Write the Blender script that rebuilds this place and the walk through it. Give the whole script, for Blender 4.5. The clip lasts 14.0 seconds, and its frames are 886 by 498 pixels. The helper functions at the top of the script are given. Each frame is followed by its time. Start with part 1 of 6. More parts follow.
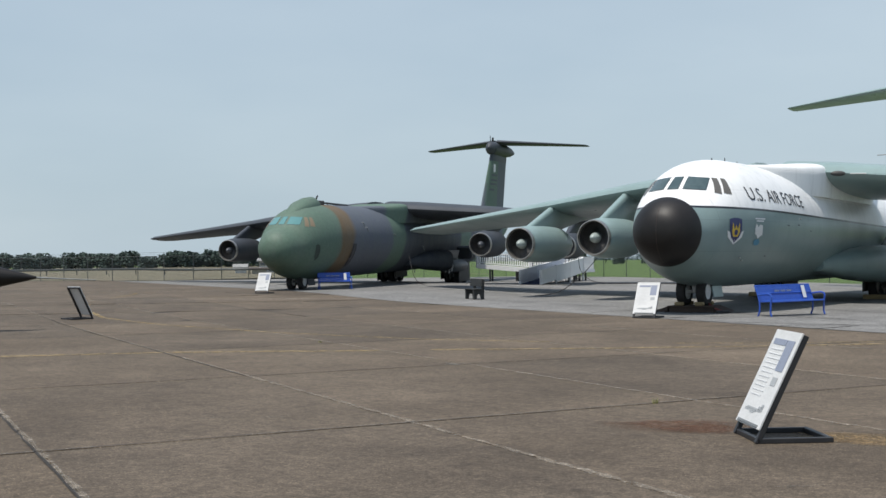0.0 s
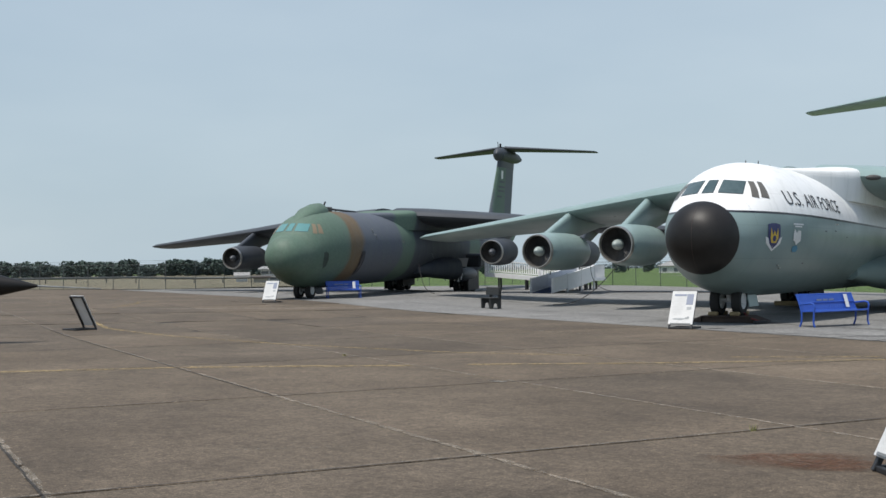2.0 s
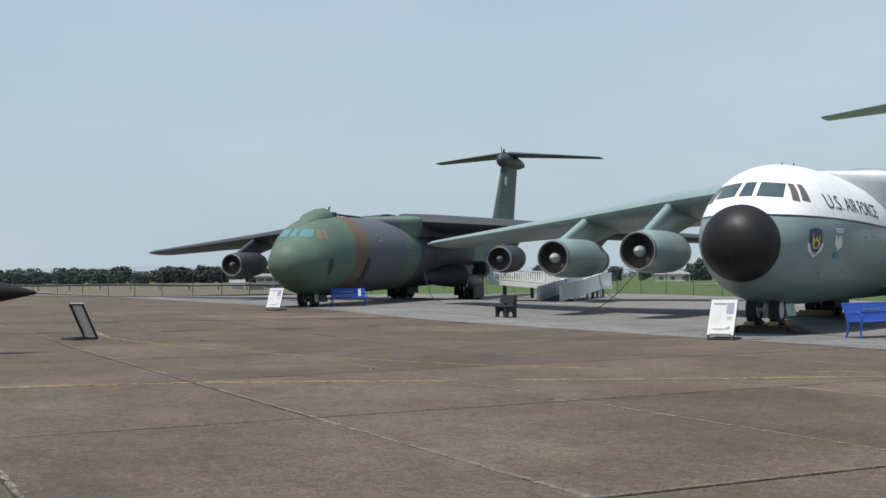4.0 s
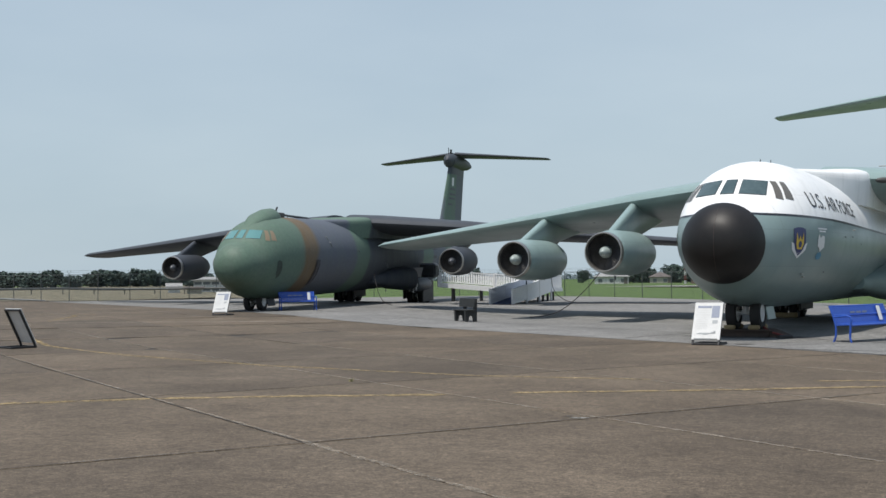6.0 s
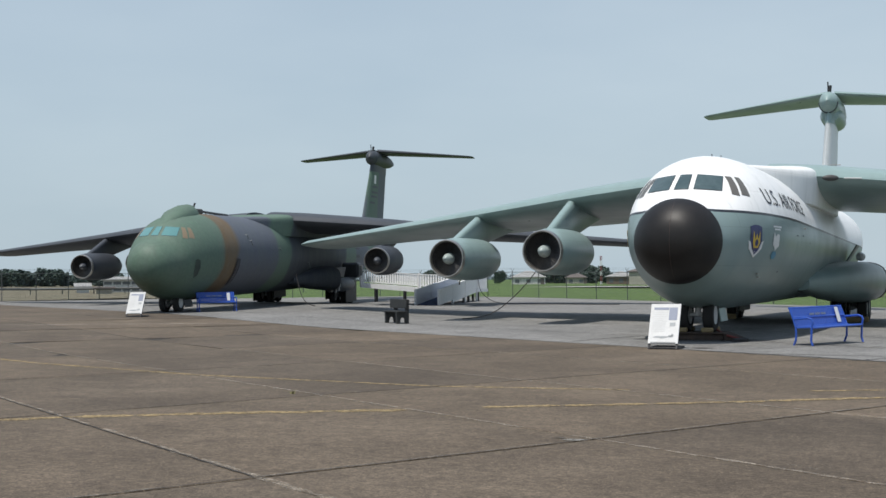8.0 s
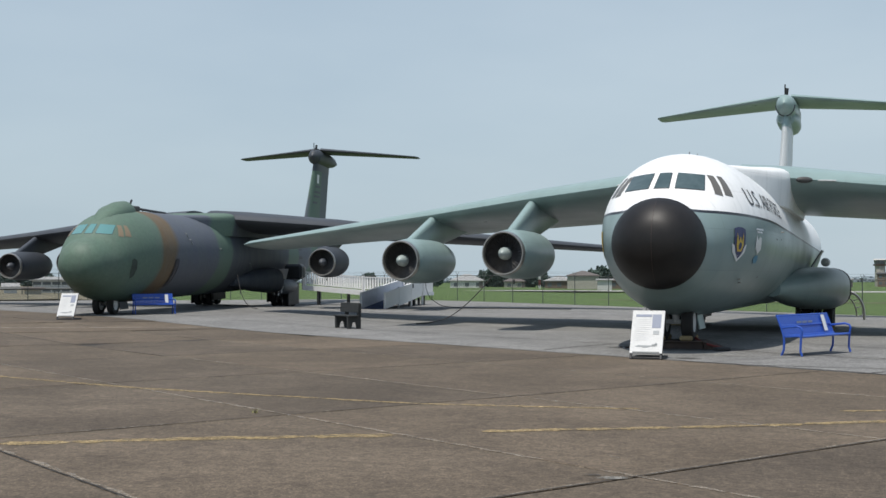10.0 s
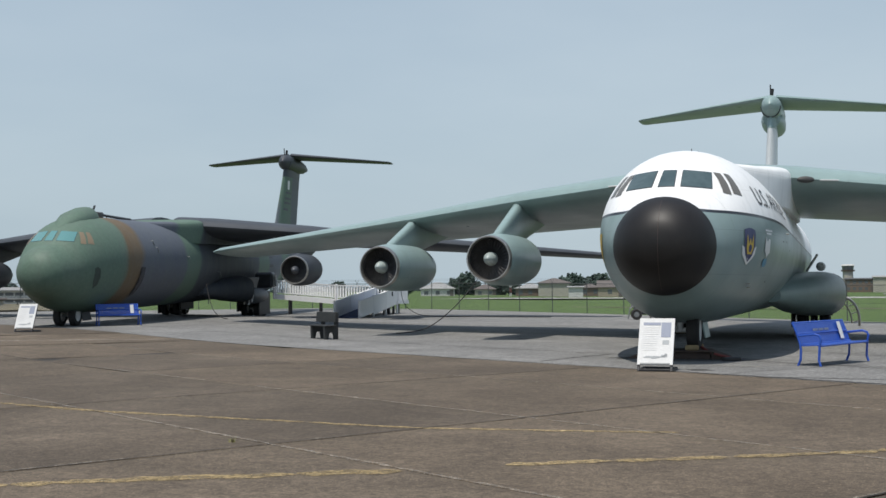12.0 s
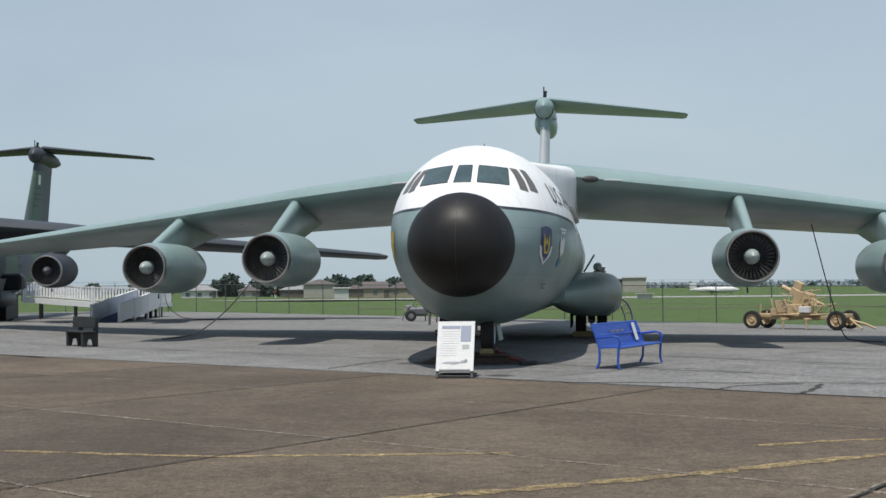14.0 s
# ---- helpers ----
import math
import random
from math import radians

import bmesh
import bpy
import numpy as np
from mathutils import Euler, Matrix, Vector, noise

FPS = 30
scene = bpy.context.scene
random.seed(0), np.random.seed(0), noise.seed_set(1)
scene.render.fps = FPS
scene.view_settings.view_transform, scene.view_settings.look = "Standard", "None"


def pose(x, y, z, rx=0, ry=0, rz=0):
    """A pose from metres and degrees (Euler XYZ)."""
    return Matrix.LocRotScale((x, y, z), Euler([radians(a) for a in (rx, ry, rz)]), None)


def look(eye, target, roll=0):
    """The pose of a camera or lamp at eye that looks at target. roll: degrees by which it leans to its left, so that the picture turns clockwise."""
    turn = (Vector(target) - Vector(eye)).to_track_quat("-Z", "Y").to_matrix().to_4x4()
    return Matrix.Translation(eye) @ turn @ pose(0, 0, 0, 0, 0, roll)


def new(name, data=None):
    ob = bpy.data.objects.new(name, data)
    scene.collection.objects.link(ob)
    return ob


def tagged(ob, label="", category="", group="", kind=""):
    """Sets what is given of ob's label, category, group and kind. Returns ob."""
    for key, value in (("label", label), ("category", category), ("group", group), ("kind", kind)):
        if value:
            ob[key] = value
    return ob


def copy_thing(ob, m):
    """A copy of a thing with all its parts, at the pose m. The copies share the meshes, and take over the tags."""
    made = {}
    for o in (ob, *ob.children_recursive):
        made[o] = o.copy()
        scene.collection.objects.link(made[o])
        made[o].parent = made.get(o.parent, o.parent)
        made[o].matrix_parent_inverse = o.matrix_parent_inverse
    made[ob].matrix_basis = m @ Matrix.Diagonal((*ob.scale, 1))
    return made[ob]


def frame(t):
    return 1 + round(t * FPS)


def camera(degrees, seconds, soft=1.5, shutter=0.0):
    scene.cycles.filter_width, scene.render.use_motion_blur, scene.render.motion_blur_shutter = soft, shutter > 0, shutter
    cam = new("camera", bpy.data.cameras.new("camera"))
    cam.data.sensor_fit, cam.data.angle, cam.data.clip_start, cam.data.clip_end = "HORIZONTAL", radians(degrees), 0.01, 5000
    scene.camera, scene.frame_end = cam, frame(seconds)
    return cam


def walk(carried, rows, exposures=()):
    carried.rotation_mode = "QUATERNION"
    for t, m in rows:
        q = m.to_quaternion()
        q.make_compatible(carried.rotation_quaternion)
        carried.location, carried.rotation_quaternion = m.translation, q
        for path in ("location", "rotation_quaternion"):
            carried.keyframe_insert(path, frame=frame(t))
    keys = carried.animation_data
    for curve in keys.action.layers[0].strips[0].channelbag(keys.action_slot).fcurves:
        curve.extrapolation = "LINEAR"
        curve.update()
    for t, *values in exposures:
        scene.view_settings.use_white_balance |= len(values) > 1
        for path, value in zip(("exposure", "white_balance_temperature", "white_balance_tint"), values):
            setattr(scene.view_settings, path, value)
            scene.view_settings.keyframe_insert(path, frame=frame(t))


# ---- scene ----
cam = camera(42.7, 14.0)
PATH = [
    (0, (12.706, -31.206, 1.736), (11.629, -29.52, 1.755), -0.7),
    (0.5, (12.401, -30.924, 1.725), (11.314, -29.245, 1.748), -0.8),
    (1, (11.998, -30.669, 1.738), (10.924, -28.982, 1.76), -0.8),
    (1.5, (11.593, -30.358, 1.725), (10.52, -28.67, 1.753), -0.7),
    (2, (11.175, -30.104, 1.715), (10.101, -28.418, 1.749), -0.7),
    (2.5, (10.73, -29.789, 1.688), (9.655, -28.103, 1.726), -0.6),
    (5, (8.684, -28.465, 1.684), (7.651, -26.754, 1.739), -0.7),
    (5.5, (8.258, -28.147, 1.669), (7.253, -26.419, 1.722), -0.8),
    (6, (7.821, -27.853, 1.677), (6.855, -26.103, 1.729), -0.7),
    (6.5, (7.443, -27.485, 1.672), (6.512, -25.715, 1.725), -0.6),
    (7, (7.062, -27.121, 1.676), (6.169, -25.332, 1.726), -0.5),
    (7.5, (6.708, -26.716, 1.669), (5.849, -24.911, 1.721), -0.5),
    (8, (6.321, -26.331, 1.663), (5.489, -24.513, 1.714), -0.6),
    (10.5, (4.556, -24.261, 1.664), (3.84, -22.395, 1.723), -0.2),
    (11, (4.276, -23.812, 1.645), (3.561, -21.945, 1.709), -0.4),
    (11.5, (4.015, -23.407, 1.632), (3.305, -21.539, 1.7), -0.4),
    (12, (3.735, -22.991, 1.633), (3.059, -21.11, 1.703), -0.5),
    (12.5, (3.465, -22.568, 1.636), (2.868, -20.661, 1.707), -0.6),
    (13, (3.188, -22.182, 1.63), (2.701, -20.243, 1.701), -0.7),
    (13.5, (2.983, -21.805, 1.635), (2.605, -19.842, 1.705), -0.8),
    (14, (2.771, -21.338, 1.64), (2.498, -19.358, 1.708), -0.7),
]

EXPOSURES = ((0, 0.0), (6, -0.02), (11, -0.06), (12.5, -0.1), (14, -0.12))
walk(cam, [(t, look(eye, target, roll)) for t, eye, target, roll in PATH], EXPOSURES)

# ---- world and sun ----
TO_SUN = Vector((-0.07, -0.33, 0.94)).normalized()
SUN_EL = math.asin(TO_SUN.z)
SUN_AZ = math.atan2(TO_SUN.x, TO_SUN.y)
world = bpy.data.worlds.new("world")
scene.world = world
world.use_nodes = True
wn = world.node_tree.nodes
sky = wn.new("ShaderNodeTexSky")
sky.sky_type = "NISHITA"
sky.sun_disc = False
sky.sun_elevation = SUN_EL
sky.sun_rotation = SUN_AZ
sky.air_density = 1.0
sky.dust_density = 1.0
sky.ozone_density = 3.0
wn["Background"].inputs["Strength"].default_value = 0.15
veil = wn.new("ShaderNodeMix")
veil.data_type = "RGBA"
# the haze is thick near the horizon and thins overhead
veil_sep = wn.new("ShaderNodeSeparateXYZ")
veil_fac = wn.new("ShaderNodeValToRGB")
for at_z, much in ((0.14, 0.86), (0.32, 0.72)):
    veil_fac.color_ramp.elements.new(at_z).color = (much, much, much, 1)
veil_fac.color_ramp.elements[0].color = (0.96, 0.96, 0.96, 1)
veil_fac.color_ramp.elements[-1].color = (0.12, 0.12, 0.12, 1)
world.node_tree.links.new(veil_fac.outputs[0], veil.inputs[0])
veil_noise = wn.new("ShaderNodeTexNoise")
veil_noise.inputs["Scale"].default_value = 1.6
veil_noise.inputs["Detail"].default_value = 5
veil_map = wn.new("ShaderNodeMapping")
veil_map.inputs["Scale"].default_value = (1, 1, 3.2)
veil_tc = wn.new("ShaderNodeTexCoord")
world.node_tree.links.new(veil_tc.outputs["Generated"], veil_map.inputs[0])
world.node_tree.links.new(veil_tc.outputs["Generated"], veil_sep.inputs[0])
world.node_tree.links.new(veil_sep.outputs[2], veil_fac.inputs[0])
world.node_tree.links.new(veil_map.outputs[0], veil_noise.inputs["Vector"])
veil_ramp = wn.new("ShaderNodeValToRGB")
veil_ramp.color_ramp.elements[0].position, veil_ramp.color_ramp.elements[0].color = 0.3, (2.78, 3.50, 4.05, 1)
veil_ramp.color_ramp.elements[1].position, veil_ramp.color_ramp.elements[1].color = 0.72, (3.65, 4.30, 4.70, 1)
world.node_tree.links.new(veil_noise.outputs["Fac"], veil_ramp.inputs[0])
world.node_tree.links.new(veil_ramp.outputs[0], veil.inputs[7])
world.node_tree.links.new(sky.outputs[0], veil.inputs[6])
world.node_tree.links.new(veil.outputs[2], wn["Background"].inputs["Color"])
sun_data = bpy.data.lights.new("sun", "SUN")
sun_data.energy = 4.2
sun_data.angle = radians(0.8)
sun_data.color = (1.0, 0.95, 0.87)
sun = new("sun", sun_data)
sun.matrix_world = look(TO_SUN * 100, (0, 0, 0))
scene.view_settings.exposure = 0.0


# ---- materials ----
def mat(name):
    m = bpy.data.materials.new(name)
    m.use_nodes = True
    return m, m.node_tree.nodes, m.node_tree.links, m.node_tree.nodes["Principled BSDF"]


def mix_rgb(nt, links, fac, a, b, mode="MIX"):
    n = nt.new("ShaderNodeMix")
    n.data_type = "RGBA"
    n.blend_type = mode
    for sock, v in ((n.inputs[0], fac), (n.inputs[6], a), (n.inputs[7], b)):
        if hasattr(v, "is_linked"):
            links.new(v, sock)
        else:
            sock.default_value = v if not isinstance(v, tuple) else (*v[:3], 1)
    return n.outputs[2]


def ramp(nt, links, fac, stops, interp="LINEAR"):
    n = nt.new("ShaderNodeValToRGB")
    n.color_ramp.interpolation = interp
    while len(n.color_ramp.elements) < len(stops):
        n.color_ramp.elements.new(0.5)
    for e, (p, c) in zip(n.color_ramp.elements, stops):
        e.position = p
        e.color = (*c, 1) if isinstance(c, tuple) else (c, c, c, 1)
    links.new(fac, n.inputs[0])
    return n.outputs[0]


def noise_tex(nt, links, scale, detail=4, rough=0.55, vec=None, stretch=None, dist=0.0):
    n = nt.new("ShaderNodeTexNoise")
    n.inputs["Scale"].default_value = scale
    n.inputs["Detail"].default_value = detail
    n.inputs["Roughness"].default_value = rough
    n.inputs["Distortion"].default_value = dist
    if vec is None:
        vec = nt.new("ShaderNodeTexCoord").outputs["Object"]
    if stretch:
        mp = nt.new("ShaderNodeMapping")
        mp.inputs["Scale"].default_value = stretch
        links.new(vec, mp.inputs[0])
        vec = mp.outputs[0]
    links.new(vec, n.inputs["Vector"])
    return n.outputs["Fac"]


def add_bump(nt, links, bsdf, height, strength=0.2, dist=0.01):
    b = nt.new("ShaderNodeBump")
    b.inputs["Strength"].default_value = strength
    b.inputs["Distance"].default_value = dist
    links.new(height, b.inputs["Height"])
    links.new(b.outputs[0], bsdf.inputs["Normal"])


def surface(name, col, col2=None, rough=0.5, metal=0.0, scale=3.0, fine=40.0, bump=0.1, dist=0.003, world_co=False, coat=0.0):
    """Two-scale noise between two shades with fine relief."""
    m, nt, links, bsdf = mat(name)
    col2 = col2 or tuple(c * 0.75 for c in col)
    vec = nt.new("ShaderNodeNewGeometry").outputs["Position"] if world_co else None
    a = noise_tex(nt, links, scale, 5, 0.6, vec)
    b = noise_tex(nt, links, fine, 3, 0.6, vec)
    c1 = mix_rgb(nt, links, ramp(nt, links, a, ((0.3, 0.0), (0.7, 1.0))), col, col2)
    f = nt.new("ShaderNodeMix")
    f.data_type = "RGBA"
    f.blend_type = "MULTIPLY"
    f.inputs[0].default_value = 0.6
    links.new(c1, f.inputs[6])
    links.new(ramp(nt, links, b, ((0.25, 0.72), (0.75, 1.0))), f.inputs[7])
    links.new(f.outputs[2], bsdf.inputs["Base Color"])
    bsdf.inputs["Roughness"].default_value = rough
    bsdf.inputs["Metallic"].default_value = metal
    bsdf.inputs["Coat Weight"].default_value = coat
    add_bump(nt, links, bsdf, b, bump, dist)
    return m


def plain(name, col, rough=0.5, metal=0.0):
    m, nt, links, bsdf = mat(name)
    n = noise_tex(nt, links, 25, 3)
    c = mix_rgb(nt, links, ramp(nt, links, n, ((0.3, 0.0), (0.7, 1.0))), col, tuple(v * 0.88 for v in col))
    links.new(c, bsdf.inputs["Base Color"])
    bsdf.inputs["Roughness"].default_value = rough
    bsdf.inputs["Metallic"].default_value = metal
    return m


def weathered_paint(name, white_top, light_tone=1.0):
    """Aircraft paint: grey-green (white above the cheat line when white_top), grime streaks and panel lines; the last
    argument shades or brightens the grey-green.
    """
    m, nt, links, bsdf = mat(name)
    tc = nt.new("ShaderNodeTexCoord").outputs["Object"]
    sep = nt.new("ShaderNodeSeparateXYZ")
    links.new(tc, sep.inputs[0])
    big = noise_tex(nt, links, 0.5, 5, 0.6, tc)
    streak = noise_tex(nt, links, 1.0, 5, 0.65, tc, stretch=(3.0, 3.0, 0.35))
    fine = noise_tex(nt, links, 30, 3, 0.6, tc)
    grey = mix_rgb(nt, links, ramp(nt, links, big, ((0.3, 0.0), (0.7, 1.0))), tuple(v * light_tone for v in (0.235, 0.317, 0.309)), tuple(v * light_tone for v in (0.195, 0.268, 0.263)))
    if white_top:
        line = nt.new("ShaderNodeMath")
        line.operation = "MULTIPLY_ADD"
        links.new(sep.outputs[1], line.inputs[0])
        line.inputs[1].default_value = 0.013
        line.inputs[2].default_value = 0.0
        zz = nt.new("ShaderNodeMath")
        zz.operation = "ADD"
        links.new(sep.outputs[2], zz.inputs[0])
        links.new(line.outputs[0], zz.inputs[1])
        band = nt.new("ShaderNodeMapRange")
        band.inputs[1].default_value = 3.0
        band.inputs[2].default_value = 4.0
        links.new(zz.outputs[0], band.inputs[0])
        whitish = mix_rgb(nt, links, ramp(nt, links, streak, ((0.35, 0.0), (0.8, 1.0))), (0.87, 0.87, 0.86), (0.82, 0.825, 0.815))
        isline = ramp(nt, links, band.outputs[0], ((0.0, 0.0), (0.225, 1.0), (0.29, 0.0)), "CONSTANT")
        iswhite = ramp(nt, links, band.outputs[0], ((0.0, 0.0), (0.29, 1.0)), "CONSTANT")
        grey = mix_rgb(nt, links, iswhite, grey, whitish)
        grey = mix_rgb(nt, links, isline, grey, (0.02, 0.022, 0.028))
    col = mix_rgb(nt, links, ramp(nt, links, streak, ((0.5, 0.0), (0.9, 0.25))), grey, (0.16, 0.17, 0.155))
    # rivet rows and skin joints
    br = nt.new("ShaderNodeTexBrick")
    br.inputs["Scale"].default_value = 1.0
    br.inputs["Mortar Size"].default_value = 0.006
    br.inputs["Brick Width"].default_value = 1.9
    br.inputs["Row Height"].default_value = 0.95
    br.inputs["Color1"].default_value = (1, 1, 1, 1)
    br.inputs["Color2"].default_value = (0.96, 0.96, 0.96, 1)
    br.inputs["Mortar"].default_value = (0.62, 0.62, 0.62, 1)
    sw = nt.new("ShaderNodeCombineXYZ")
    links.new(sep.outputs[1], sw.inputs[0])
    links.new(sep.outputs[2], sw.inputs[1])
    links.new(sw.outputs[0], br.inputs["Vector"])
    col = mix_rgb(nt, links, 0.55, col, br.outputs[0], "MULTIPLY")
    links.new(col, bsdf.inputs["Base Color"])
    bsdf.inputs["Roughness"].default_value = 0.42
    rr = ramp(nt, links, big, ((0.3, 0.27), (0.7, 0.42)))
    links.new(rr, bsdf.inputs["Roughness"])
    add_bump(nt, links, bsdf, fine, 0.05, 0.002)
    return m


def camouflage(name):
    """Three-colour woodland scheme in bands along the body, plus a painted wing-shadow band, warped by noise; matte."""
    m, nt, links, bsdf = mat(name)
    tc = nt.new("ShaderNodeTexCoord").outputs["Object"]
    sep = nt.new("ShaderNodeSeparateXYZ")
    links.new(tc, sep.inputs[0])
    warp = noise_tex(nt, links, 0.45, 2, 0.5, tc, stretch=(0.6, 0.5, 0.9))
    y = nt.new("ShaderNodeMath")
    y.operation = "MULTIPLY_ADD"
    links.new(warp, y.inputs[0])
    y.inputs[1].default_value = 1.6
    lean = nt.new("ShaderNodeMath")
    lean.operation = "MULTIPLY_ADD"
    links.new(sep.outputs[2], lean.inputs[0])
    lean.inputs[1].default_value = -0.25
    lean_y = nt.new("ShaderNodeMath")
    lean_y.operation = "ADD"
    lean.inputs[2].default_value = 0.40
    links.new(sep.outputs[1], lean_y.inputs[0])
    links.new(lean.outputs[0], lean_y.inputs[1])
    links.new(lean_y.outputs[0], y.inputs[2])
    mr = nt.new("ShaderNodeMapRange")
    mr.inputs[1].default_value = 0.0
    mr.inputs[2].default_value = 60.0
    links.new(y.outputs[0], mr.inputs[0])
    green, brown, grey, wing_shade = (0.100, 0.158, 0.118), (0.145, 0.098, 0.052), (0.096, 0.108, 0.135), (0.044, 0.051, 0.067)
    def at(v):
        return v / 60.0
    stops = [(0, green)]
    # the band from 15.6 to 27.5 paints the wing's shadow on the body
    for v, c in ((5.7, brown), (7.3, grey), (13.2, green), (15.6, wing_shade), (27.5, green), (30.0, grey), (33.5, green), (35.5, grey), (40.3, green), (43.6, grey)):
        stops += [(at(v - 0.16), stops[-1][1]), (at(v + 0.16), c)]
    col = ramp(nt, links, mr.outputs[0], stops)
    streak = noise_tex(nt, links, 1.0, 5, 0.65, tc, stretch=(2.0, 2.0, 0.35))
    col = mix_rgb(nt, links, ramp(nt, links, streak, ((0.4, 0.0), (0.8, 0.4))), col, (0.12, 0.14, 0.125))
    blot = noise_tex(nt, links, 6.0, 5, 0.7, tc)
    col = mix_rgb(nt, links, 0.5, col, ramp(nt, links, blot, ((0.3, 0.7), (0.7, 1.15))), "MULTIPLY")
    links.new(col, bsdf.inputs["Base Color"])
    bsdf.inputs["Roughness"].default_value = 0.62
    add_bump(nt, links, bsdf, blot, 0.06, 0.004)
    return m


# same grey-green, darkened for the shaded body, lightened for the sunlit wings and pods
PAINT_A = weathered_paint("white and grey green aircraft paint", True, 0.92)
PAINT_G = weathered_paint("grey green aircraft paint", False, 1.15)
CAMO = camouflage("camouflage paint")
CAMO_DARK = surface("dark grey aircraft paint", (0.045, 0.052, 0.064), (0.06, 0.068, 0.078), 0.55, scale=0.8)
RADOME = surface("black rain-erosion coating", (0.009, 0.0082, 0.008), (0.016, 0.0138, 0.0128), 0.5, scale=2.0, fine=18, bump=0.06)
RADOME.node_tree.nodes["Principled BSDF"].inputs["Specular IOR Level"].default_value = 0.35
# camouflage green darkened to paint the shade in a dent
CAMO_DENT = surface("dark green dent", (0.03, 0.045, 0.038), (0.05, 0.072, 0.058), 0.7, scale=3)
RADOME_SEAM = surface("worn brown seam", (0.05, 0.032, 0.026), (0.03, 0.02, 0.018), 0.5)
CAMO.node_tree.nodes["Principled BSDF"].inputs["Specular IOR Level"].default_value = 0.35
BARE = surface("worn bare metal", (0.55, 0.53, 0.50), (0.38, 0.36, 0.33), 0.38, 0.9, 5, 60, 0.05)
FAN = surface("dark fan blade metal", (0.095, 0.092, 0.09), (0.06, 0.058, 0.057), 0.5, 0.5, 6)
# intake duct colour, reused where wheel bays and hollows lie in shade
DUCT_SHADE = surface("dark intake duct and shaded recess", (0.075, 0.072, 0.068), (0.05, 0.048, 0.046), 0.6)
SPIN_G = surface("pale spinner paint", (0.36, 0.42, 0.40), (0.30, 0.35, 0.335), 0.4)
SPIN_D = surface("dark spinner paint", (0.09, 0.10, 0.115), (0.06, 0.065, 0.075), 0.45)
# lifted, mottled base colour stands in for the sky reflected in the panes
GLASS_D = surface("windscreen glass with sky reflection", (0.095, 0.135, 0.14), (0.05, 0.08, 0.085), 0.12, scale=1.6, fine=8, bump=0.0)
GLASS_T = plain("sheeted windscreen teal", (0.12, 0.27, 0.27), 0.2)
GLASS_B = plain("sheeted window tan", (0.22, 0.17, 0.11), 0.4)
GLASS_W = plain("sheeted side window grey brown", (0.13, 0.12, 0.105), 0.3)
RUBBER = surface("black tyre rubber", (0.018, 0.018, 0.018), (0.03, 0.028, 0.026), 0.85)
WHITE = surface("white gloss paint", (0.74, 0.74, 0.73), (0.64, 0.64, 0.62), 0.4, scale=4)
RAMP_WHITE = surface("fresh white timber paint", (0.88, 0.88, 0.87), (0.80, 0.80, 0.79), 0.5, scale=4)
DARK_STEEL = surface("black painted steel", (0.016, 0.016, 0.018), (0.03, 0.03, 0.032), 0.45)
BLUE = surface("blue plastic-coated steel", (0.02, 0.078, 0.40), (0.028, 0.095, 0.45), 0.35, scale=6)
CARPET = surface("blue ramp carpet", (0.02, 0.045, 0.13), (0.015, 0.03, 0.09), 0.9)
GREY_STEEL = surface("galvanised steel", (0.30, 0.31, 0.31), (0.2, 0.21, 0.21), 0.5, 0.4)
FENCE_STEEL = surface("dull fence steel", (0.11, 0.12, 0.12), (0.07, 0.075, 0.075), 0.6, 0.2)
TAN = surface("desert tan paint", (0.56, 0.42, 0.25), (0.44, 0.32, 0.18), 0.55, scale=5)
BENCH_D = surface("dark recycled plastic planks", (0.02, 0.022, 0.022), (0.035, 0.036, 0.035), 0.6)
RED = plain("red tow bar paint", (0.20, 0.04, 0.035), 0.5)
CABLE = plain("black cable", (0.02, 0.018, 0.018), 0.6)
INK = plain("dark lettering and unlit openings", (0.018, 0.02, 0.03), 0.5)
INK_FADE = plain("faded grey print", (0.735, 0.74, 0.745), 0.6)
INK_SHIP = plain("grey aircraft picture", (0.40, 0.42, 0.43), 0.6)
INK_BLUE = plain("blue grey print", (0.26, 0.29, 0.37), 0.5)
SHIELD_BLUE = plain("deep blue badge", (0.025, 0.03, 0.12), 0.4)
SHIELD_GOLD = plain("gold badge", (0.62, 0.42, 0.05), 0.4)
SHIELD_WHITE = plain("white badge", (0.72, 0.72, 0.70), 0.4)
SHIELD_TEAL = plain("teal badge", (0.05, 0.22, 0.34), 0.4)
WOOD = surface("weathered timber", (0.36, 0.27, 0.13), (0.24, 0.18, 0.10), 0.8)


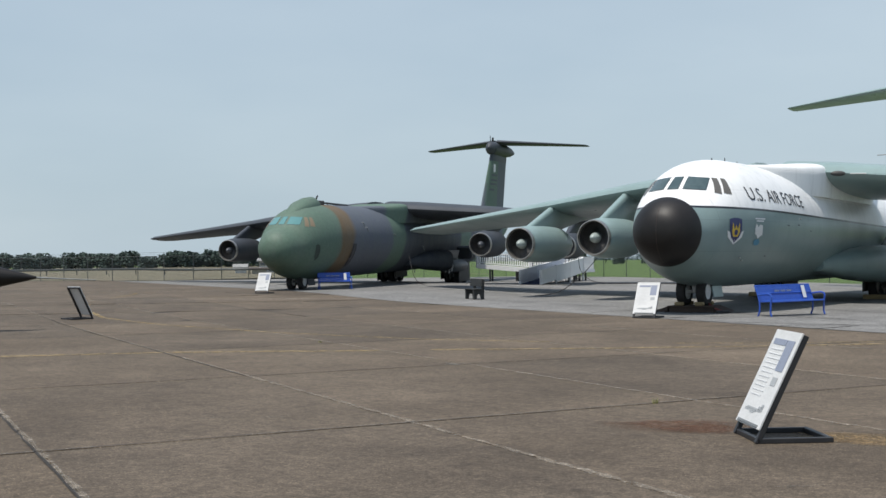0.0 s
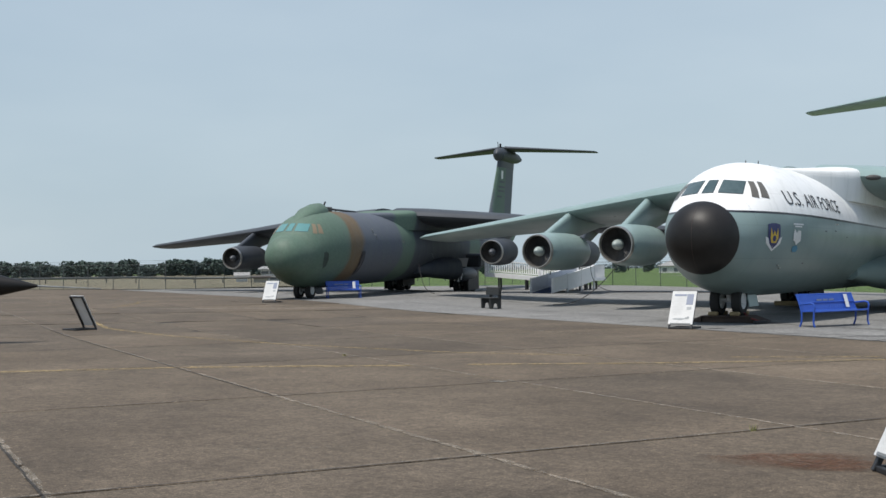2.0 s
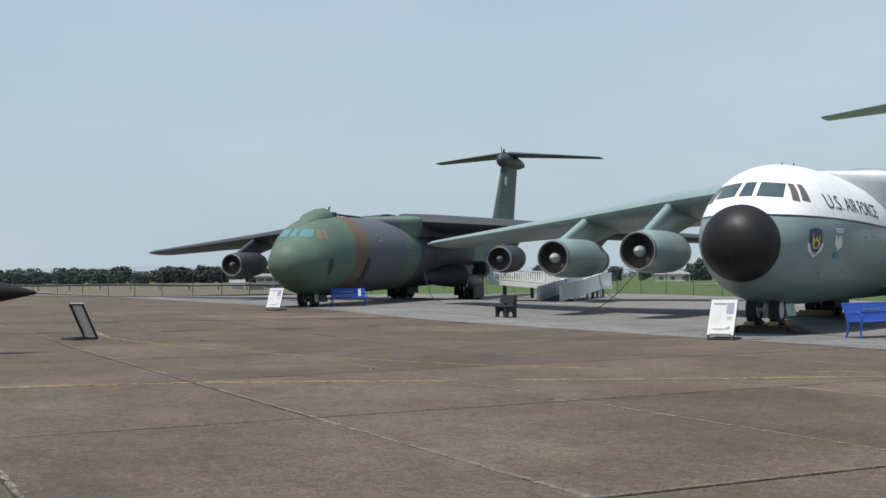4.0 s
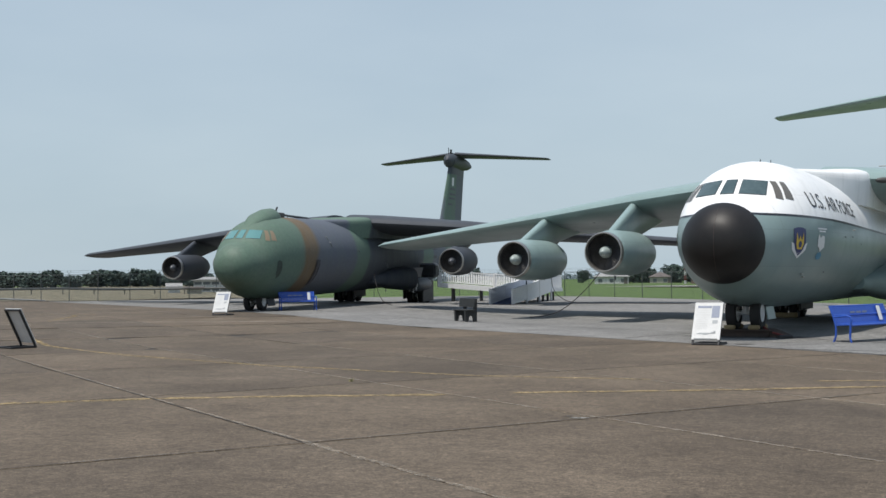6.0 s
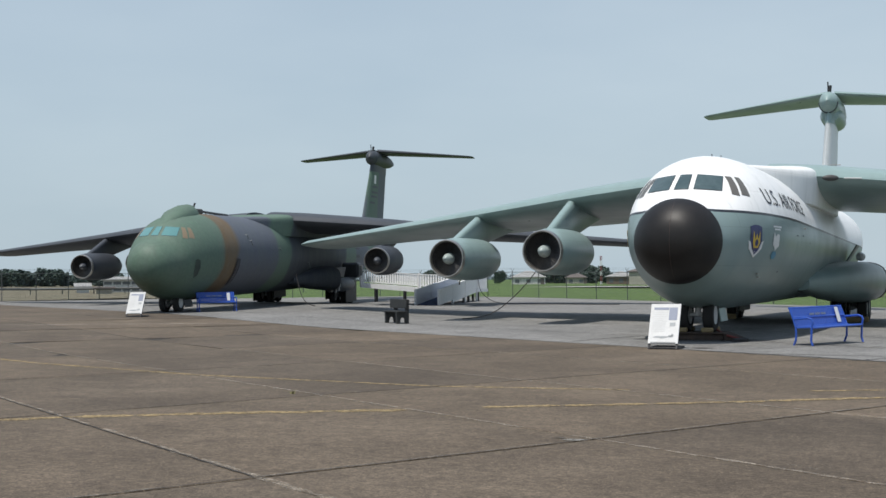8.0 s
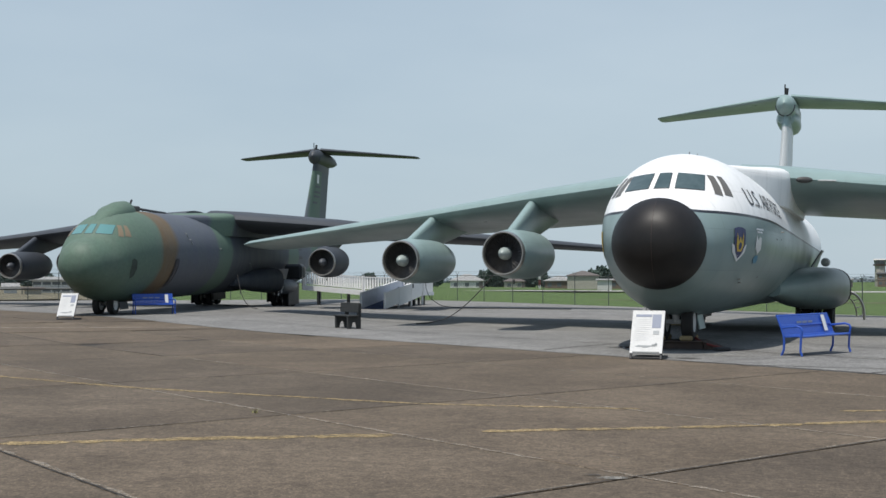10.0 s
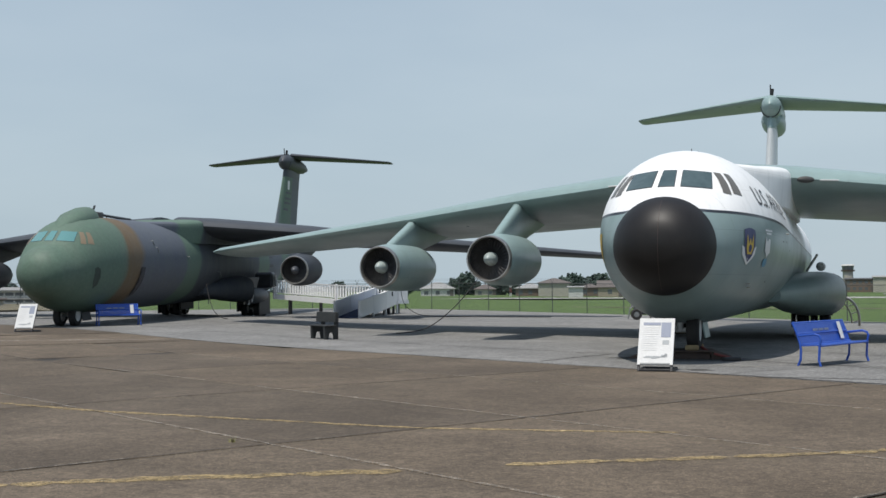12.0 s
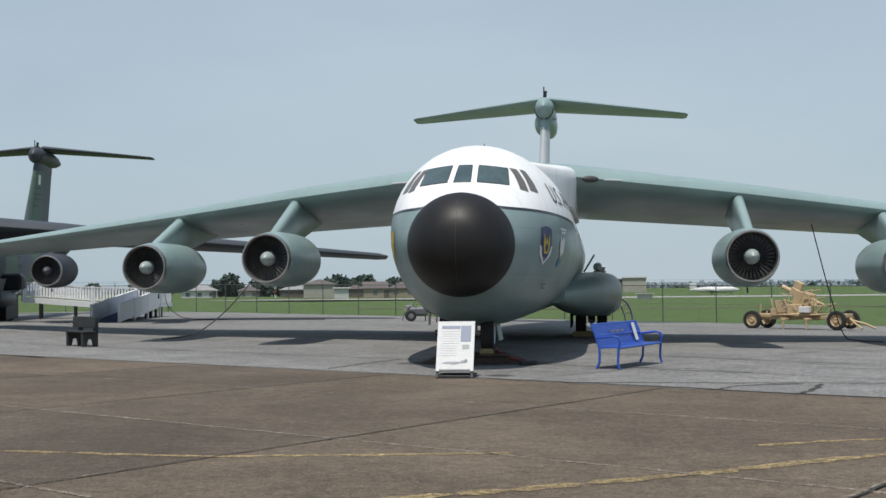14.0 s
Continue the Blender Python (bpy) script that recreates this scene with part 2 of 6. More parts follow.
def ground_mat(name, c1, c2, stain, grain=60.0, rough=0.85, bump=0.35, per_object=False, warm=None):
    m, nt, links, bsdf = mat(name)
    pos = nt.new("ShaderNodeNewGeometry").outputs["Position"]
    big = noise_tex(nt, links, 0.22, 6, 0.6, pos, dist=0.4)
    mid = noise_tex(nt, links, 1.6, 6, 0.7, pos)
    fine = noise_tex(nt, links, grain, 4, 0.75, pos)
    speck = noise_tex(nt, links, grain * 0.35, 3, 0.8, pos)
    col = mix_rgb(nt, links, ramp(nt, links, big, ((0.32, 0.0), (0.68, 1.0))), c1, c2)
    col = mix_rgb(nt, links, ramp(nt, links, mid, ((0.5, 0.0), (0.78, 0.7))), col, stain)
    patch = noise_tex(nt, links, 0.55, 7, 0.68, pos, dist=0.8)
    col = mix_rgb(nt, links, 0.85, col, ramp(nt, links, patch, ((0.34, 0.80), (0.5, 0.98), (0.68, 1.20))), "MULTIPLY")
    streak = noise_tex(nt, links, 1.0, 6, 0.7, pos, stretch=(1.1, 2.6, 1.0))
    col = mix_rgb(nt, links, 0.7, col, ramp(nt, links, streak, ((0.3, 0.84), (0.55, 1.0), (0.75, 1.18))), "MULTIPLY")
    fleck = noise_tex(nt, links, 7.5, 6, 0.78, pos)
    col = mix_rgb(nt, links, 0.9, col, ramp(nt, links, fleck, ((0.35, 0.66), (0.5, 1.0), (0.65, 1.36))), "MULTIPLY")
    col = mix_rgb(nt, links, 1.0, col, ramp(nt, links, fine, ((0.30, 0.42), (0.70, 1.5))), "MULTIPLY")
    col = mix_rgb(nt, links, 0.9, col, ramp(nt, links, speck, ((0.32, 0.55), (0.68, 1.38))), "MULTIPLY")
    chip = noise_tex(nt, links, grain * 0.5, 2, 0.5, pos)
    col = mix_rgb(nt, links, ramp(nt, links, chip, ((0.68, 0.0), (0.74, 0.55))), col, tuple(min(0.6, v * 2.6) for v in c2))
    if per_object:
        oi = nt.new("ShaderNodeObjectInfo").outputs["Random"]
        col = mix_rgb(nt, links, 1.0, col, ramp(nt, links, oi, ((0.0, (0.86, 0.86, 0.87)), (0.5, (0.98, 0.97, 0.96)), (1.0, (1.10, 1.08, 1.05)))), "MULTIPLY")
    links.new(col, bsdf.inputs["Base Color"])
    bsdf.inputs["Roughness"].default_value = rough
    bsdf.inputs["Specular IOR Level"].default_value = 0.3
    add_bump(nt, links, bsdf, fine, bump, 0.004)
    return m


def worn_mat(name, c1, c2, stain, cover=0.5, soft=False):
    """Paint or stain that has worn through in flecks; soft fades it out from its middle."""
    m = ground_mat(name, c1, c2, stain)
    nt, links = m.node_tree.nodes, m.node_tree.links
    bsdf = nt["Principled BSDF"]
    pos = nt.new("ShaderNodeNewGeometry").outputs["Position"]
    wear = noise_tex(nt, links, 7.0, 8, 0.78, pos)
    alpha = ramp(nt, links, wear, ((0.36, max(0.0, cover - 0.5)), (0.64, min(1.0, cover + 0.3))))
    if soft:
        gr = nt.new("ShaderNodeTexGradient")
        gr.gradient_type = "SPHERICAL"
        mp = nt.new("ShaderNodeMapping")
        mp.inputs["Location"].default_value = (-1, -1, 0)
        mp.inputs["Scale"].default_value = (2, 2, 0)
        links.new(nt.new("ShaderNodeTexCoord").outputs["Generated"], mp.inputs[0])
        links.new(mp.outputs[0], gr.inputs[0])
        alpha = mix_rgb(nt, links, 1.0, alpha, ramp(nt, links, gr.outputs[1], ((0.05, 0.0), (0.6, 0.9))), "MULTIPLY")
    links.new(alpha, bsdf.inputs["Alpha"])
    return m


CONCRETE = ground_mat("weathered brown concrete", (0.090, 0.070, 0.050), (0.142, 0.113, 0.083), (0.062, 0.048, 0.036), per_object=True)
JOINT = ground_mat("dark joint sealant", (0.034, 0.03, 0.026), (0.044, 0.039, 0.034), (0.024, 0.022, 0.02))
ASPHALT = ground_mat("pale worn asphalt", (0.172, 0.169, 0.161), (0.226, 0.222, 0.212), (0.128, 0.125, 0.118), grain=45)
GRASS = ground_mat("mown grass", (0.070, 0.122, 0.024), (0.086, 0.134, 0.033), (0.098, 0.118, 0.042), grain=12, bump=0.5)
DRY = ground_mat("dry grass", (0.19, 0.16, 0.11), (0.105, 0.105, 0.06), (0.30, 0.25, 0.19), grain=12)
PATH_M = ground_mat("pale runway concrete", (0.42, 0.41, 0.38), (0.36, 0.35, 0.33), (0.3, 0.3, 0.28))
YELLOW = worn_mat("worn yellow line paint", (0.40, 0.30, 0.15), (0.34, 0.255, 0.13), (0.25, 0.19, 0.105), 0.66)
FAINT = worn_mat("faint pale line paint", (0.36, 0.315, 0.26), (0.30, 0.26, 0.21), (0.20, 0.17, 0.135), 0.46)
PALE_LINE = worn_mat("pale line paint", (0.50, 0.45, 0.38), (0.42, 0.375, 0.31), (0.28, 0.245, 0.195), 0.85)
TAR = ground_mat("tar crack filler", (0.05, 0.048, 0.045), (0.065, 0.06, 0.056), (0.04, 0.038, 0.036))
RUST_STAIN = worn_mat("rust stained concrete", (0.115, 0.058, 0.034), (0.13, 0.068, 0.042), (0.10, 0.05, 0.03), 0.62, True)
PALE_STAIN = worn_mat("pale cement stain", (0.29, 0.285, 0.26), (0.32, 0.31, 0.285), (0.25, 0.245, 0.23), 0.85, True)
TAN_STAIN = worn_mat("ochre rust wash", (0.24, 0.165, 0.085), (0.21, 0.15, 0.082), (0.18, 0.128, 0.07), 0.85, True)
# oil marks, and shade painted under the nose and by the board
OIL_SHADE = worn_mat("oil and shade darkened asphalt", (0.075, 0.072, 0.067), (0.09, 0.086, 0.08), (0.06, 0.058, 0.054), 0.9, True)


# ---- mesh helpers ----
def obj(name, bm, material, smooth=False):
    me = bpy.data.meshes.new(name)
    bm.to_mesh(me)
    bm.free()
    for mm in (material if isinstance(material, (list, tuple)) else [material]):
        me.materials.append(mm)
    if smooth:
        me.polygons.foreach_set("use_smooth", [True] * len(me.polygons))
        me.set_sharp_from_angle(angle=radians(38))
    return new(name, me)


def part(name, bm, material, parent, label="", smooth=False):
    ob = obj(name, bm, material, smooth)
    ob.parent = parent
    if label:
        ob["label"] = label
    return ob


def empty(name, m, label, category, group="", kind=""):
    e = new(name)
    e.matrix_world = m
    tagged(e, label, category, group, kind)
    return e


def box(bm, x0, x1, y0, y1, z0, z1, bevel=0.0):
    r = bmesh.ops.create_cube(bm, size=1.0, matrix=Matrix.Translation(((x0 + x1) / 2, (y0 + y1) / 2, (z0 + z1) / 2)) @ Matrix.Diagonal((x1 - x0, y1 - y0, z1 - z0, 1)))
    if bevel:
        es = {e for v in r["verts"] for e in v.link_edges}
        bmesh.ops.bevel(bm, geom=list(es), offset=bevel, segments=1, affect="EDGES")
    return bm


def tube(bm, pts, r, n=8, r2=None):
    """A round bar through the points, capped."""
    pts = [Vector(p) for p in pts]
    rings = []
    for i, p in enumerate(pts):
        d = (pts[min(i + 1, len(pts) - 1)] - pts[max(i - 1, 0)]).normalized()
        a = d.orthogonal().normalized() if i == 0 else (rings_a - d * rings_a.dot(d)).normalized()
        rings_a = a
        b = d.cross(a)
        rr = r if r2 is None else r + (r2 - r) * i / (len(pts) - 1)
        rings.append([bm.verts.new(p + (a * math.cos(k * 2 * math.pi / n) + b * math.sin(k * 2 * math.pi / n)) * rr) for k in range(n)])
    for u, v in zip(rings, rings[1:]):
        for k in range(n):
            bm.faces.new((u[k], u[(k + 1) % n], v[(k + 1) % n], v[k]))
    bm.faces.new(rings[0][::-1])
    bm.faces.new(rings[-1])
    return bm


def lathe(bm, profile, axis_m, n=32, close=False):
    """Spins (radius, along) pairs round the local y axis of axis_m."""
    rings = []
    for r, a in profile:
        rings.append([bm.verts.new(axis_m @ Vector((math.cos(k * 2 * math.pi / n) * r, a, math.sin(k * 2 * math.pi / n) * r))) for k in range(n)])
    for u, v in zip(rings, rings[1:]):
        for k in range(n):
            bm.faces.new((u[k], v[k], v[(k + 1) % n], u[(k + 1) % n]))
    if close:
        bm.faces.new(rings[0])
        bm.faces.new(rings[-1][::-1])
    return bm


def loft(bm, rings, cap=True):
    vs = [[bm.verts.new(p) for p in ring] for ring in rings]
    n = len(vs[0])
    for u, v in zip(vs, vs[1:]):
        for k in range(n):
            bm.faces.new((u[k], u[(k + 1) % n], v[(k + 1) % n], v[k]))
    if cap:
        bm.faces.new(vs[0][::-1])
        bm.faces.new(vs[-1])
    bmesh.ops.recalc_face_normals(bm, faces=bm.faces)
    return bm


def lerp_table(rows, y):
    """Smooth (Catmull-Rom like monotone) interpolation of a table of tuples by its first column."""
    if y <= rows[0][0]:
        return rows[0][1:]
    for i in range(len(rows) - 1):
        if y <= rows[i + 1][0]:
            a, b = rows[i], rows[i + 1]
            t = (y - a[0]) / (b[0] - a[0])
            out = []
            for k in range(1, len(a)):
                d = (b[k] - a[k]) / (b[0] - a[0])
                m0 = d if i == 0 else (d + (a[k] - rows[i - 1][k]) / (a[0] - rows[i - 1][0])) / 2
                m1 = d if i + 2 >= len(rows) else (d + (rows[i + 2][k] - b[k]) / (rows[i + 2][0] - b[0])) / 2
                h = b[0] - a[0]
                out.append((2 * t**3 - 3 * t**2 + 1) * a[k] + (t**3 - 2 * t**2 + t) * h * m0 + (-2 * t**3 + 3 * t**2) * b[k] + (t**3 - t**2) * h * m1)
            return tuple(out)
    return rows[-1][1:]


# ---- lie of the land ----
EDGE_N = Vector((0.502, 0.865))
EDGE_D = Vector((0.865, -0.502))
EDGE_0 = Vector((-1.1, 0.0))


def su(x, y):
    p = Vector((x, y)) - EDGE_0
    return p.dot(EDGE_N), Vector((x, y)).dot(EDGE_D)


def from_su(s, u):
    u0 = EDGE_0.dot(EDGE_D)
    p = EDGE_0 + EDGE_N * s + EDGE_D * (u - u0)
    return p.x, p.y


def smooth01(t):
    t = min(1.0, max(0.0, t))
    return t * t * (3 - 2 * t)


def hgt(x, y):
    """Height of the paving: level near the walk, falling away to the right and rear, rising a little to the left."""
    s, u = su(x, y)
    w = 1.1 * x + 0.57 * y - 5
    down = -0.018 * (math.sqrt(w * w + 9) + w) / 2 if w > -30 else 0.0
    up = 0.21 * smooth01((-x - 12) / 15) * (1 - smooth01((s - 15) / 5))
    return max(-0.85, down) * smooth01((s - 1) / 5) + up


# ---- transport aircraft ----
from mathutils.bvhtree import BVHTree

# along the body: y, half width, top, bottom, height of the widest point
NOSE = [(0.30, 0.05, 2.55, 2.45, 2.50), (0.34, 0.32, 2.81, 2.19, 2.50), (0.45, 0.58, 3.06, 1.94, 2.50), (0.65, 0.81, 3.28, 1.71, 2.50), (0.90, 0.985, 3.445, 1.545, 2.50),
        (1.15, 1.085, 3.54, 1.45, 2.50), (1.30, 1.13, 3.58, 1.40, 2.50), (1.6, 1.25, 3.70, 1.28, 2.56), (1.9, 1.41, 3.92, 1.13, 2.63), (2.3, 1.55, 4.20, 1.00, 2.70), (2.8, 1.70, 4.49, 0.90, 2.76),
        (3.5, 1.86, 4.74, 0.80, 2.81), (4.3, 1.98, 4.87, 0.76, 2.83), (5.2, 2.08, 4.92, 0.73, 2.84), (6.5, 2.14, 4.94, 0.72, 2.84), (8.0, 2.15, 4.95, 0.72, 2.84)]


def tail_rows(p):
    return [(20.0 + p, 2.15, 4.95, 0.72, 2.84), (26.0 + p, 2.15, 4.95, 0.76, 2.86), (30.0 + p, 2.08, 4.93, 1.30, 3.05), (34.0 + p, 1.70, 4.9, 2.20, 3.5),
            (38.0 + p, 1.0, 4.8, 3.2, 4.1), (40.5 + p, 0.35, 4.7, 4.0, 4.4), (41.0 + p, 0.05, 4.5, 4.4, 4.45)]


def section(row, n=48):
    """One cross-section: half ellipses above and below the widest point, a little squarer above the windscreen."""
    y, w, top, bot, mid = row
    out = []
    for k in range(n):
        a = 2 * math.pi * k / n
        c, s = math.cos(a), math.sin(a)
        out.append(Vector((w * c, y, mid + (top - mid) * s if s >= 0 else mid + (mid - bot) * s)))
    return out


def fuselage_mesh(p):
    rows = NOSE + tail_rows(p)
    ys = [0.30, 0.315, 0.34, 0.39, 0.45, 0.54, 0.65, 0.77, 0.90, 1.03, 1.17, 1.30, 1.45, 1.6, 1.75, 1.9, 2.1, 2.3, 2.55, 2.8, 3.05, 3.3, 3.6, 3.95, 4.3, 4.75, 5.2, 5.8, 6.5, 7.2, 8.0, 12.0, 16.0]
    ys += [20.0 + p + k * (21.0 / 18) for k in range(19)]
    bm = bmesh.new()
    loft(bm, [section((y, *lerp_table(rows, y))) for y in ys])
    return bm


def airfoil(chord, thick, n=10, top=1.0, low=1.0):
    """Closed outline, (along chord, height), round nose first."""
    up, lo = [], []
    for i in range(n + 1):
        t = (1 - math.cos(math.pi * i / n)) / 2
        yt = 5 * thick * (0.2969 * math.sqrt(t) - 0.126 * t - 0.3516 * t * t + 0.2843 * t**3 - 0.1015 * t**4)
        up.append((t * chord, yt * chord * top))
        lo.append((t * chord, -yt * chord * low))
    return up + lo[-2:0:-1]


def wing_mesh(side, stations, top=1.0, low=0.85):
    """stations: x, leading edge y, leading edge z, chord, thickness ratio, trailing edge z."""
    bm = bmesh.new()
    rings = []
    for x, yl, zl, ch, th, zt in stations:
        rings.append([Vector((side * x, yl + a, zl + (zt - zl) * a / ch + h)) for a, h in airfoil(ch, th, 14, top, low)])
    return loft(bm, rings)


WING = [(0.6, 10.9, 4.80, 10.2, 0.096, 4.25), (2.2, 11.6, 4.75, 9.6, 0.101, 4.15), (7.0, 14.0, 4.43, 7.9, 0.108, 3.88), (11.8, 16.4, 4.03, 6.1, 0.105, 3.60),
        (18.0, 19.5, 3.55, 4.7, 0.10, 3.30), (23.6, 22.4, 3.14, 3.5, 0.09, 2.98), (24.15, 22.9, 3.10, 2.8, 0.05, 2.98)]
ENGINES = [(6.95, 10.9, 2.48), (11.73, 13.4, 2.27)]


def wing_at(x):
    return lerp_table([(w[0], *w[1:]) for w in WING], x)


def nacelle(air, x, y, z, paint, spin):
    """One turbofan pod on its pylon; y is the tip of the spinner."""
    m = Matrix.Translation((x, y, z))
    bm = bmesh.new()
    outer = [(0.695, -0.02), (0.74, 0.06), (0.77, 0.25), (0.825, 0.7), (0.84, 1.25), (0.845, 1.9), (0.84, 2.6), (0.815, 3.15), (0.755, 3.6), (0.65, 4.0), (0.52, 4.26), (0.44, 4.36), (0.40, 4.25)]
    lathe(bm, outer, m, 40)
    pod = part("nacelle", bm, paint, air, "", True)
    bm = bmesh.new()
    lathe(bm, [(0.745, 0.07), (0.738, 0.02), (0.725, -0.05), (0.705, -0.08), (0.68, -0.078), (0.662, -0.04), (0.656, 0.08)], m, 40)
    part("inlet_lip", bm, BARE, pod, "bare metal inlet lip", True)
    bm = bmesh.new()
    lathe(bm, [(0.656, 0.08), (0.655, 0.3), (0.655, 0.52), (0.02, 0.54)], m, 40)
    part("inlet_duct", bm, DUCT_SHADE, pod, "", True)
    bm = bmesh.new()
    lathe(bm, [(0.005, -0.20), (0.07, -0.17), (0.145, -0.08), (0.195, 0.05), (0.225, 0.22), (0.23, 0.5)], m, 24)
    part("spinner", bm, spin, pod, "", True)
    for k in range(32):
        bm = bmesh.new()
        a = 2 * math.pi * k / 32
        rad = Vector((math.cos(a), 0, math.sin(a)))
        tan = Vector((-math.sin(a), 0, math.cos(a)))
        q = []
        for rr, tw in ((0.21, 0.9), (0.42, 0.75), (0.648, 0.55)):
            d = tan * math.cos(tw) * 0.075 * (0.35 + rr) + Vector((0, 1, 0)) * math.sin(tw) * 0.05
            c = Vector((x, y + 0.26, z)) + rad * rr
            q.append((bm.verts.new(c - d), bm.verts.new(c + d), bm.verts.new(c + d + Vector((0, 0.012, 0))), bm.verts.new(c - d + Vector((0, 0.012, 0)))))
        for u, v in zip(q, q[1:]):
            for i in range(4):
                bm.faces.new((u[i], u[(i + 1) % 4], v[(i + 1) % 4], v[i]))
        part("fan_blade", bm, FAN, pod)
    bm = bmesh.new()
    lathe(bm, [(0.39, 4.25), (0.33, 4.6), (0.29, 4.8), (0.26, 4.8), (0.24, 4.5)], m, 24)
    part("exhaust", bm, BARE, pod, "", True)
    bm = bmesh.new()
    tube(bm, [(x, y + 1.2, z - 0.86), (x, y + 1.2, z - 1.02)], 0.025, 6)
    part("drain_mast", bm, DARK_STEEL, pod)
    # pylon: swept blade from the cowl's top to the wing's underside
    yl, zl, ch, th, zt = wing_at(abs(x))
    rings = []
    for t in [i / 8 for i in range(9)]:
        front = Vector((x, y + 0.25, z + 0.62)).lerp(Vector((x, yl + 0.05, zl - 0.02)), t)
        back = Vector((x, y + 3.3, z + 0.55)).lerp(Vector((x, yl + 4.2, zl - 0.45)), t)
        L = back.y - front.y
        half = 0.15 + 0.03 * t
        ring = []
        for a, wdt in ((0, 0.25), (0.015, 0.6), (0.05, 0.85), (0.12, 1), (0.5, 1.0), (0.8, 0.6), (1, 0.1)):
            ring.append((front + (back - front) * a, wdt * half))
        loop = [q + Vector((wd, 0, 0)) for q, wd in ring] + [q - Vector((wd, 0, 0)) for q, wd in ring[::-1]]
        rings.append(loop)
    bm = loft(bmesh.new(), rings)
    part("pylon", bm, paint, air, "", True)


def wheel(name, parent, x, y, z, r, w, hub=WHITE):
    m = Matrix.Translation((x, y, z)) @ Matrix.Rotation(math.pi / 2, 4, "Z")
    bm = bmesh.new()
    lathe(bm, [(r * 0.55, -w * 0.42), (r * 0.8, -w * 0.5), (r * 0.95, -w * 0.42), (r, -w * 0.2), (r, w * 0.2), (r * 0.95, w * 0.42), (r * 0.8, w * 0.5), (r * 0.55, w * 0.42)], m, 24)
    wh = part(name, bm, RUBBER, parent, "", True)
    bm = bmesh.new()
    lathe(bm, [(0.01, -w * 0.33), (r * 0.2, -w * 0.36), (r * 0.25, -w * 0.25), (r * 0.5, -w * 0.28), (r * 0.56, -w * 0.43), (r * 0.56, w * 0.43), (r * 0.5, w * 0.28), (r * 0.25, w * 0.25), (r * 0.2, w * 0.36), (0.01, w * 0.33)], m, 20)
    part("rim", bm, hub, wh, "", True)
    return wh


def conform(bvh, bm, origin, direction, lift):
    """Lays a flat bmesh onto the skin along a direction."""
    for v in bm.verts:
        hit = bvh.ray_cast(v.co + origin, direction)
        if hit[0] is not None:
            v.co = hit[0] + hit[1] * lift * (1 if hit[1].dot(direction) < 0 else -1)


def skin_patch(bvh, corners, way, n=8, lift=0.012):
    """A curved pane over four corners (x, y, z, in order) cast on the skin along way."""
    a, b, c, d = [Vector(q) for q in corners]
    bm = bmesh.new()
    g = []
    for i in range(n + 1):
        row = []
        for j in range(n + 1):
            u, v = i / n, j / n
            row.append(bm.verts.new(a.lerp(b, u).lerp(d.lerp(c, u), v)))
        g.append(row)
    for i in range(n):
        for j in range(n):
            bm.faces.new((g[i][j], g[i + 1][j], g[i + 1][j + 1], g[i][j + 1]))
    conform(bvh, bm, Vector(way) * -6, Vector(way), lift)
    bmesh.ops.recalc_face_normals(bm, faces=bm.faces)
    return bm


def outline_patch(bvh, pts, way, lift=0.014):
    """A small badge outline (list of points) subdivided and laid on the skin."""
    bm = bmesh.new()
    bm.faces.new([bm.verts.new(q) for q in pts])
    bmesh.ops.triangulate(bm, faces=bm.faces)
    bmesh.ops.subdivide_edges(bm, edges=bm.edges, cuts=2, use_grid_fill=True)
    conform(bvh, bm, Vector(way) * -6, Vector(way), lift)
    return bm


def text_mesh(text, size):
    cu = bpy.data.curves.new("lettering", "FONT")
    cu.body = text
    cu.size = size
    cu.resolution_u = 3
    tmp = bpy.data.objects.new("lettering", cu)
    me = bpy.data.meshes.new_from_object(tmp)
    bm = bmesh.new()
    bm.from_mesh(me)
    bpy.data.objects.remove(tmp)
    bpy.data.curves.remove(cu)
    bpy.data.meshes.remove(me)
    return bm


def squarish(c):
    return math.copysign(abs(c) ** 0.72, c)


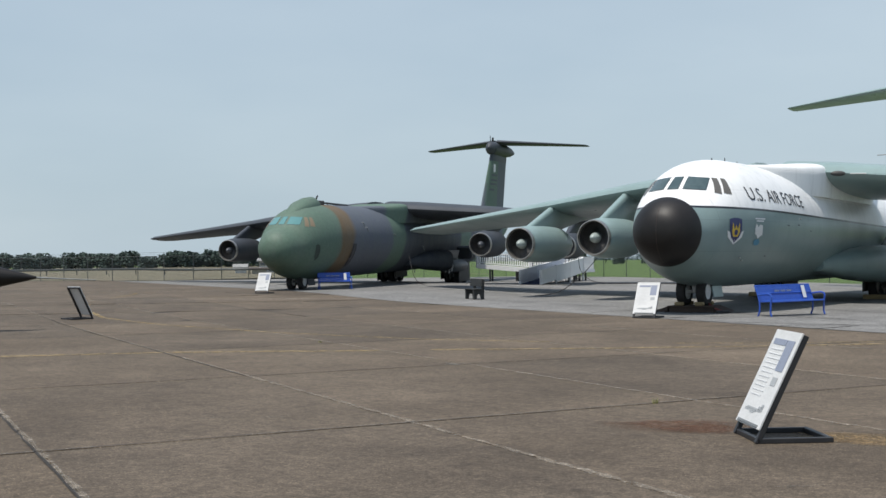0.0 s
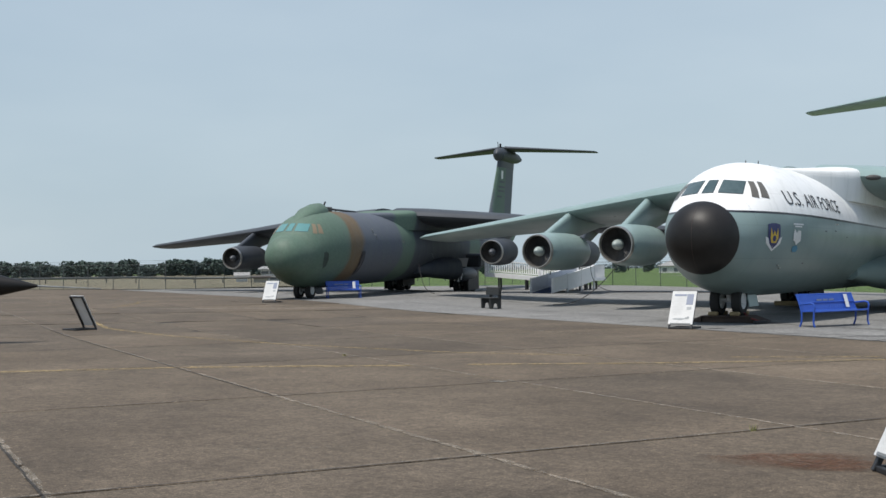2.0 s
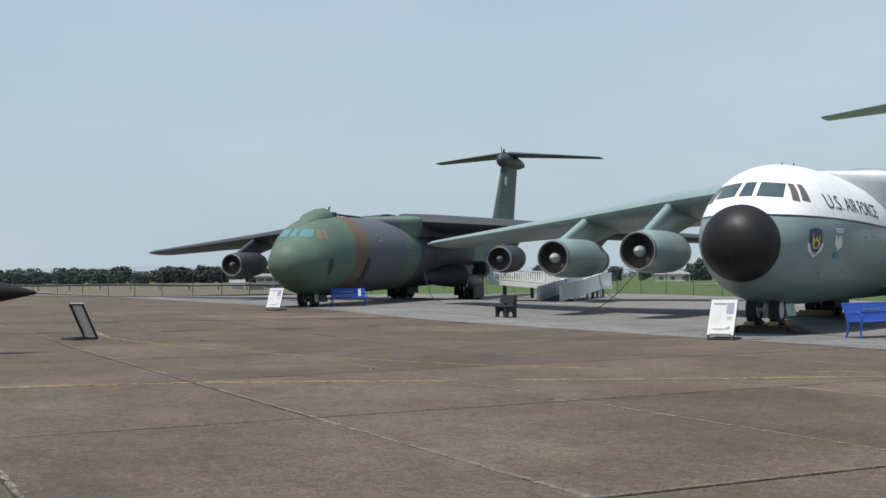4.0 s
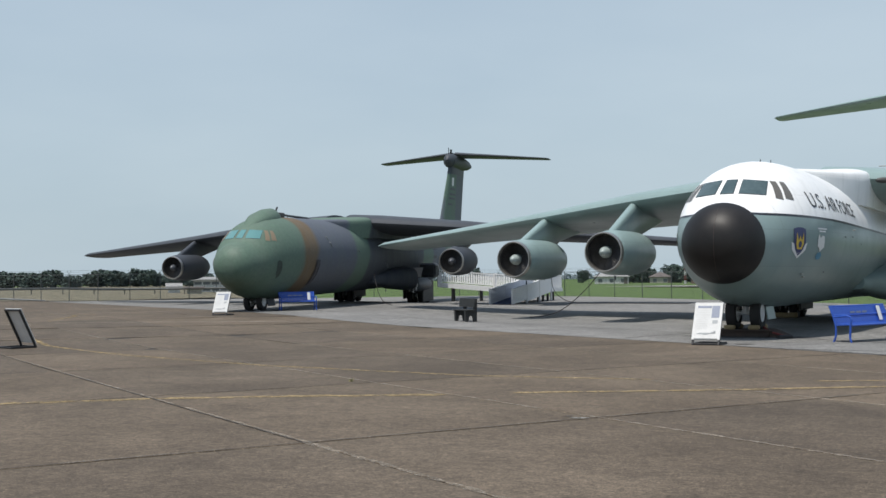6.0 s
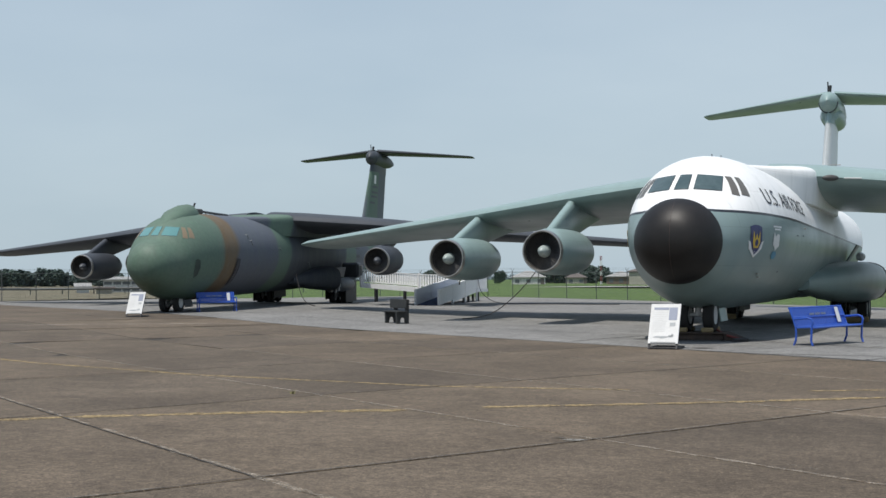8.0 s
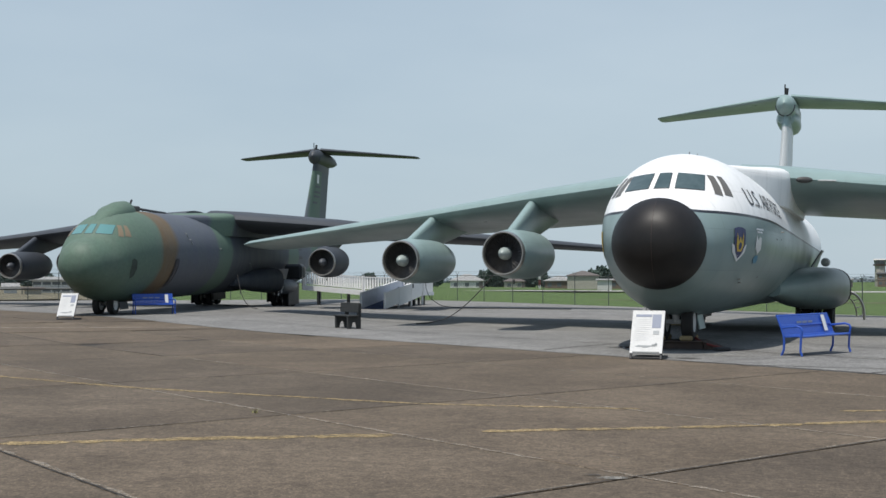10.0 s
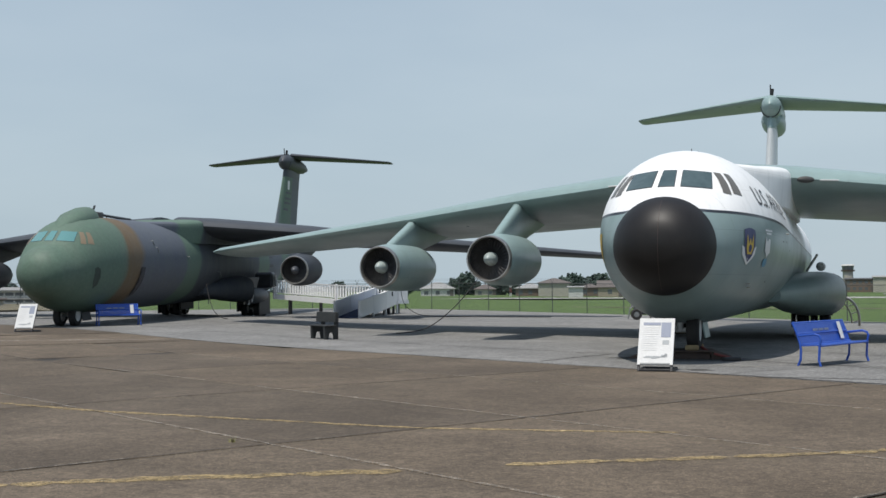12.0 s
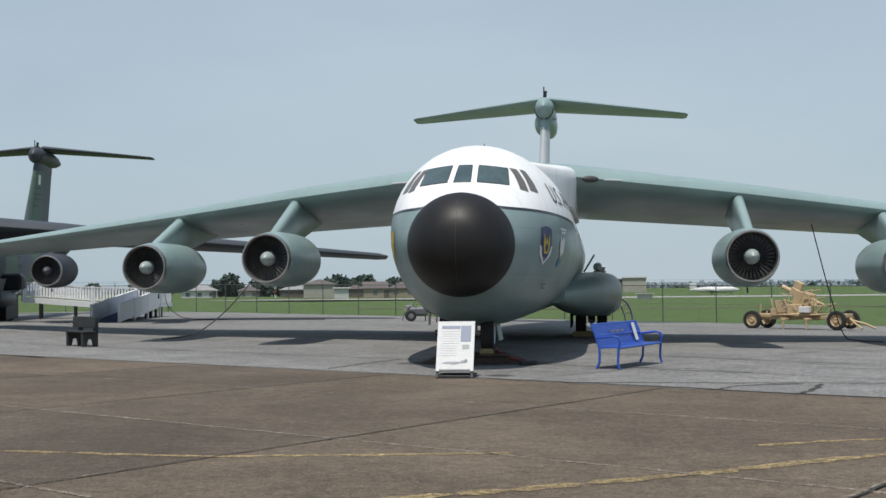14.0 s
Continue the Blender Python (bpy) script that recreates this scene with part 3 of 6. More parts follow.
def aircraft(m, plug_front, plug_aft, skin, wing_paint, spin, label, dark):
    """Four-engined high-wing jet transport. Nose at the origin, tail along +y, port side at +x, ground at z = 0."""
    air = empty("transport_aircraft", m, label, "aircraft")
    p, pf = plug_front + plug_aft, plug_front
    bm = fuselage_mesh(p)
    bvh = BVHTree.FromBMesh(bm)
    if not dark:
        keep = bm.copy()
        for b, fore in ((keep, True), (bm, False)):
            drop = [f for f in b.faces if (f.calc_center_median().y > 1.17) == fore]
            bmesh.ops.delete(b, geom=drop, context="FACES")
        part("fuselage", bm, skin, air, "", True)
        part("radome", keep, RADOME, air, "black rounded nose radome", True)
    else:
        part("fuselage", bm, skin, air, "", True)
    # wing box fairing on the body's back
    bm = bmesh.new()
    rows = [(7.2 + pf, 0.5, 0.0), (8.4 + pf, 1.2, 0.05), (9.8 + pf, 1.75, 0.12), (10.8 + pf, 2.02, 0.22), (11.45 + pf, 2.1, 0.28), (15 + pf, 2.1, 0.42), (19 + pf, 2.1, 0.40), (22.5 + pf, 1.6, 0.26), (25.5 + pf, 0.6, 0.0)]
    rings = []
    for y, w, h in rows:
        ring = []
        for k in range(17):
            a = math.pi * k / 16
            ring.append(Vector((w * math.copysign(abs(math.cos(a)) ** 0.42, math.cos(a)), y, 4.65 + (0.25 + h) * math.sin(a) ** 0.42)))
        ring += [Vector((-w * 0.97, y, 3.9)), Vector((w * 0.97, y, 3.9))]
        rings.append(ring)
    loft(bm, rings)
    part("wing_fairing", bm, skin, air, "", True)
    for side in (-1, 1):
        st = [(x, yl + pf, zl + 0.06, ch, th, zt) for x, yl, zl, ch, th, zt in WING]
        part("wing", wing_mesh(side, st, 1.34), wing_paint, air, "", True)
    # engines are built at the short body's place and carried aft with the wing
    for ex, ey, ez in ENGINES:
        for side in (-1, 1):
            nacelle_at(air, side * (ex + (0.15 if dark else 0.0)), ey, ez, pf, wing_paint, spin)
    # fin
    rings = []
    for z, yl, ch, th in ((4.5, 31.6, 8.0, 0.08), (5.0, 32.4, 7.2, 0.08), (7.3, 34.0, 6.3, 0.08), (9.3, 35.4, 5.5, 0.085), (10.82, 36.4, 5.0, 0.09)):
        rings.append([Vector((h, yl + p + a, z)) for a, h in airfoil(ch, th)])
    fin_bm = loft(bmesh.new(), rings)
    fin_bvh = BVHTree.FromBMesh(fin_bm)
    part("fin", fin_bm, skin if dark else FIN_A, air, "", True)
    bm = bmesh.new()
    lathe(bm, [(0.01, 35.2), (0.27, 35.4), (0.44, 35.85), (0.51, 36.7), (0.53, 38.2), (0.5, 40.2), (0.36, 42.2), (0.15, 43.6), (0.02, 44.0)], Matrix.Translation((0, p, 10.67)) @ Matrix.Diagonal((1, 1, 1.2, 1)), 24)
    part("tail_bullet", bm, wing_paint, air, "", True)
    # seam under the bullet's cap, the pivot fairing below and the grey cap of the fin
    bm = bmesh.new()
    tube(bm, [(0.46 * math.cos(a), 35.98 + p, 10.67 + 0.555 * math.sin(a)) for a in [math.pi + math.pi * k / 14 for k in range(15)]], 0.045, 6)
    part("bullet_seam", bm, CAMO_DARK, air, "dark seam under the bullet's cap", True)
    bm = bmesh.new()
    if not dark:
        lathe(bm, [(0.01, 36.6), (0.42, 36.75), (0.56, 37.3), (0.6, 38.6), (0.5, 40.4), (0.2, 42.0), (0.01, 42.2)], Matrix.Translation((0, p, 10.1)) @ Matrix.Diagonal((1, 1, 0.95, 1)), 22)
        part("pivot_fairing", bm, wing_paint, air, "", True)
    rings = []
    for z, yl, ch, th in ((9.55, 35.53, 5.5, 0.09), (10.6, 36.2, 5.15, 0.094)):
        rings.append([Vector((h, yl + p + a, z)) for a, h in airfoil(ch, th)])
    part("fin_cap", loft(bmesh.new(), rings), wing_paint, air, "", True)
    bm = bmesh.new()
    tube(bm, [(0, 35.9 + p, 11.1), (0, 35.8 + p, 11.72)], 0.035, 6)
    part("antenna", bm, DARK_STEEL, air)
    bm = bmesh.new()
    tube(bm, [(0, 36.5 + p, 11.2), (0.05, 36.5 + p, 11.62)], 0.09, 8)
    part("beacon", bm, DARK_STEEL, air)
    for side in (-1, 1):
        st = [(0.2, 37.0 + p, 11.29, 4.3, 0.10, 11.22), (3.5, 38.7 + p, 11.15, 3.2, 0.09, 11.09), (7.35, 40.7 + p, 10.97, 1.9, 0.08, 10.93), (7.54, 41.0 + p, 10.96, 1.4, 0.04, 10.93)]
        part("tailplane", wing_mesh(side, st), wing_paint, air, "", True)
    # gear pods on the body's flanks
    for side in (-1, 1):
        bm = bmesh.new()
        rings = []
        cut = 17.4 if dark else 99.0
        for y, r, off in ((12.8, 0.30, 1.42), (14.0, 0.55, 1.74), (15.4, 0.80, 2.10), (17.0, 0.95, 2.42), (18.8, 1.0, 2.56), (21.5, 1.0, 2.58), (23.0, 0.98, 2.56)):
            if y > cut:
                break
            rings.append([Vector((side * (off + r * 0.97 * squarish(math.cos(2 * math.pi * k / 28))), y + pf, 1.38 + 0.77 * r * squarish(math.sin(2 * math.pi * k / 28)))) for k in range(28)])
        loft(bm, rings)
        pod = part("gear_pod", bm, skin, air, "", True)
        bm = bmesh.new()
        rings = []
        if dark:
            open_bay(pod, side, pf)
        for y, r in ((23.0, 1.0), (23.06, 1.03), (23.12, 1.0), (23.13, 0.9)) if not dark else ((17.0, 0.95), (17.05, 0.97), (17.1, 0.95), (17.11, 0.85)):
            rings.append([Vector((side * ((2.42 if dark else 2.56) + r * 0.97 * squarish(math.cos(2 * math.pi * k / 28))), y + pf, 1.38 + 0.77 * r * squarish(math.sin(2 * math.pi * k / 28)))) for k in range(28)])
        loft(bm, rings)
        part("pod_rim", bm, DARK_STEEL, pod, "", True)
        # opened pod door and its hinge arm
        if not dark:
          bm = bmesh.new()
          bmesh.ops.create_cube(bm, size=1, matrix=Matrix.Translation((side * 2.36, 21.4 + pf, 2.5)) @ Matrix.Rotation(side * 0.55, 4, "Y") @ Matrix.Diagonal((0.05, 1.1, 0.75, 1)))
          part("pod_door", bm, GREY_STEEL, pod)
        if not dark:
            bm = bmesh.new()
            lathe(bm, [(0.01, 20.7), (0.13, 20.75), (0.17, 20.95), (0.17, 21.2), (0.01, 21.25)], Matrix.Translation((side * 2.68, pf, 2.36)), 16)
            part("scoop", bm, WHITE, pod, "small round white scoop", True)
        # four-wheel bogie
        bx, by = side * 2.45, 20.5 + pf
        ground = hgt_local(m, bx, by)
        for dy in (-0.62, 0.62):
            for dx in (-0.38, 0.38):
                wheel("main_wheel", air, bx + dx, by + dy, ground + 0.54, 0.55, 0.36)
        bm = bmesh.new()
        tube(bm, [(bx, by, ground + 0.5), (bx, by, 1.5)], 0.14, 12)
        tube(bm, [(bx, by - 0.7, ground + 0.52), (bx, by + 0.7, ground + 0.52)], 0.09, 8)
        tube(bm, [(bx, by - 0.6, ground + 0.6), (bx * 0.85, by - 1.6, 1.2)], 0.06, 8)
        part("main_strut", bm, GREY_STEEL, air)
        bm = bmesh.new()
        box(bm, bx - side * 0.72 - 0.03, bx - side * 0.72 + 0.03, by - 1.25, by + 1.25, ground + 0.32, 1.1, 0.01)
        part("main_gear_door", bm, DUCT_SHADE, air, "lowered wheel-bay door coloured dark for shade")
        bm = bmesh.new()
        box(bm, bx - 0.66, bx + 0.66, by - 1.2, by - 1.12, ground + 0.75, 1.1, 0.01)
        part("wheel_bay_wall", bm, DUCT_SHADE, air)
        # hanging gear door: perforated arched frame behind the wheels
        if dark:
            # added outboard panel: dark colour for the shade on wheels and doors
            bm = bmesh.new()
            box(bm, bx + side * 0.62 - 0.03, bx + side * 0.62 + 0.03, by - 1.3, by + 1.3, ground + 0.12, 1.15, 0.01)
            part("main_gear_door", bm, DUCT_SHADE, air, "lowered wheel-bay door coloured dark for shade")
            continue
        bm = bmesh.new()
        arc = [(side * (3.42 + 0.6 * math.sin(a)), 23.7 + pf, 0.32 + 0.88 * math.cos(a)) for a in [i * math.pi / 2 / 8 for i in range(9)]]
        tube(bm, arc + [(side * 4.02, 23.7 + pf, 0.1)], 0.05, 6)
        tube(bm, [arc[0], (side * 2.9, 23.4 + pf, 1.3)], 0.04, 6)
        tube(bm, [(a[0] - side * 0.28, a[1], a[2] - 0.1) for a in arc], 0.03, 6)
        for q in arc[::2]:
            tube(bm, [q, (q[0] - side * 0.28, q[1], q[2] - 0.1)], 0.02, 5)
        part("gear_door_frame", bm, BARE if not dark else CAMO_DARK, air, "curved lightened door frame")
    # nose gear
    ny = 3.5
    ground = hgt_local(m, 0, ny) + (0.0 if dark else 0.2)
    for dx in (-0.33, 0.33):
        wheel("nose_wheel", air, dx, ny, ground + 0.44, 0.45, 0.3)
    bm = bmesh.new()
    tube(bm, [(0, ny, ground + 0.42), (0, ny, 1.2)], 0.085, 12)
    tube(bm, [(-0.25, ny, ground + 0.44), (0.25, ny, ground + 0.44)], 0.06, 8)
    tube(bm, [(0, ny - 0.05, ground + 0.62), (0, ny - 0.32, ground + 0.75), (0, ny - 0.1, 0.98)], 0.035, 6)
    tube(bm, [(0, ny + 0.1, ground + 0.7), (0, ny + 0.9, 0.95)], 0.05, 6)
    part("nose_strut", bm, WHITE if not dark else GREY_STEEL, air)
    for side in (-1, 1):
        bm = bmesh.new()
        bmesh.ops.create_cube(bm, size=1, matrix=Matrix.Translation((side * 0.50, ny + 0.75, 0.62)) @ Matrix.Rotation(side * -0.2, 4, "Y") @ Matrix.Diagonal((0.03, 0.9, 0.36, 1)))
        part("nose_gear_door", bm, CAMO_DARK if dark else PAINT_G, air)
    # cockpit glazing
    f = (0, 1, 0)
    panes = [((-0.22, 0, 3.80), (0.13, 0, 3.80), (0.11, 0, 4.21), (-0.17, 0, 4.21)),
             ((0.27, 0, 3.80), (0.90, 0, 3.76), (0.83, 0, 4.16), (0.25, 0, 4.21)),
             ((-0.98, 0, 3.76), (-0.36, 0, 3.80), (-0.31, 0, 4.21), (-0.89, 0, 4.16))]
    for k, c in enumerate(panes):
        part("windscreen_pane", skin_patch(bvh, c, f), GLASS_T if dark else GLASS_D, air, "", True)
        bm = bmesh.new()
        cs = [Vector(q) for q in c]
        loop = []
        for a, b in zip(cs, cs[1:] + cs[:1]):
            loop += [a.lerp(b, i / 5) for i in range(5)]
        pts = [bvh.ray_cast(q + Vector((0, -6, 0)), Vector(f))[0] for q in loop]
        tube(bm, pts + pts[:1], 0.014, 5)
        part("windscreen_frame", bm, DARK_STEEL if not dark else CAMO_DARK, air)
    for side in (-1, 1):
        for y0, y1, y2, y3, zt in ((2.22, 2.42, 2.78, 2.65, 4.17), (2.52, 2.80, 3.02, 2.88, 4.16)):
            c = [(0, y0, 3.68), (0, y1, 3.64), (0, y2, zt - 0.02), (0, y3, zt)]
            part("side_window", skin_patch(bvh, [(q[0] + side * 0, q[1], q[2]) for q in c], (-side, 0, 0)), GLASS_B if dark else GLASS_W, air, "sheeted-over cockpit side window", True)
    # blade antennas along the spine
    for ay, az, hh in ((4.9, 4.90, 0.10), (6.2, 4.93, 0.16), (7.5, 4.94, 0.10), (24.0 + pf, 4.94, 0.25)):
        bm = bmesh.new()
        bmesh.ops.create_cone(bm, cap_ends=True, segments=8, radius1=0.04, radius2=0.015, depth=hh, matrix=Matrix.Translation((0.1, ay, az + hh / 2 - 0.02)) @ Matrix.Diagonal((0.5, 1.6, 1, 1)))
        part("blade_antenna", bm, DARK_STEEL, air)
    return air, bvh, fin_bvh


def open_bay(pod, side, pf):
    """Bared machinery behind the cut-off pod: a low tail drum, a flat panel and pipework."""
    m = Matrix.Translation((side * 2.85, pf, 0.92))
    bm = bmesh.new()
    lathe(bm, [(0.01, 17.7), (0.36, 17.72), (0.44, 17.9), (0.45, 19.6), (0.43, 20.6), (0.33, 21.1), (0.12, 21.35), (0.01, 21.4)], m, 22)
    part("tail_drum", bm, CAMO_PANEL, pod, "grey rounded tail drum of the pod", True)
    bm = bmesh.new()
    bmesh.ops.create_cube(bm, size=1, matrix=Matrix.Translation((side * 2.75, 18.9 + pf, 1.72)) @ Matrix.Rotation(side * 0.25, 4, "Y") @ Matrix.Diagonal((0.06, 2.5, 0.62, 1)))
    part("bay_panel", bm, CAMO_PANEL, pod, "flat grey panel over the open bay")
    bm = bmesh.new()
    for k, (x, z0, z1) in enumerate(((2.7, 0.5, 1.5), (2.95, 0.45, 1.3), (3.15, 0.6, 1.4))):
        tube(bm, [(side * x, 17.3 + pf, z0), (side * x, 17.45 + pf, (z0 + z1) / 2), (side * (x - 0.12), 17.35 + pf, z1)], 0.05, 8)
    part("pipework", bm, BARE, pod, "bare silver pipes in the open bay")
    bm = bmesh.new()
    lathe(bm, [(0.01, 17.2), (0.2, 17.22), (0.24, 17.5), (0.2, 17.62), (0.01, 17.64)], Matrix.Translation((side * 3.0, pf, 0.95)), 14)
    part("pump", bm, GREY_STEEL, pod, "", True)


CAMO_PANEL = surface("faded grey aircraft panel", (0.13, 0.14, 0.15), (0.095, 0.103, 0.113), 0.5, scale=2.0)


def nacelle_at(air, x, y, z, pf, paint, spin):
    before = set(air.children)
    nacelle(air, x, y, z, paint, spin)
    for o in set(air.children) - before:
        o.location.y += pf


def hgt_local(m, x, y):
    """Ground height under a point of a placed thing, in its own frame."""
    w = m @ Vector((x, y, 0))
    return hgt(w.x, w.y) - w.z


FIN_A = surface("white and silver fin paint", (0.66, 0.68, 0.68), (0.56, 0.585, 0.585), 0.35, scale=1.0)

M_A = pose(0, 0, 0, 0, 0.65, 0)
plane_a, skin_a, fin_a = aircraft(M_A, 0.0, 0.0, PAINT_A, PAINT_G, SPIN_G,
                           "white-topped grey-green four-engine jet transport parked on asphalt, black nose", False)
M_B = pose(-26.44, 13.23, -0.117, 1.238, 0.19, 14.43)
plane_b, skin_b, fin_b = aircraft(M_B, 4.06, 3.05, CAMO, CAMO_DARK, SPIN_D,
                           "stretched four-engine jet transport in faded green, brown and grey camouflage", True)


# ---- ground ----
def sheet(name, quad_fn, us, vs, material, zoff=0.0):
    bm = bmesh.new()
    g = [[bm.verts.new((*quad_fn(u, v), 0)) for v in vs] for u in us]
    for row in g:
        for v in row:
            v.co.z = hgt(v.co.x, v.co.y) + zoff
    for i in range(len(us) - 1):
        for j in range(len(vs) - 1):
            bm.faces.new((g[i][j], g[i + 1][j], g[i + 1][j + 1], g[i][j + 1]))
    bmesh.ops.recalc_face_normals(bm, faces=bm.faces)
    for f in bm.faces:
        if f.normal.z < 0:
            f.normal_flip()
    return obj(name, bm, material, True)


def spaced(a, b, n):
    return [a + (b - a) * i / n for i in range(n + 1)]


far = [-4000, -1200, -500, -250] + spaced(-160, 120, 56) + [200, 500, 1200, 4000]
ground = sheet("ground", lambda x, y: (x, y), far, far, GRASS, -0.09)
tagged(ground, "mown green airfield grass reaching to the horizon", "ground", kind="structure")
# fence line corners
FENCE = [(-140, 44), (-75, 37), (-60, 38), (-56, 62), (-46, 73), (-26, 63.5), (9.4, 45.6), (24, 39), (75, 21)]


def strip(name, pts, width, material, zoff, n=20, label="", category="marking", kind="structure", jag=0.0, thick=0.0):
    """A flat band along a polyline, following the ground."""
    bm = bmesh.new()
    rows = []
    rnd = random.Random(len(pts) * 7 + int(width * 1000) + int(abs(pts[0][0]) * 10))
    for (x0, y0), (x1, y1) in zip(pts, pts[1:]):
        d = Vector((x1 - x0, y1 - y0)).normalized()
        nn = Vector((-d.y, d.x))
        for i in range(n + (1 if (x1, y1) == pts[-1] else 0)):
            t = i / n
            c = Vector((x0 + (x1 - x0) * t, y0 + (y1 - y0) * t)) + nn * rnd.uniform(-jag, jag)
            w = width / 2 * (1 + rnd.uniform(-0.25, 0.25) * (1 if jag else 0))
            rows.append([bm.verts.new((*(c + nn * k * w), hgt(c.x, c.y) + zoff)) for k in (-1, 1)])
    for a, b in zip(rows, rows[1:]):
        f = bm.faces.new((a[0], b[0], b[1], a[1]))
    bmesh.ops.recalc_face_normals(bm, faces=bm.faces)
    for f in bm.faces:
        if f.normal.z < 0:
            f.normal_flip()
    ob = obj(name, bm, material)
    return tagged(ob, label or name.replace("_", " "), category, kind=kind)


# asphalt apron from the concrete's edge to the fence
bm = bmesh.new()
cols = []
for u in spaced(-120, 75, 65):
    x0, y0 = from_su(0.0, u)
    # far edge: a little short of the fence
    best = None
    for (ax, ay), (bx, by) in zip(FENCE, FENCE[1:]):
        d = Vector((bx - ax, by - ay))
        # meet the line from the edge along EDGE_N with the fence
        den = EDGE_N.x * d.y - EDGE_N.y * d.x
        if abs(den) < 1e-6:
            continue
        k = ((ax - x0) * d.y - (ay - y0) * d.x) / den
        q = ((ax - x0) * EDGE_N.y - (ay - y0) * EDGE_N.x) / den
        if 0 <= q <= 1 and k > 0:
            best = k if best is None else min(best, k)
    if best is None:
        continue
    cols.append([bm.verts.new((*from_su(s, u), 0)) for s in spaced(0.0, best - 1.0, 24)])
for c in cols:
    for v in c:
        v.co.z = hgt(v.co.x, v.co.y)
for a, b in zip(cols, cols[1:]):
    for i in range(24):
        bm.faces.new((a[i], b[i], b[i + 1], a[i + 1]))
bmesh.ops.recalc_face_normals(bm, faces=bm.faces)
for f in bm.faces:
    if f.normal.z < 0:
        f.normal_flip()
apron = tagged(obj("pavement", bm, ASPHALT, True), "pale grey worn asphalt apron with cracks", "pavement", kind="structure")
# joint bed under the concrete slabs
bed = sheet("pavement_concrete", lambda u, v: from_su(v, u), spaced(-170, 75, 60), spaced(-60, -0.004, 20), JOINT, -0.022)
tagged(bed, "large brown weathered concrete slabs with dark joints", "pavement", kind="structure")


# ---- markings and fittings on the two aircraft ----
PORT = (-1, 0, 0)


def side_outline(bvh, parent, name, pts, material, label="", lift=0.014):
    """A badge on the port flank from (y, z) corners."""
    part(name, outline_patch(bvh, [(0, y, z) for y, z in pts], PORT, lift), material, parent, label)


def flank_text(bvh, parent, text, y0, y1, z_low, z_high, z_drop, material):
    bm = text_mesh(text, 1.0)
    xs = [v.co.x for v in bm.verts]
    ys = [v.co.y for v in bm.verts]
    ax, bx, ay, by = min(xs), max(xs), min(ys), max(ys)
    bmesh.ops.triangulate(bm, faces=bm.faces)
    bmesh.ops.subdivide_edges(bm, edges=[e for e in bm.edges if e.calc_length() > 0.15], cuts=2)
    for v in bm.verts:
        t = (v.co.x - ax) / (bx - ax)
        h = (v.co.y - ay) / (by - ay)
        v.co = Vector((0, y0 + (y1 - y0) * t, z_low + (z_high - z_low) * h - z_drop * t))
    conform(bvh, bm, Vector((6, 0, 0)), Vector(PORT), 0.012)
    while bm.faces:
        bm.faces.ensure_lookup_table()
        island, todo = set(), [bm.faces[0]]
        while todo:
            f = todo.pop()
            if f not in island:
                island.add(f)
                todo += [g for v in f.verts for g in v.link_faces if g not in island]
        one = bmesh.new()
        made = {v: one.verts.new(v.co) for v in {v for f in island for v in f.verts}}
        for f in island:
            one.faces.new([made[v] for v in f.verts])
        bmesh.ops.delete(bm, geom=list(island), context="FACES")
        part("letter", one, material, parent, "dark painted block letter")
    bm.free()


flank_text(skin_a, plane_a, "U.S. AIR FORCE", 3.6, 8.7, 3.50, 3.92, 0.10, INK)
# shield badge: white rim, blue field, gold figure, blue ball
SH_Y, SH_Z = 2.62, 2.55


def shield_pts(k, dy=0.0, dz=0.0):
    return [(SH_Y + dy + a * k, SH_Z + dz + b * k) for a, b in ((-0.30, 0.33), (-0.1, 0.37), (0.1, 0.37), (0.30, 0.33), (0.31, -0.02), (0.2, -0.22), (0.0, -0.37), (-0.2, -0.22), (-0.31, -0.02))]


side_outline(skin_a, plane_a, "badge_rim", [(SH_Y + a, SH_Z + b) for a, b in ((-0.42, -0.02), (-0.30, -0.05), (0.0, -0.30), (0.30, -0.05), (0.42, -0.02), (0.36, -0.22), (0.0, -0.44), (-0.36, -0.22))], SHIELD_WHITE, "white badge scroll", 0.012)
side_outline(skin_a, plane_a, "badge_field", shield_pts(1.0), SHIELD_BLUE, "deep blue shield badge", 0.016)
side_outline(skin_a, plane_a, "badge_figure", [(SH_Y + a, SH_Z + b) for a, b in ((-0.17, 0.24), (-0.08, 0.02), (0.0, 0.16), (0.08, 0.02), (0.17, 0.24), (0.20, -0.05), (0.12, -0.2), (-0.12, -0.2), (-0.20, -0.05))], SHIELD_GOLD, "gold winged figure", 0.021)
side_outline(skin_a, plane_a, "badge_ball", [(SH_Y + 0.09 * math.cos(a * math.pi / 4), SH_Z - 0.07 + 0.09 * math.sin(a * math.pi / 4)) for a in range(8)], SHIELD_BLUE, "", 0.026)
side_outline(skin_a, plane_a, "bird_badge", [(3.72, 2.60), (3.80, 2.78), (3.93, 2.66), (4.06, 2.74), (4.24, 2.72), (4.18, 2.52), (4.28, 2.42), (4.10, 2.36), (3.98, 2.30), (3.88, 2.40), (3.75, 2.44)], SHIELD_WHITE, "faded white bird outline badge")
side_outline(skin_a, plane_a, "teal_badge", [(3.82, 2.27), (4.08, 2.29), (4.2, 2.2), (4.12, 2.1), (3.86, 2.09), (3.76, 2.18)], SHIELD_TEAL, "small teal badge")
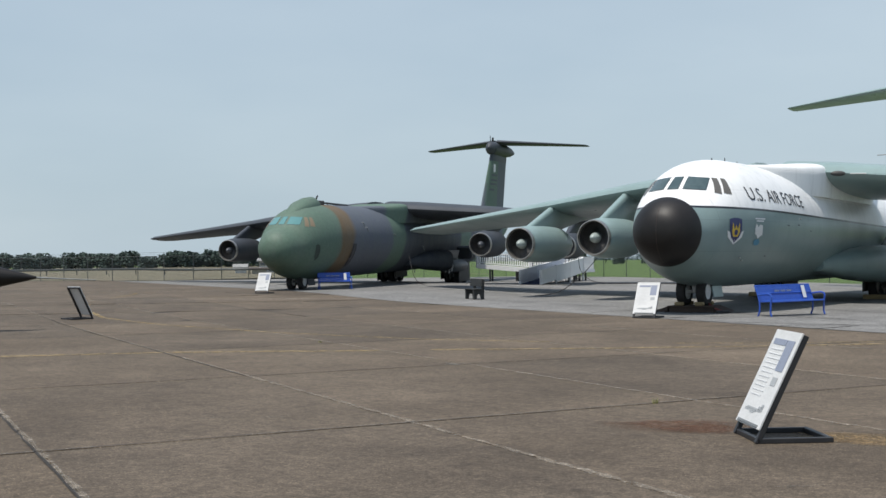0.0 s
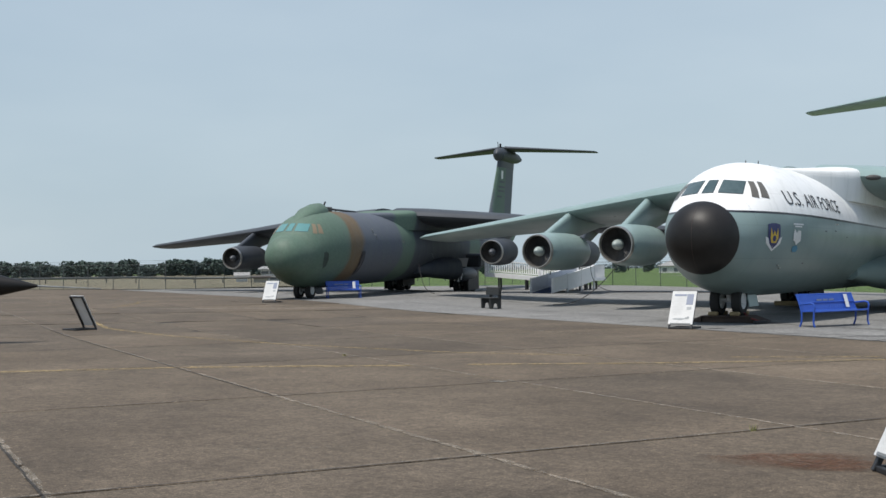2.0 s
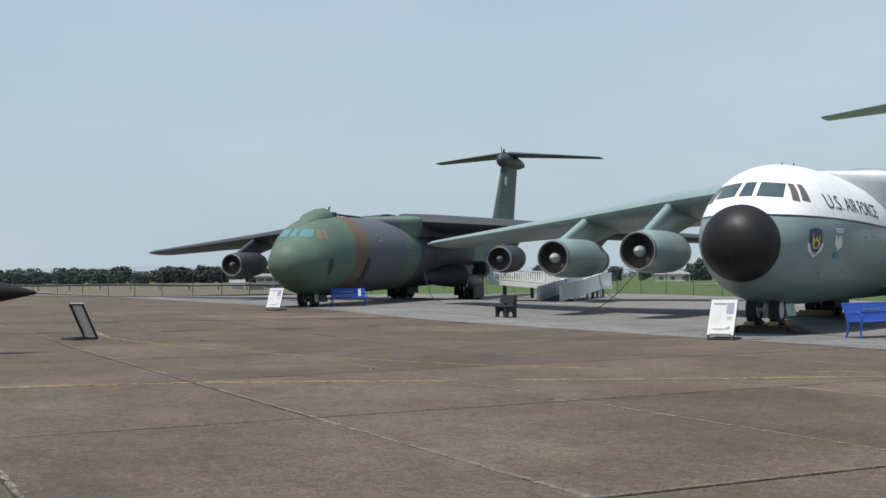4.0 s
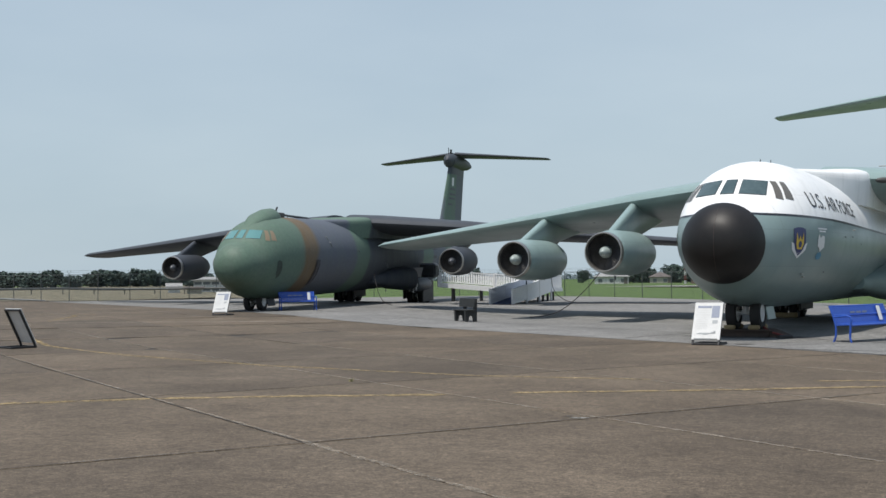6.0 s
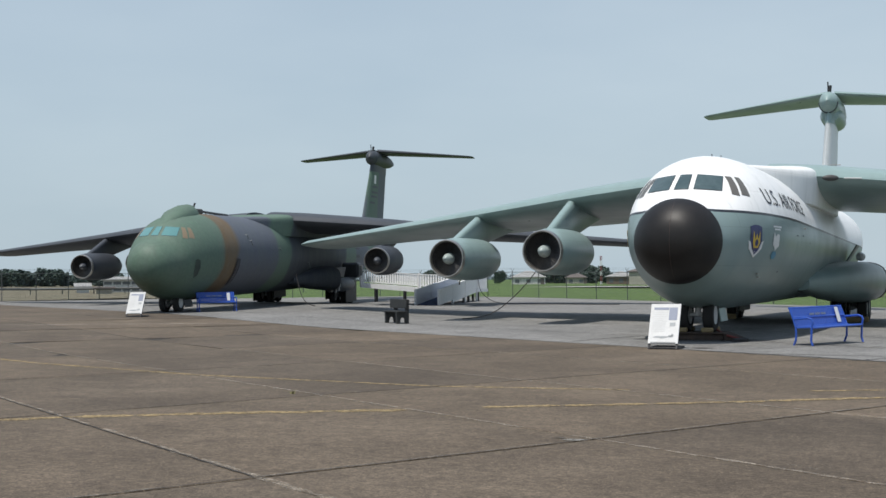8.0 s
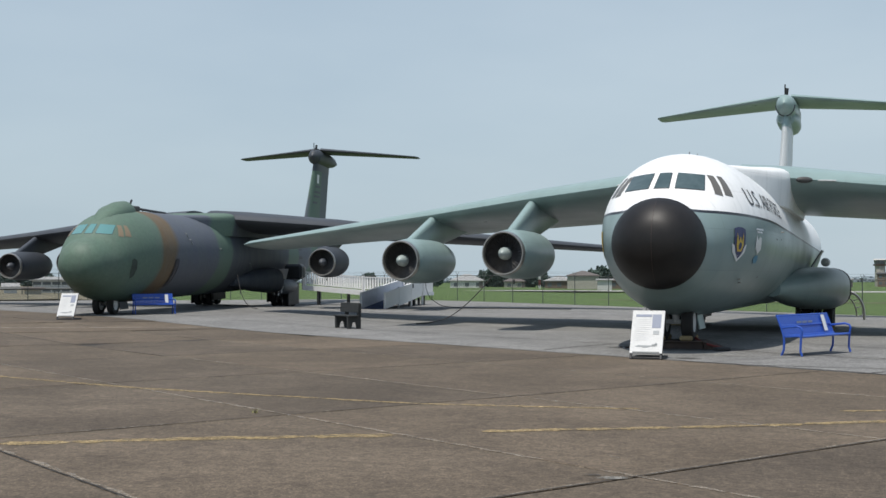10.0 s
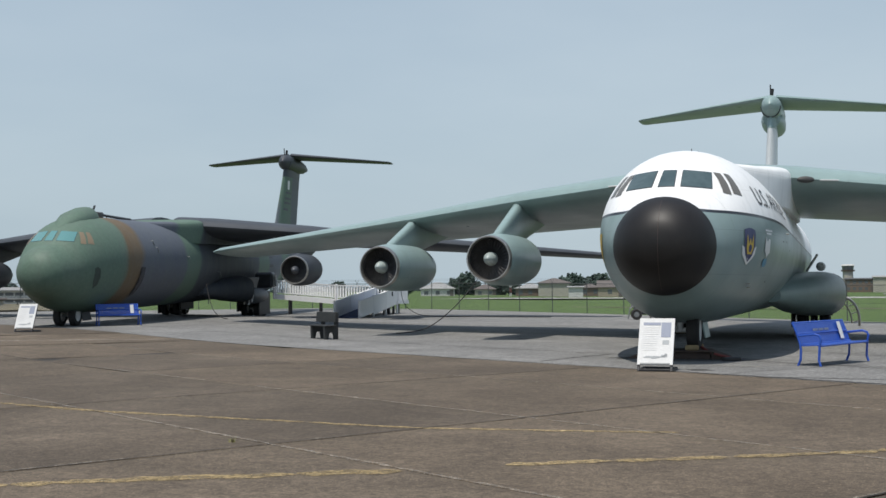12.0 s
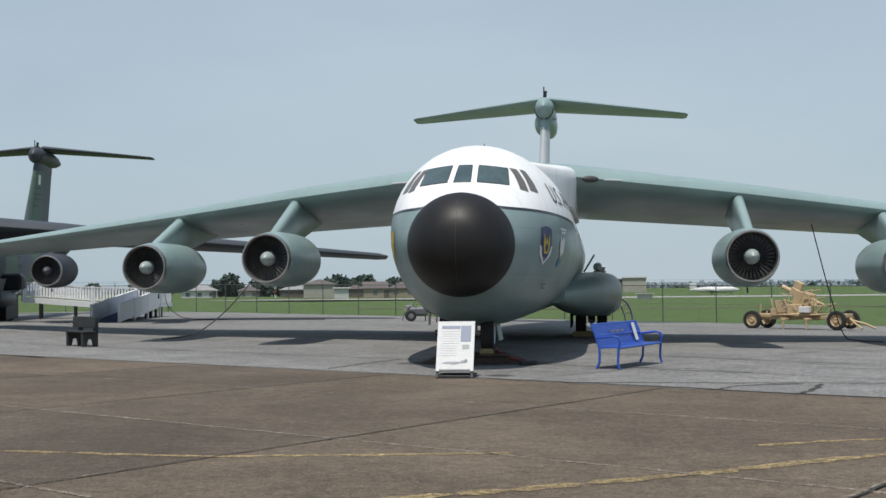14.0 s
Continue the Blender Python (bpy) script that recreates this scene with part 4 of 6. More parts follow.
for k, (y0, y1, z) in enumerate(((3.72, 4.42, 2.90), (3.8, 4.3, 2.83))):
    side_outline(skin_a, plane_a, "stencil_bar", [(y0, z), (y1, z), (y1, z + 0.04), (y0, z + 0.04)], INK_FADE, "faded stencil line")
# badge on the starboard side, seen edge-on
part("starboard_badge", outline_patch(skin_a, [(0, 2.66 + a, 2.5 + b) for a, b in ((-0.3, 0.33), (0.3, 0.33), (0.31, 0.0), (0.0, -0.4), (-0.31, 0.0))], (1, 0, 0), 0.014), SHIELD_GOLD, plane_a, "gold and blue badge")
# small scoops, drains and vents on the flank
for y, z, l in ((5.0, 1.75, 0.14), (6.4, 2.75, 0.22), (7.6, 2.78, 0.2), (9.2, 2.6, 0.16)):
    side_outline(skin_a, plane_a, "skin_vent", [(y, z), (y + l, z - 0.02), (y + l, z + 0.02), (y, z + 0.03)], CAMO_DARK, "small dark skin vent")
for y, z in ((3.3, 1.7), (3.5, 1.62), (7.9, 3.0)):
    hit = skin_a.ray_cast(Vector((6, y, z)), Vector(PORT))
    bm = bmesh.new()
    tube(bm, [hit[0], hit[0] + Vector((0.07, -0.02, 0.0)), hit[0] + Vector((0.08, -0.18, 0.0))], 0.014, 6)
    part("pitot_probe", bm, BARE, plane_a)
# lightning strip down the middle of the radome
bm = bmesh.new()
seam = [skin_a.ray_cast(Vector((0.0, -4, 1.56 + 1.88 * k / 16)), Vector((0, 1, 0)))[0] for k in range(17)]
tube(bm, seam, 0.008, 5)
part("radome_seam", bm, RADOME_SEAM, plane_a, "thin brown seam down the radome")
# landing-light slot and white light strip in the wing's leading edge
for side in (-1, 1):
    # solid ellipsoid; the hollow inlet's shade is put into its dark colour
    bm = bmesh.new()
    bmesh.ops.create_uvsphere(bm, u_segments=16, v_segments=8, radius=1, matrix=Matrix.Translation((side * 2.50, 11.74, 4.76)) @ Matrix.Rotation(side * 0.44, 4, "Z") @ Matrix.Diagonal((0.27, 0.10, 0.10, 1)))
    part("ram_air_inlet", bm, DUCT_SHADE, plane_a, "dark oval ram-air inlet", True)
    bm = bmesh.new()
    box(bm, -0.28, 0.28, -0.05, 0.05, -0.02, 0.02, 0.008)
    bm.transform(Matrix.Translation((side * 3.15, 12.04, 4.75)) @ Matrix.Rotation(side * 0.46, 4, "Z"))
    part("light_strip", bm, WHITE, plane_a, "white strip in the leading edge")
# spine of the black-banded fin
bm = bmesh.new()
rings = []
for z, yl, ch, th in ((5.0, 32.37, 7.25, 0.083), (5.35, 32.61, 7.15, 0.083)):
    rings.append([Vector((h * 1.01, yl + a, z)) for a, h in airfoil(ch, th)])
part("fin_band", loft(bm, rings), INK, plane_a, "dark band round the fin root", True)
for side in (-1, 1):
    for z in (7.2,):
        bm = bmesh.new()
        tube(bm, [(0, 34.2, z), (side * 0.75, 34.3, z)], 0.025, 6)
        part("fin_rod", bm, GREY_STEEL, plane_a)

# camouflaged aircraft: refuelling hump with its dark fitting, open hatch, dents and pipes
bm = bmesh.new()
rings = []
for y, w, h in ((2.5, 0.12, 0.0), (3.1, 0.42, 0.10), (3.9, 0.62, 0.26), (4.8, 0.66, 0.40), (5.4, 0.58, 0.43), (5.75, 0.48, 0.34), (5.95, 0.42, 0.2)):
    base = lerp_table(NOSE, y)[1]
    rings.append([Vector((w * math.cos(math.pi * k / 10), y, base - 0.12 + (h + 0.12) * math.sin(math.pi * k / 10))) for k in range(11)])
loft(bm, rings)
part("refuelling_hump", bm, CAMO, plane_b, "green rounded refuelling fairing", True)
bm = bmesh.new()
box(bm, -0.34, 0.34, 5.8, 6.6, 4.9, 5.16, 0.05)
hump_box = part("receptacle", bm, DUCT_SHADE, plane_b, "dark open receptacle")
bm = bmesh.new()
tube(bm, [(0.15, 5.8, 5.15), (0.18, 5.9, 5.38), (0.1, 6.15, 5.42)], 0.05, 8)
part("receptacle_arm", bm, DARK_STEEL, hump_box)
bm = bmesh.new()
tube(bm, [(0.25, 6.2, 5.05), (0.25, 8.2, 5.0), (0.2, 10.2, 4.97)], 0.06, 8)
part("spine_pipe", bm, DARK_STEEL, plane_b, "long dark pipe on the spine")
# flat patches on closed skin; shade of dent, gap and doorway is in the colour
side_outline(skin_b, plane_b, "boarded_hole", [(2.5, 2.66), (2.66, 2.72), (2.84, 2.64), (2.9, 2.3), (2.8, 1.95), (2.62, 1.84), (2.5, 2.1)], CAMO_DENT, "dark dented patch")
side_outline(skin_b, plane_b, "open_slot", [(6.40, 2.70), (6.84, 2.70), (6.74, 2.1), (6.5, 1.5), (6.12, 1.40), (6.38, 2.0)], INK, "curved gap in the skin as a flat dark patch", 0.045)
side_outline(skin_b, plane_b, "crew_door", [(29.6, 3.3), (30.5, 3.3), (30.5, 1.55), (29.6, 1.55)], INK, "open side doorway as a flat dark patch")
for y, z, l in ((8.4, 3.9, 0.3), (8.6, 3.6, 0.25), (12.9, 3.2, 0.12), (18.2, 2.4, 0.3)):
    hit = skin_b.ray_cast(Vector((6, y, z)), Vector(PORT))
    bm = bmesh.new()
    tube(bm, [hit[0], hit[0] + Vector((0.09, 0.02, 0.0)), hit[0] + Vector((0.09, l, -l))], 0.018, 6)
    part("grab_rail", bm, GREY_STEEL, plane_b)
# exposed machinery behind the gear pod
bm = bmesh.new()
box(bm, 2.2, 3.3, 25.6, 26.6, 1.35, 2.3, 0.12)
mach = part("exposed_bay", bm, CAMO_DARK, plane_b, "dark exposed equipment bay")
for k in range(5):
    bm = bmesh.new()
    box(bm, 3.3, 3.36 + 0.05 * (k % 2), 25.7 + 0.17 * k, 25.82 + 0.17 * k, 1.45 + 0.1 * (k % 3), 2.1, 0.01)
    part("bay_rib", bm, GREY_STEEL, mach)
# fin writing too worn to read
for z, l in ((8.2, 1.5), (7.75, 1.9), (7.4, 1.9), (6.9, 1.3)):
    y0 = 33.6 + (z - 7.3) * 0.7 + 8.3
    side_outline(fin_b, plane_b, "fin_marking", [(y0, z), (y0 + l, z), (y0 + l, z + 0.16), (y0, z + 0.16)], CAMO_DARK, "dark worn marking bar")
side_outline(fin_b, plane_b, "fin_patch", [(43.0, 8.55), (43.55, 8.55), (43.75, 9.25), (43.2, 9.25)], SHIELD_WHITE, "pale worn patch on the fin")


# ---- things on the apron ----
def info_sign(x, y, facing, w=0.63, h=1.06, lean=26, label="", back=False):
    """A sloping board in a black steel frame on a flat base; facing is the compass vector of its front."""
    f = Vector((*facing, 0)).normalized()
    rz = math.degrees(math.atan2(f.x, -f.y))
    e = empty("info_sign", pose(x, y, hgt(x, y), 0, 0, rz), label, "sign", "information boards on the apron")
    a = radians(lean)
    up = Vector((0, math.sin(a), math.cos(a)))
    tilt = Matrix.Rotation(-a, 4, "X")
    bm = bmesh.new()
    for sx in (-1, 1):
        b2 = bmesh.new()
        box(b2, sx * w / 2 - 0.025, sx * w / 2 + 0.025, -0.025, 0.025, 0, h + 0.04, 0.006)
        b2.transform(tilt)
        part("side_rail", b2, DARK_STEEL, e)
    b2 = bmesh.new()
    box(b2, -w / 2 + 0.026, w / 2 - 0.026, -0.02, 0.02, h - 0.005, h + 0.035, 0.006)
    b2.transform(tilt)
    part("top_rail", b2, DARK_STEEL, e)
    for sx in (-1, 1):
        box(bm, sx * w / 2 - 0.025, sx * w / 2 + 0.025, 0.0, 0.72, 0.0, 0.05, 0.006)
    box(bm, -w / 2 + 0.026, w / 2 - 0.026, 0.67, 0.72, 0.0, 0.05, 0.006)
    box(bm, -w / 2 + 0.026, w / 2 - 0.026, 0.0, 0.05, 0.0, 0.05, 0.006)
    part("base_frame", bm, DARK_STEEL, e, "flat black steel base")
    bm = bmesh.new()
    box(bm, -w / 2 - 0.028, w / 2 + 0.028, -0.05, -0.03, 0.12, h + 0.045, 0.004)
    bm.transform(tilt)
    board = part("board", bm, WHITE, e, "white printed board")

    def ink(x0, x1, z0, z1, m, nm="print_block"):
        b3 = bmesh.new()
        box(b3, x0, x1, -0.055, -0.051, z0, z1)
        b3.transform(tilt)
        part(nm, b3, m, board)
    ink(-w * 0.42, w * 0.12, h * 0.90, h * 0.955, INK_BLUE, "heading_bar")
    ink(w * 0.14, w * 0.44, h * 0.66, h * 0.955, INK_BLUE, "photo")
    for k in range(11):
        ink(-w * 0.42, w * (0.10 if k < 6 else 0.05 - 0.02 * (k % 3)), h * (0.85 - 0.045 * k), h * (0.85 - 0.045 * k) + 0.009, INK_FADE, "text_line")
    # side view of an aircraft printed low on the board
    for x0, x1, z0, z1 in ((-0.36, 0.12, 0.25, 0.27), (-0.30, 0.30, 0.262, 0.285), (0.18, 0.36, 0.27, 0.31), (0.28, 0.36, 0.29, 0.335), (-0.12, 0.05, 0.235, 0.255)):
        ink(w * x0, w * x1, h * z0, h * z1, INK_SHIP, "picture_piece")
    ink(w * 0.2, w * 0.4, h * 0.52, h * 0.60, INK_SHIP, "small_photo")
    bm = bmesh.new()
    box(bm, -w / 2 + 0.03, w / 2 - 0.03, -0.06, -0.045, 0.13, 0.16, 0.004)
    bm.transform(tilt)
    part("lower_clip", bm, GREY_STEEL, e)
    return e


info_sign(0.145, -1.0, (0.0, -1.0), label="white information board on a low black stand beside the nose wheels")
info_sign(-24.5, 10.55, (0.25, -0.97), label="white information board before the camouflaged aircraft")
info_sign(9.30, -20.56, (-0.82, -0.58), label="white information board on a black steel base, text faded")
info_sign(-15.75, -7.35, (0.15, 1.0), label="information board in a black frame, seen from its grey back")


def steel_bench(m, label, W=1.8):
    """Slatted blue bench: one bent seat and back sheet with slots, tube arms and legs."""
    e = empty("bench", m, label, "bench", "blue steel benches")
    n = round(W / 0.068)
    for k in range(n):
        x0 = -W / 2 + W * k / n + 0.003
        x1 = -W / 2 + W * (k + 1) / n - 0.003
        bm = bmesh.new()
        prof = [(-0.24, 0.42), (-0.20, 0.45), (0.12, 0.43), (0.18, 0.46), (0.30, 0.86), (0.33, 0.88)]
        rows = [[bm.verts.new((x, y, z + dz)) for x, dz in ((x0, 0), (x1, 0), (x1, -0.02), (x0, -0.02))] for y, z in prof]
        for a, b in zip(rows, rows[1:]):
            for i in range(4):
                bm.faces.new((a[i], a[(i + 1) % 4], b[(i + 1) % 4], b[i]))
        bm.faces.new(rows[0])
        bm.faces.new(rows[-1][::-1])
        part("slat", bm, BLUE, e)
    for y, z, nm in ((-0.24, 0.425, "front_rail"), (0.33, 0.88, "top_rail"), (0.15, 0.435, "rear_rail"), (0.24, 0.66, "back_rail")):
        bm = bmesh.new()
        tube(bm, [(-W / 2, y, z), (W / 2, y, z)], 0.024, 8)
        part(nm, bm, BLUE, e)
    for sx in (-1, 1):
        x = sx * (W / 2 - 0.02)
        bm = bmesh.new()
        tube(bm, [(x, -0.26, 0.0), (x, -0.22, 0.12), (x, -0.23, 0.28), (x, -0.24, 0.42), (x, -0.27, 0.56), (x, -0.24, 0.63), (x, -0.14, 0.66), (x, 0.22, 0.62)], 0.026, 8)
        part("front_leg", bm, BLUE, e, "front leg bent up into an armrest")
        bm = bmesh.new()
        tube(bm, [(x, 0.23, 0.0), (x, 0.17, 0.14), (x, 0.16, 0.3), (x, 0.17, 0.44), (x, 0.24, 0.66), (x, 0.33, 0.88)], 0.026, 8)
        part("rear_leg", bm, BLUE, e)
    bm = bmesh.new()
    box(bm, -0.075, 0.075, -0.008, 0.008, -0.19, 0.19, 0.004)
    bm.transform(Matrix.Translation((W * 0.34, 0.2, 0.68)) @ Matrix.Rotation(-0.29, 4, "X"))
    part("plaque", bm, SHIELD_WHITE, e, "pale dedication plaque")
    for k in range(3):
        bm = bmesh.new()
        box(bm, -0.45 + 0.27 * k, -0.24 + 0.27 * k, 0.17, 0.182, 0.70, 0.75)
        bm.transform(Matrix.Translation((0, 0.06, 0)))
        part("cut_lettering", bm, INK_BLUE, e)
    return e


BA = (3.36, 2.44)
steel_bench(pose(BA[0], BA[1], hgt(*BA), 0, 0, 67.4), "blue perforated steel bench with a plaque, on the asphalt", 2.46)
BB = (-25.55, 17.7)
steel_bench(pose(BB[0], BB[1], hgt(*BB), 0, 0, 50), "blue perforated steel bench under the camouflaged nose")


def plank_bench(m):
    e = empty("plank_bench", m, "dark recycled-plastic bench with a slab back on the asphalt", "bench")
    for sx in (-1, 1):
        bm = bmesh.new()
        outline = [(-0.26, 0), (-0.14, 0), (-0.10, 0.20), (-0.02, 0.25), (0.06, 0.20), (0.10, 0), (0.22, 0), (0.22, 0.42), (0.24, 0.88), (0.13, 0.88), (0.11, 0.45), (-0.27, 0.42)]
        a = [bm.verts.new((sx * 0.52 - 0.06, y, z)) for y, z in outline]
        b = [bm.verts.new((sx * 0.52 + 0.06, y, z)) for y, z in outline]
        for i in range(len(a)):
            bm.faces.new((a[i], a[(i + 1) % len(a)], b[(i + 1) % len(a)], b[i]))
        bm.faces.new(a[::-1])
        bm.faces.new(b)
        bmesh.ops.recalc_face_normals(bm, faces=bm.faces)
        part("end_frame", bm, BENCH_D, e)
    for k in range(3):
        bm = bmesh.new()
        box(bm, -0.70, 0.70, -0.29 + 0.13 * k, -0.17 + 0.13 * k, 0.425, 0.47, 0.01)
        part("seat_plank", bm, BENCH_D, e)
    bm = bmesh.new()
    box(bm, -0.86, 0.66, 0.0, 0.05, 0.0, 0.34, 0.012)
    bm.transform(Matrix.Translation((0, 0.06, 0.56)) @ Matrix.Rotation(-0.06, 4, "X"))
    part("back_board", bm, BENCH_D, e)
    return e


DB = (-12.75, 11.2)
plank_bench(pose(DB[0], DB[1], hgt(*DB), 0, 0, -40))


# towing gear, chocks and plates at the nose wheels
def block(name, label, cat, x, y, rz, dims, material, bev=0.02, z=None, group=""):
    bm = bmesh.new()
    box(bm, -dims[0] / 2, dims[0] / 2, -dims[1] / 2, dims[1] / 2, 0, dims[2], bev)
    o = obj(name, bm, material)
    o.matrix_world = pose(x, y, (hgt(x, y) if z is None else z), 0, 0, rz)
    return tagged(o, label, cat, group)


def gear_stand(x, y, rz):
    """A low welded stand with sloping ends that carries the nose wheels."""
    e = empty("gear_stand", pose(x, y, hgt(x, y), 0, 0, rz), "low rusty brown steel stand carrying the nose wheels", "stand")
    bm = bmesh.new()
    box(bm, -0.72, 0.72, -0.52, 0.52, 0.155, 0.195, 0.008)
    part("top_plate", bm, RUSTY, e)
    for sy in (-0.4, 0.0, 0.4):
        bm = bmesh.new()
        box(bm, -0.70, 0.70, sy - 0.05, sy + 0.05, 0.0, 0.155, 0.01)
        part("bearer", bm, RUSTY, e)
    for sx in (-1, 1):
        bm = bmesh.new()
        a = [bm.verts.new((sx * q[0], -0.5, q[1])) for q in ((0.725, 0.0), (1.15, 0.0), (1.15, 0.02), (0.725, 0.18))]
        b = [bm.verts.new((v.co.x, 0.5, v.co.z)) for v in a]
        for k in range(4):
            bm.faces.new((a[k], a[(k + 1) % 4], b[(k + 1) % 4], b[k]))
        bm.faces.new(a)
        bm.faces.new(b[::-1])
        bmesh.ops.recalc_face_normals(bm, faces=bm.faces)
        part("sloping_end", bm, RUSTY, e)


RUSTY = surface("rusty brown steel", (0.085, 0.055, 0.04), (0.05, 0.036, 0.03), 0.8, scale=5)
gear_stand(0.0, 3.5, 4)
for sx in (-1, 1):
    for dy in (-0.44, 0.44):
        block("wheel_chock", "weathered wooden chock against a nose wheel", "chock", sx * 0.33, 3.5 + dy, 0, (0.30, 0.15, 0.12), WOOD, 0.03, hgt(0, 3.5) + 0.196, "wheel chocks")
for sx in (-1, 1):
    block("timber_baulk", "weathered yellow timber under the main wheels", "timber", sx * 2.45, 19.0, 0, (1.3, 0.26, 0.2), WOOD, 0.02, None, "timber baulks")
tow = empty("tow_bar", pose(0.72, 3.2, hgt(0.72, 3.2), 0, 0, 40), "rusty red tow bar lying on the asphalt by the wheels", "tow bar")
bm = bmesh.new()
tube(bm, [(0, -0.75, 0.07), (0, 0.0, 0.14), (0.0, 0.7, 0.36)], 0.03, 8)
part("bar", bm, RED, tow)
bm = bmesh.new()
box(bm, -0.2, 0.2, -0.9, -0.72, 0.0, 0.09, 0.02)
part("hitch", bm, DARK_STEEL, tow)


def cable(pts, label):
    cu = bpy.data.curves.new("cable", "CURVE")
    cu.dimensions = "3D"
    cu.bevel_depth = 0.019
    cu.bevel_resolution = 2
    sp = cu.splines.new("NURBS")
    sp.points.add(len(pts) - 1)
    for q, p in zip(sp.points, pts):
        q.co = (*p, 1)
    sp.use_endpoint_u = True
    sp.order_u = 3
    tmp = bpy.data.objects.new("cable", cu)
    me = bpy.data.meshes.new_from_object(tmp)
    bpy.data.objects.remove(tmp)
    o = new("grounding_cable", me)
    me.materials.append(CABLE)
    return tagged(o, label, "cable", "grounding cables")


cable([(-8.0, 17.0, 3.9), (-8.6, 16.4, 2.6), (-9.4, 15.8, 1.3), (-10.3, 15.2, 0.35), (-11.0, 14.9, 0.07), (-11.6, 14.6, 0.05)], "black cable hanging from the grey wing to the asphalt")
cable([(-21.5, 39.4, 3.7), (-21.4, 39.4, 1.6), (-21.2, 39.4, 0.75), (-20.7, 39.5, 0.3), (-20.1, 39.6, 0.03), (-17.0, 39.2, 0.0), (-12.0, 38.6, 0.0)], "black cable hanging from the camouflaged wing to the asphalt")
cable([(9.75, 17.5, 3.6), (10.08, 17.6, 2.2), (10.42, 17.7, 0.9), (10.72, 17.7, -0.15), (11.0, 17.5, -0.28), (11.9, 17.2, -0.3)], "black cable hanging from the grey wing to the asphalt")
cable([(-27.3, 27.5, 2.0), (-26.9, 27.2, 0.9), (-26.0, 26.6, 0.25), (-25.3, 26.2, 0.24)], "black cable hanging beneath the camouflaged aircraft")


# ---- access ramp beside the camouflaged aircraft ----
def access_ramp():
    e = empty("access_ramp", pose(0, 0, 0), "white-painted wooden access ramp with railings and blue carpet", "ramp")

    def slab_between(name, a, b, width, thick, material, parent=e):
        a, b = Vector(a), Vector(b)
        d = (b - a).normalized()
        side = Vector((d.y, -d.x, 0)).normalized() * width / 2
        bm = bmesh.new()
        top = [a + side, b + side, b - side, a - side]
        va = [bm.verts.new(q) for q in top]
        vb = [bm.verts.new(q - Vector((0, 0, thick))) for q in top]
        bm.faces.new(va)
        bm.faces.new(vb[::-1])
        for i in range(4):
            bm.faces.new((va[i], vb[i], vb[(i + 1) % 4], va[(i + 1) % 4]))
        bmesh.ops.recalc_face_normals(bm, faces=bm.faces)
        return part(name, bm, material, parent), side, d

    def panel(name, a, b, z0, z1, thick=0.07):
        """An upright board wall between two points; z0 and z1 are heights above the points."""
        a, b = Vector(a), Vector(b)
        d = (b - a).normalized()
        side = Vector((d.y, -d.x, 0)).normalized() * thick / 2
        bm = bmesh.new()
        lo = [a + side, b + side, b - side, a - side]
        v0 = [bm.verts.new(q + Vector((0, 0, z0))) for q in lo]
        v1 = [bm.verts.new(q + Vector((0, 0, z1))) for q in lo]
        bm.faces.new(v0[::-1])
        bm.faces.new(v1)
        for i in range(4):
            bm.faces.new((v0[i], v0[(i + 1) % 4], v1[(i + 1) % 4], v1[i]))
        bmesh.ops.recalc_face_normals(bm, faces=bm.faces)
        return part(name, bm, RAMP_WHITE, e)

    def posts(a, b, n, r, z_of):
        for i in range(n):
            t = (i + 0.5) / n
            x, y = a[0] + (b[0] - a[0]) * t, a[1] + (b[1] - a[1]) * t
            bm = bmesh.new()
            g = hgt(x, y)
            box(bm, x - r, x + r, y - r, y + r, g, z_of(t), 0.01)
            part("support_post", bm, DARK_STEEL, e)
    # lower ramp coming down towards the apron
    n0 = Vector((-23.31, 36.0, hgt(-23.3, 36.0) + 0.03))
    f0 = Vector((-25.63, 47.4, 0.84))
    deck, side, d = slab_between("ramp_deck", n0, f0, 1.36, 0.05, CARPET)
    deck["label"] = "blue carpeted ramp floor"
    for s in (-1, 1):
        a, b = n0 + side * s * 1.06, f0 + side * s * 1.06
        panel("side_panel", a, b, -0.04, 0.88)
        panel("handrail", a + Vector((0, 0, 0.88)), b + Vector((0, 0, 0.88)), 0.0, 0.05, 0.14)
        for t in (0.0, 0.33, 0.66, 1.0):
            q = a.lerp(b, t)
            bm = bmesh.new()
            box(bm, q.x - 0.06, q.x + 0.06, q.y - 0.06, q.y + 0.06, hgt(q.x, q.y), q.z + 0.97, 0.01)
            part("newel_post", bm, RAMP_WHITE, e)
        panel("kick_board", a.lerp(b, 0.35), b, -0.2, -0.045, 0.05)
    for k in range(3):
        posts((-24.3 - 0.3 * k, 43.8 + 1.5 * k), (-24.3 - 0.3 * k, 43.9 + 1.5 * k), 1, 0.07, lambda t: 0.5)
    # landing, level bridge and sloping walkway to the doorway
    slab_between("landing", (-26.9, 48.4, 0.86), (-24.8, 48.4, 0.86), 2.0, 0.22, RAMP_WHITE)
    w0, wm, w1 = Vector((-32.9, 45.3, 1.36)), Vector((-29.1, 46.9, 0.98)), Vector((-26.5, 47.98, 0.90))
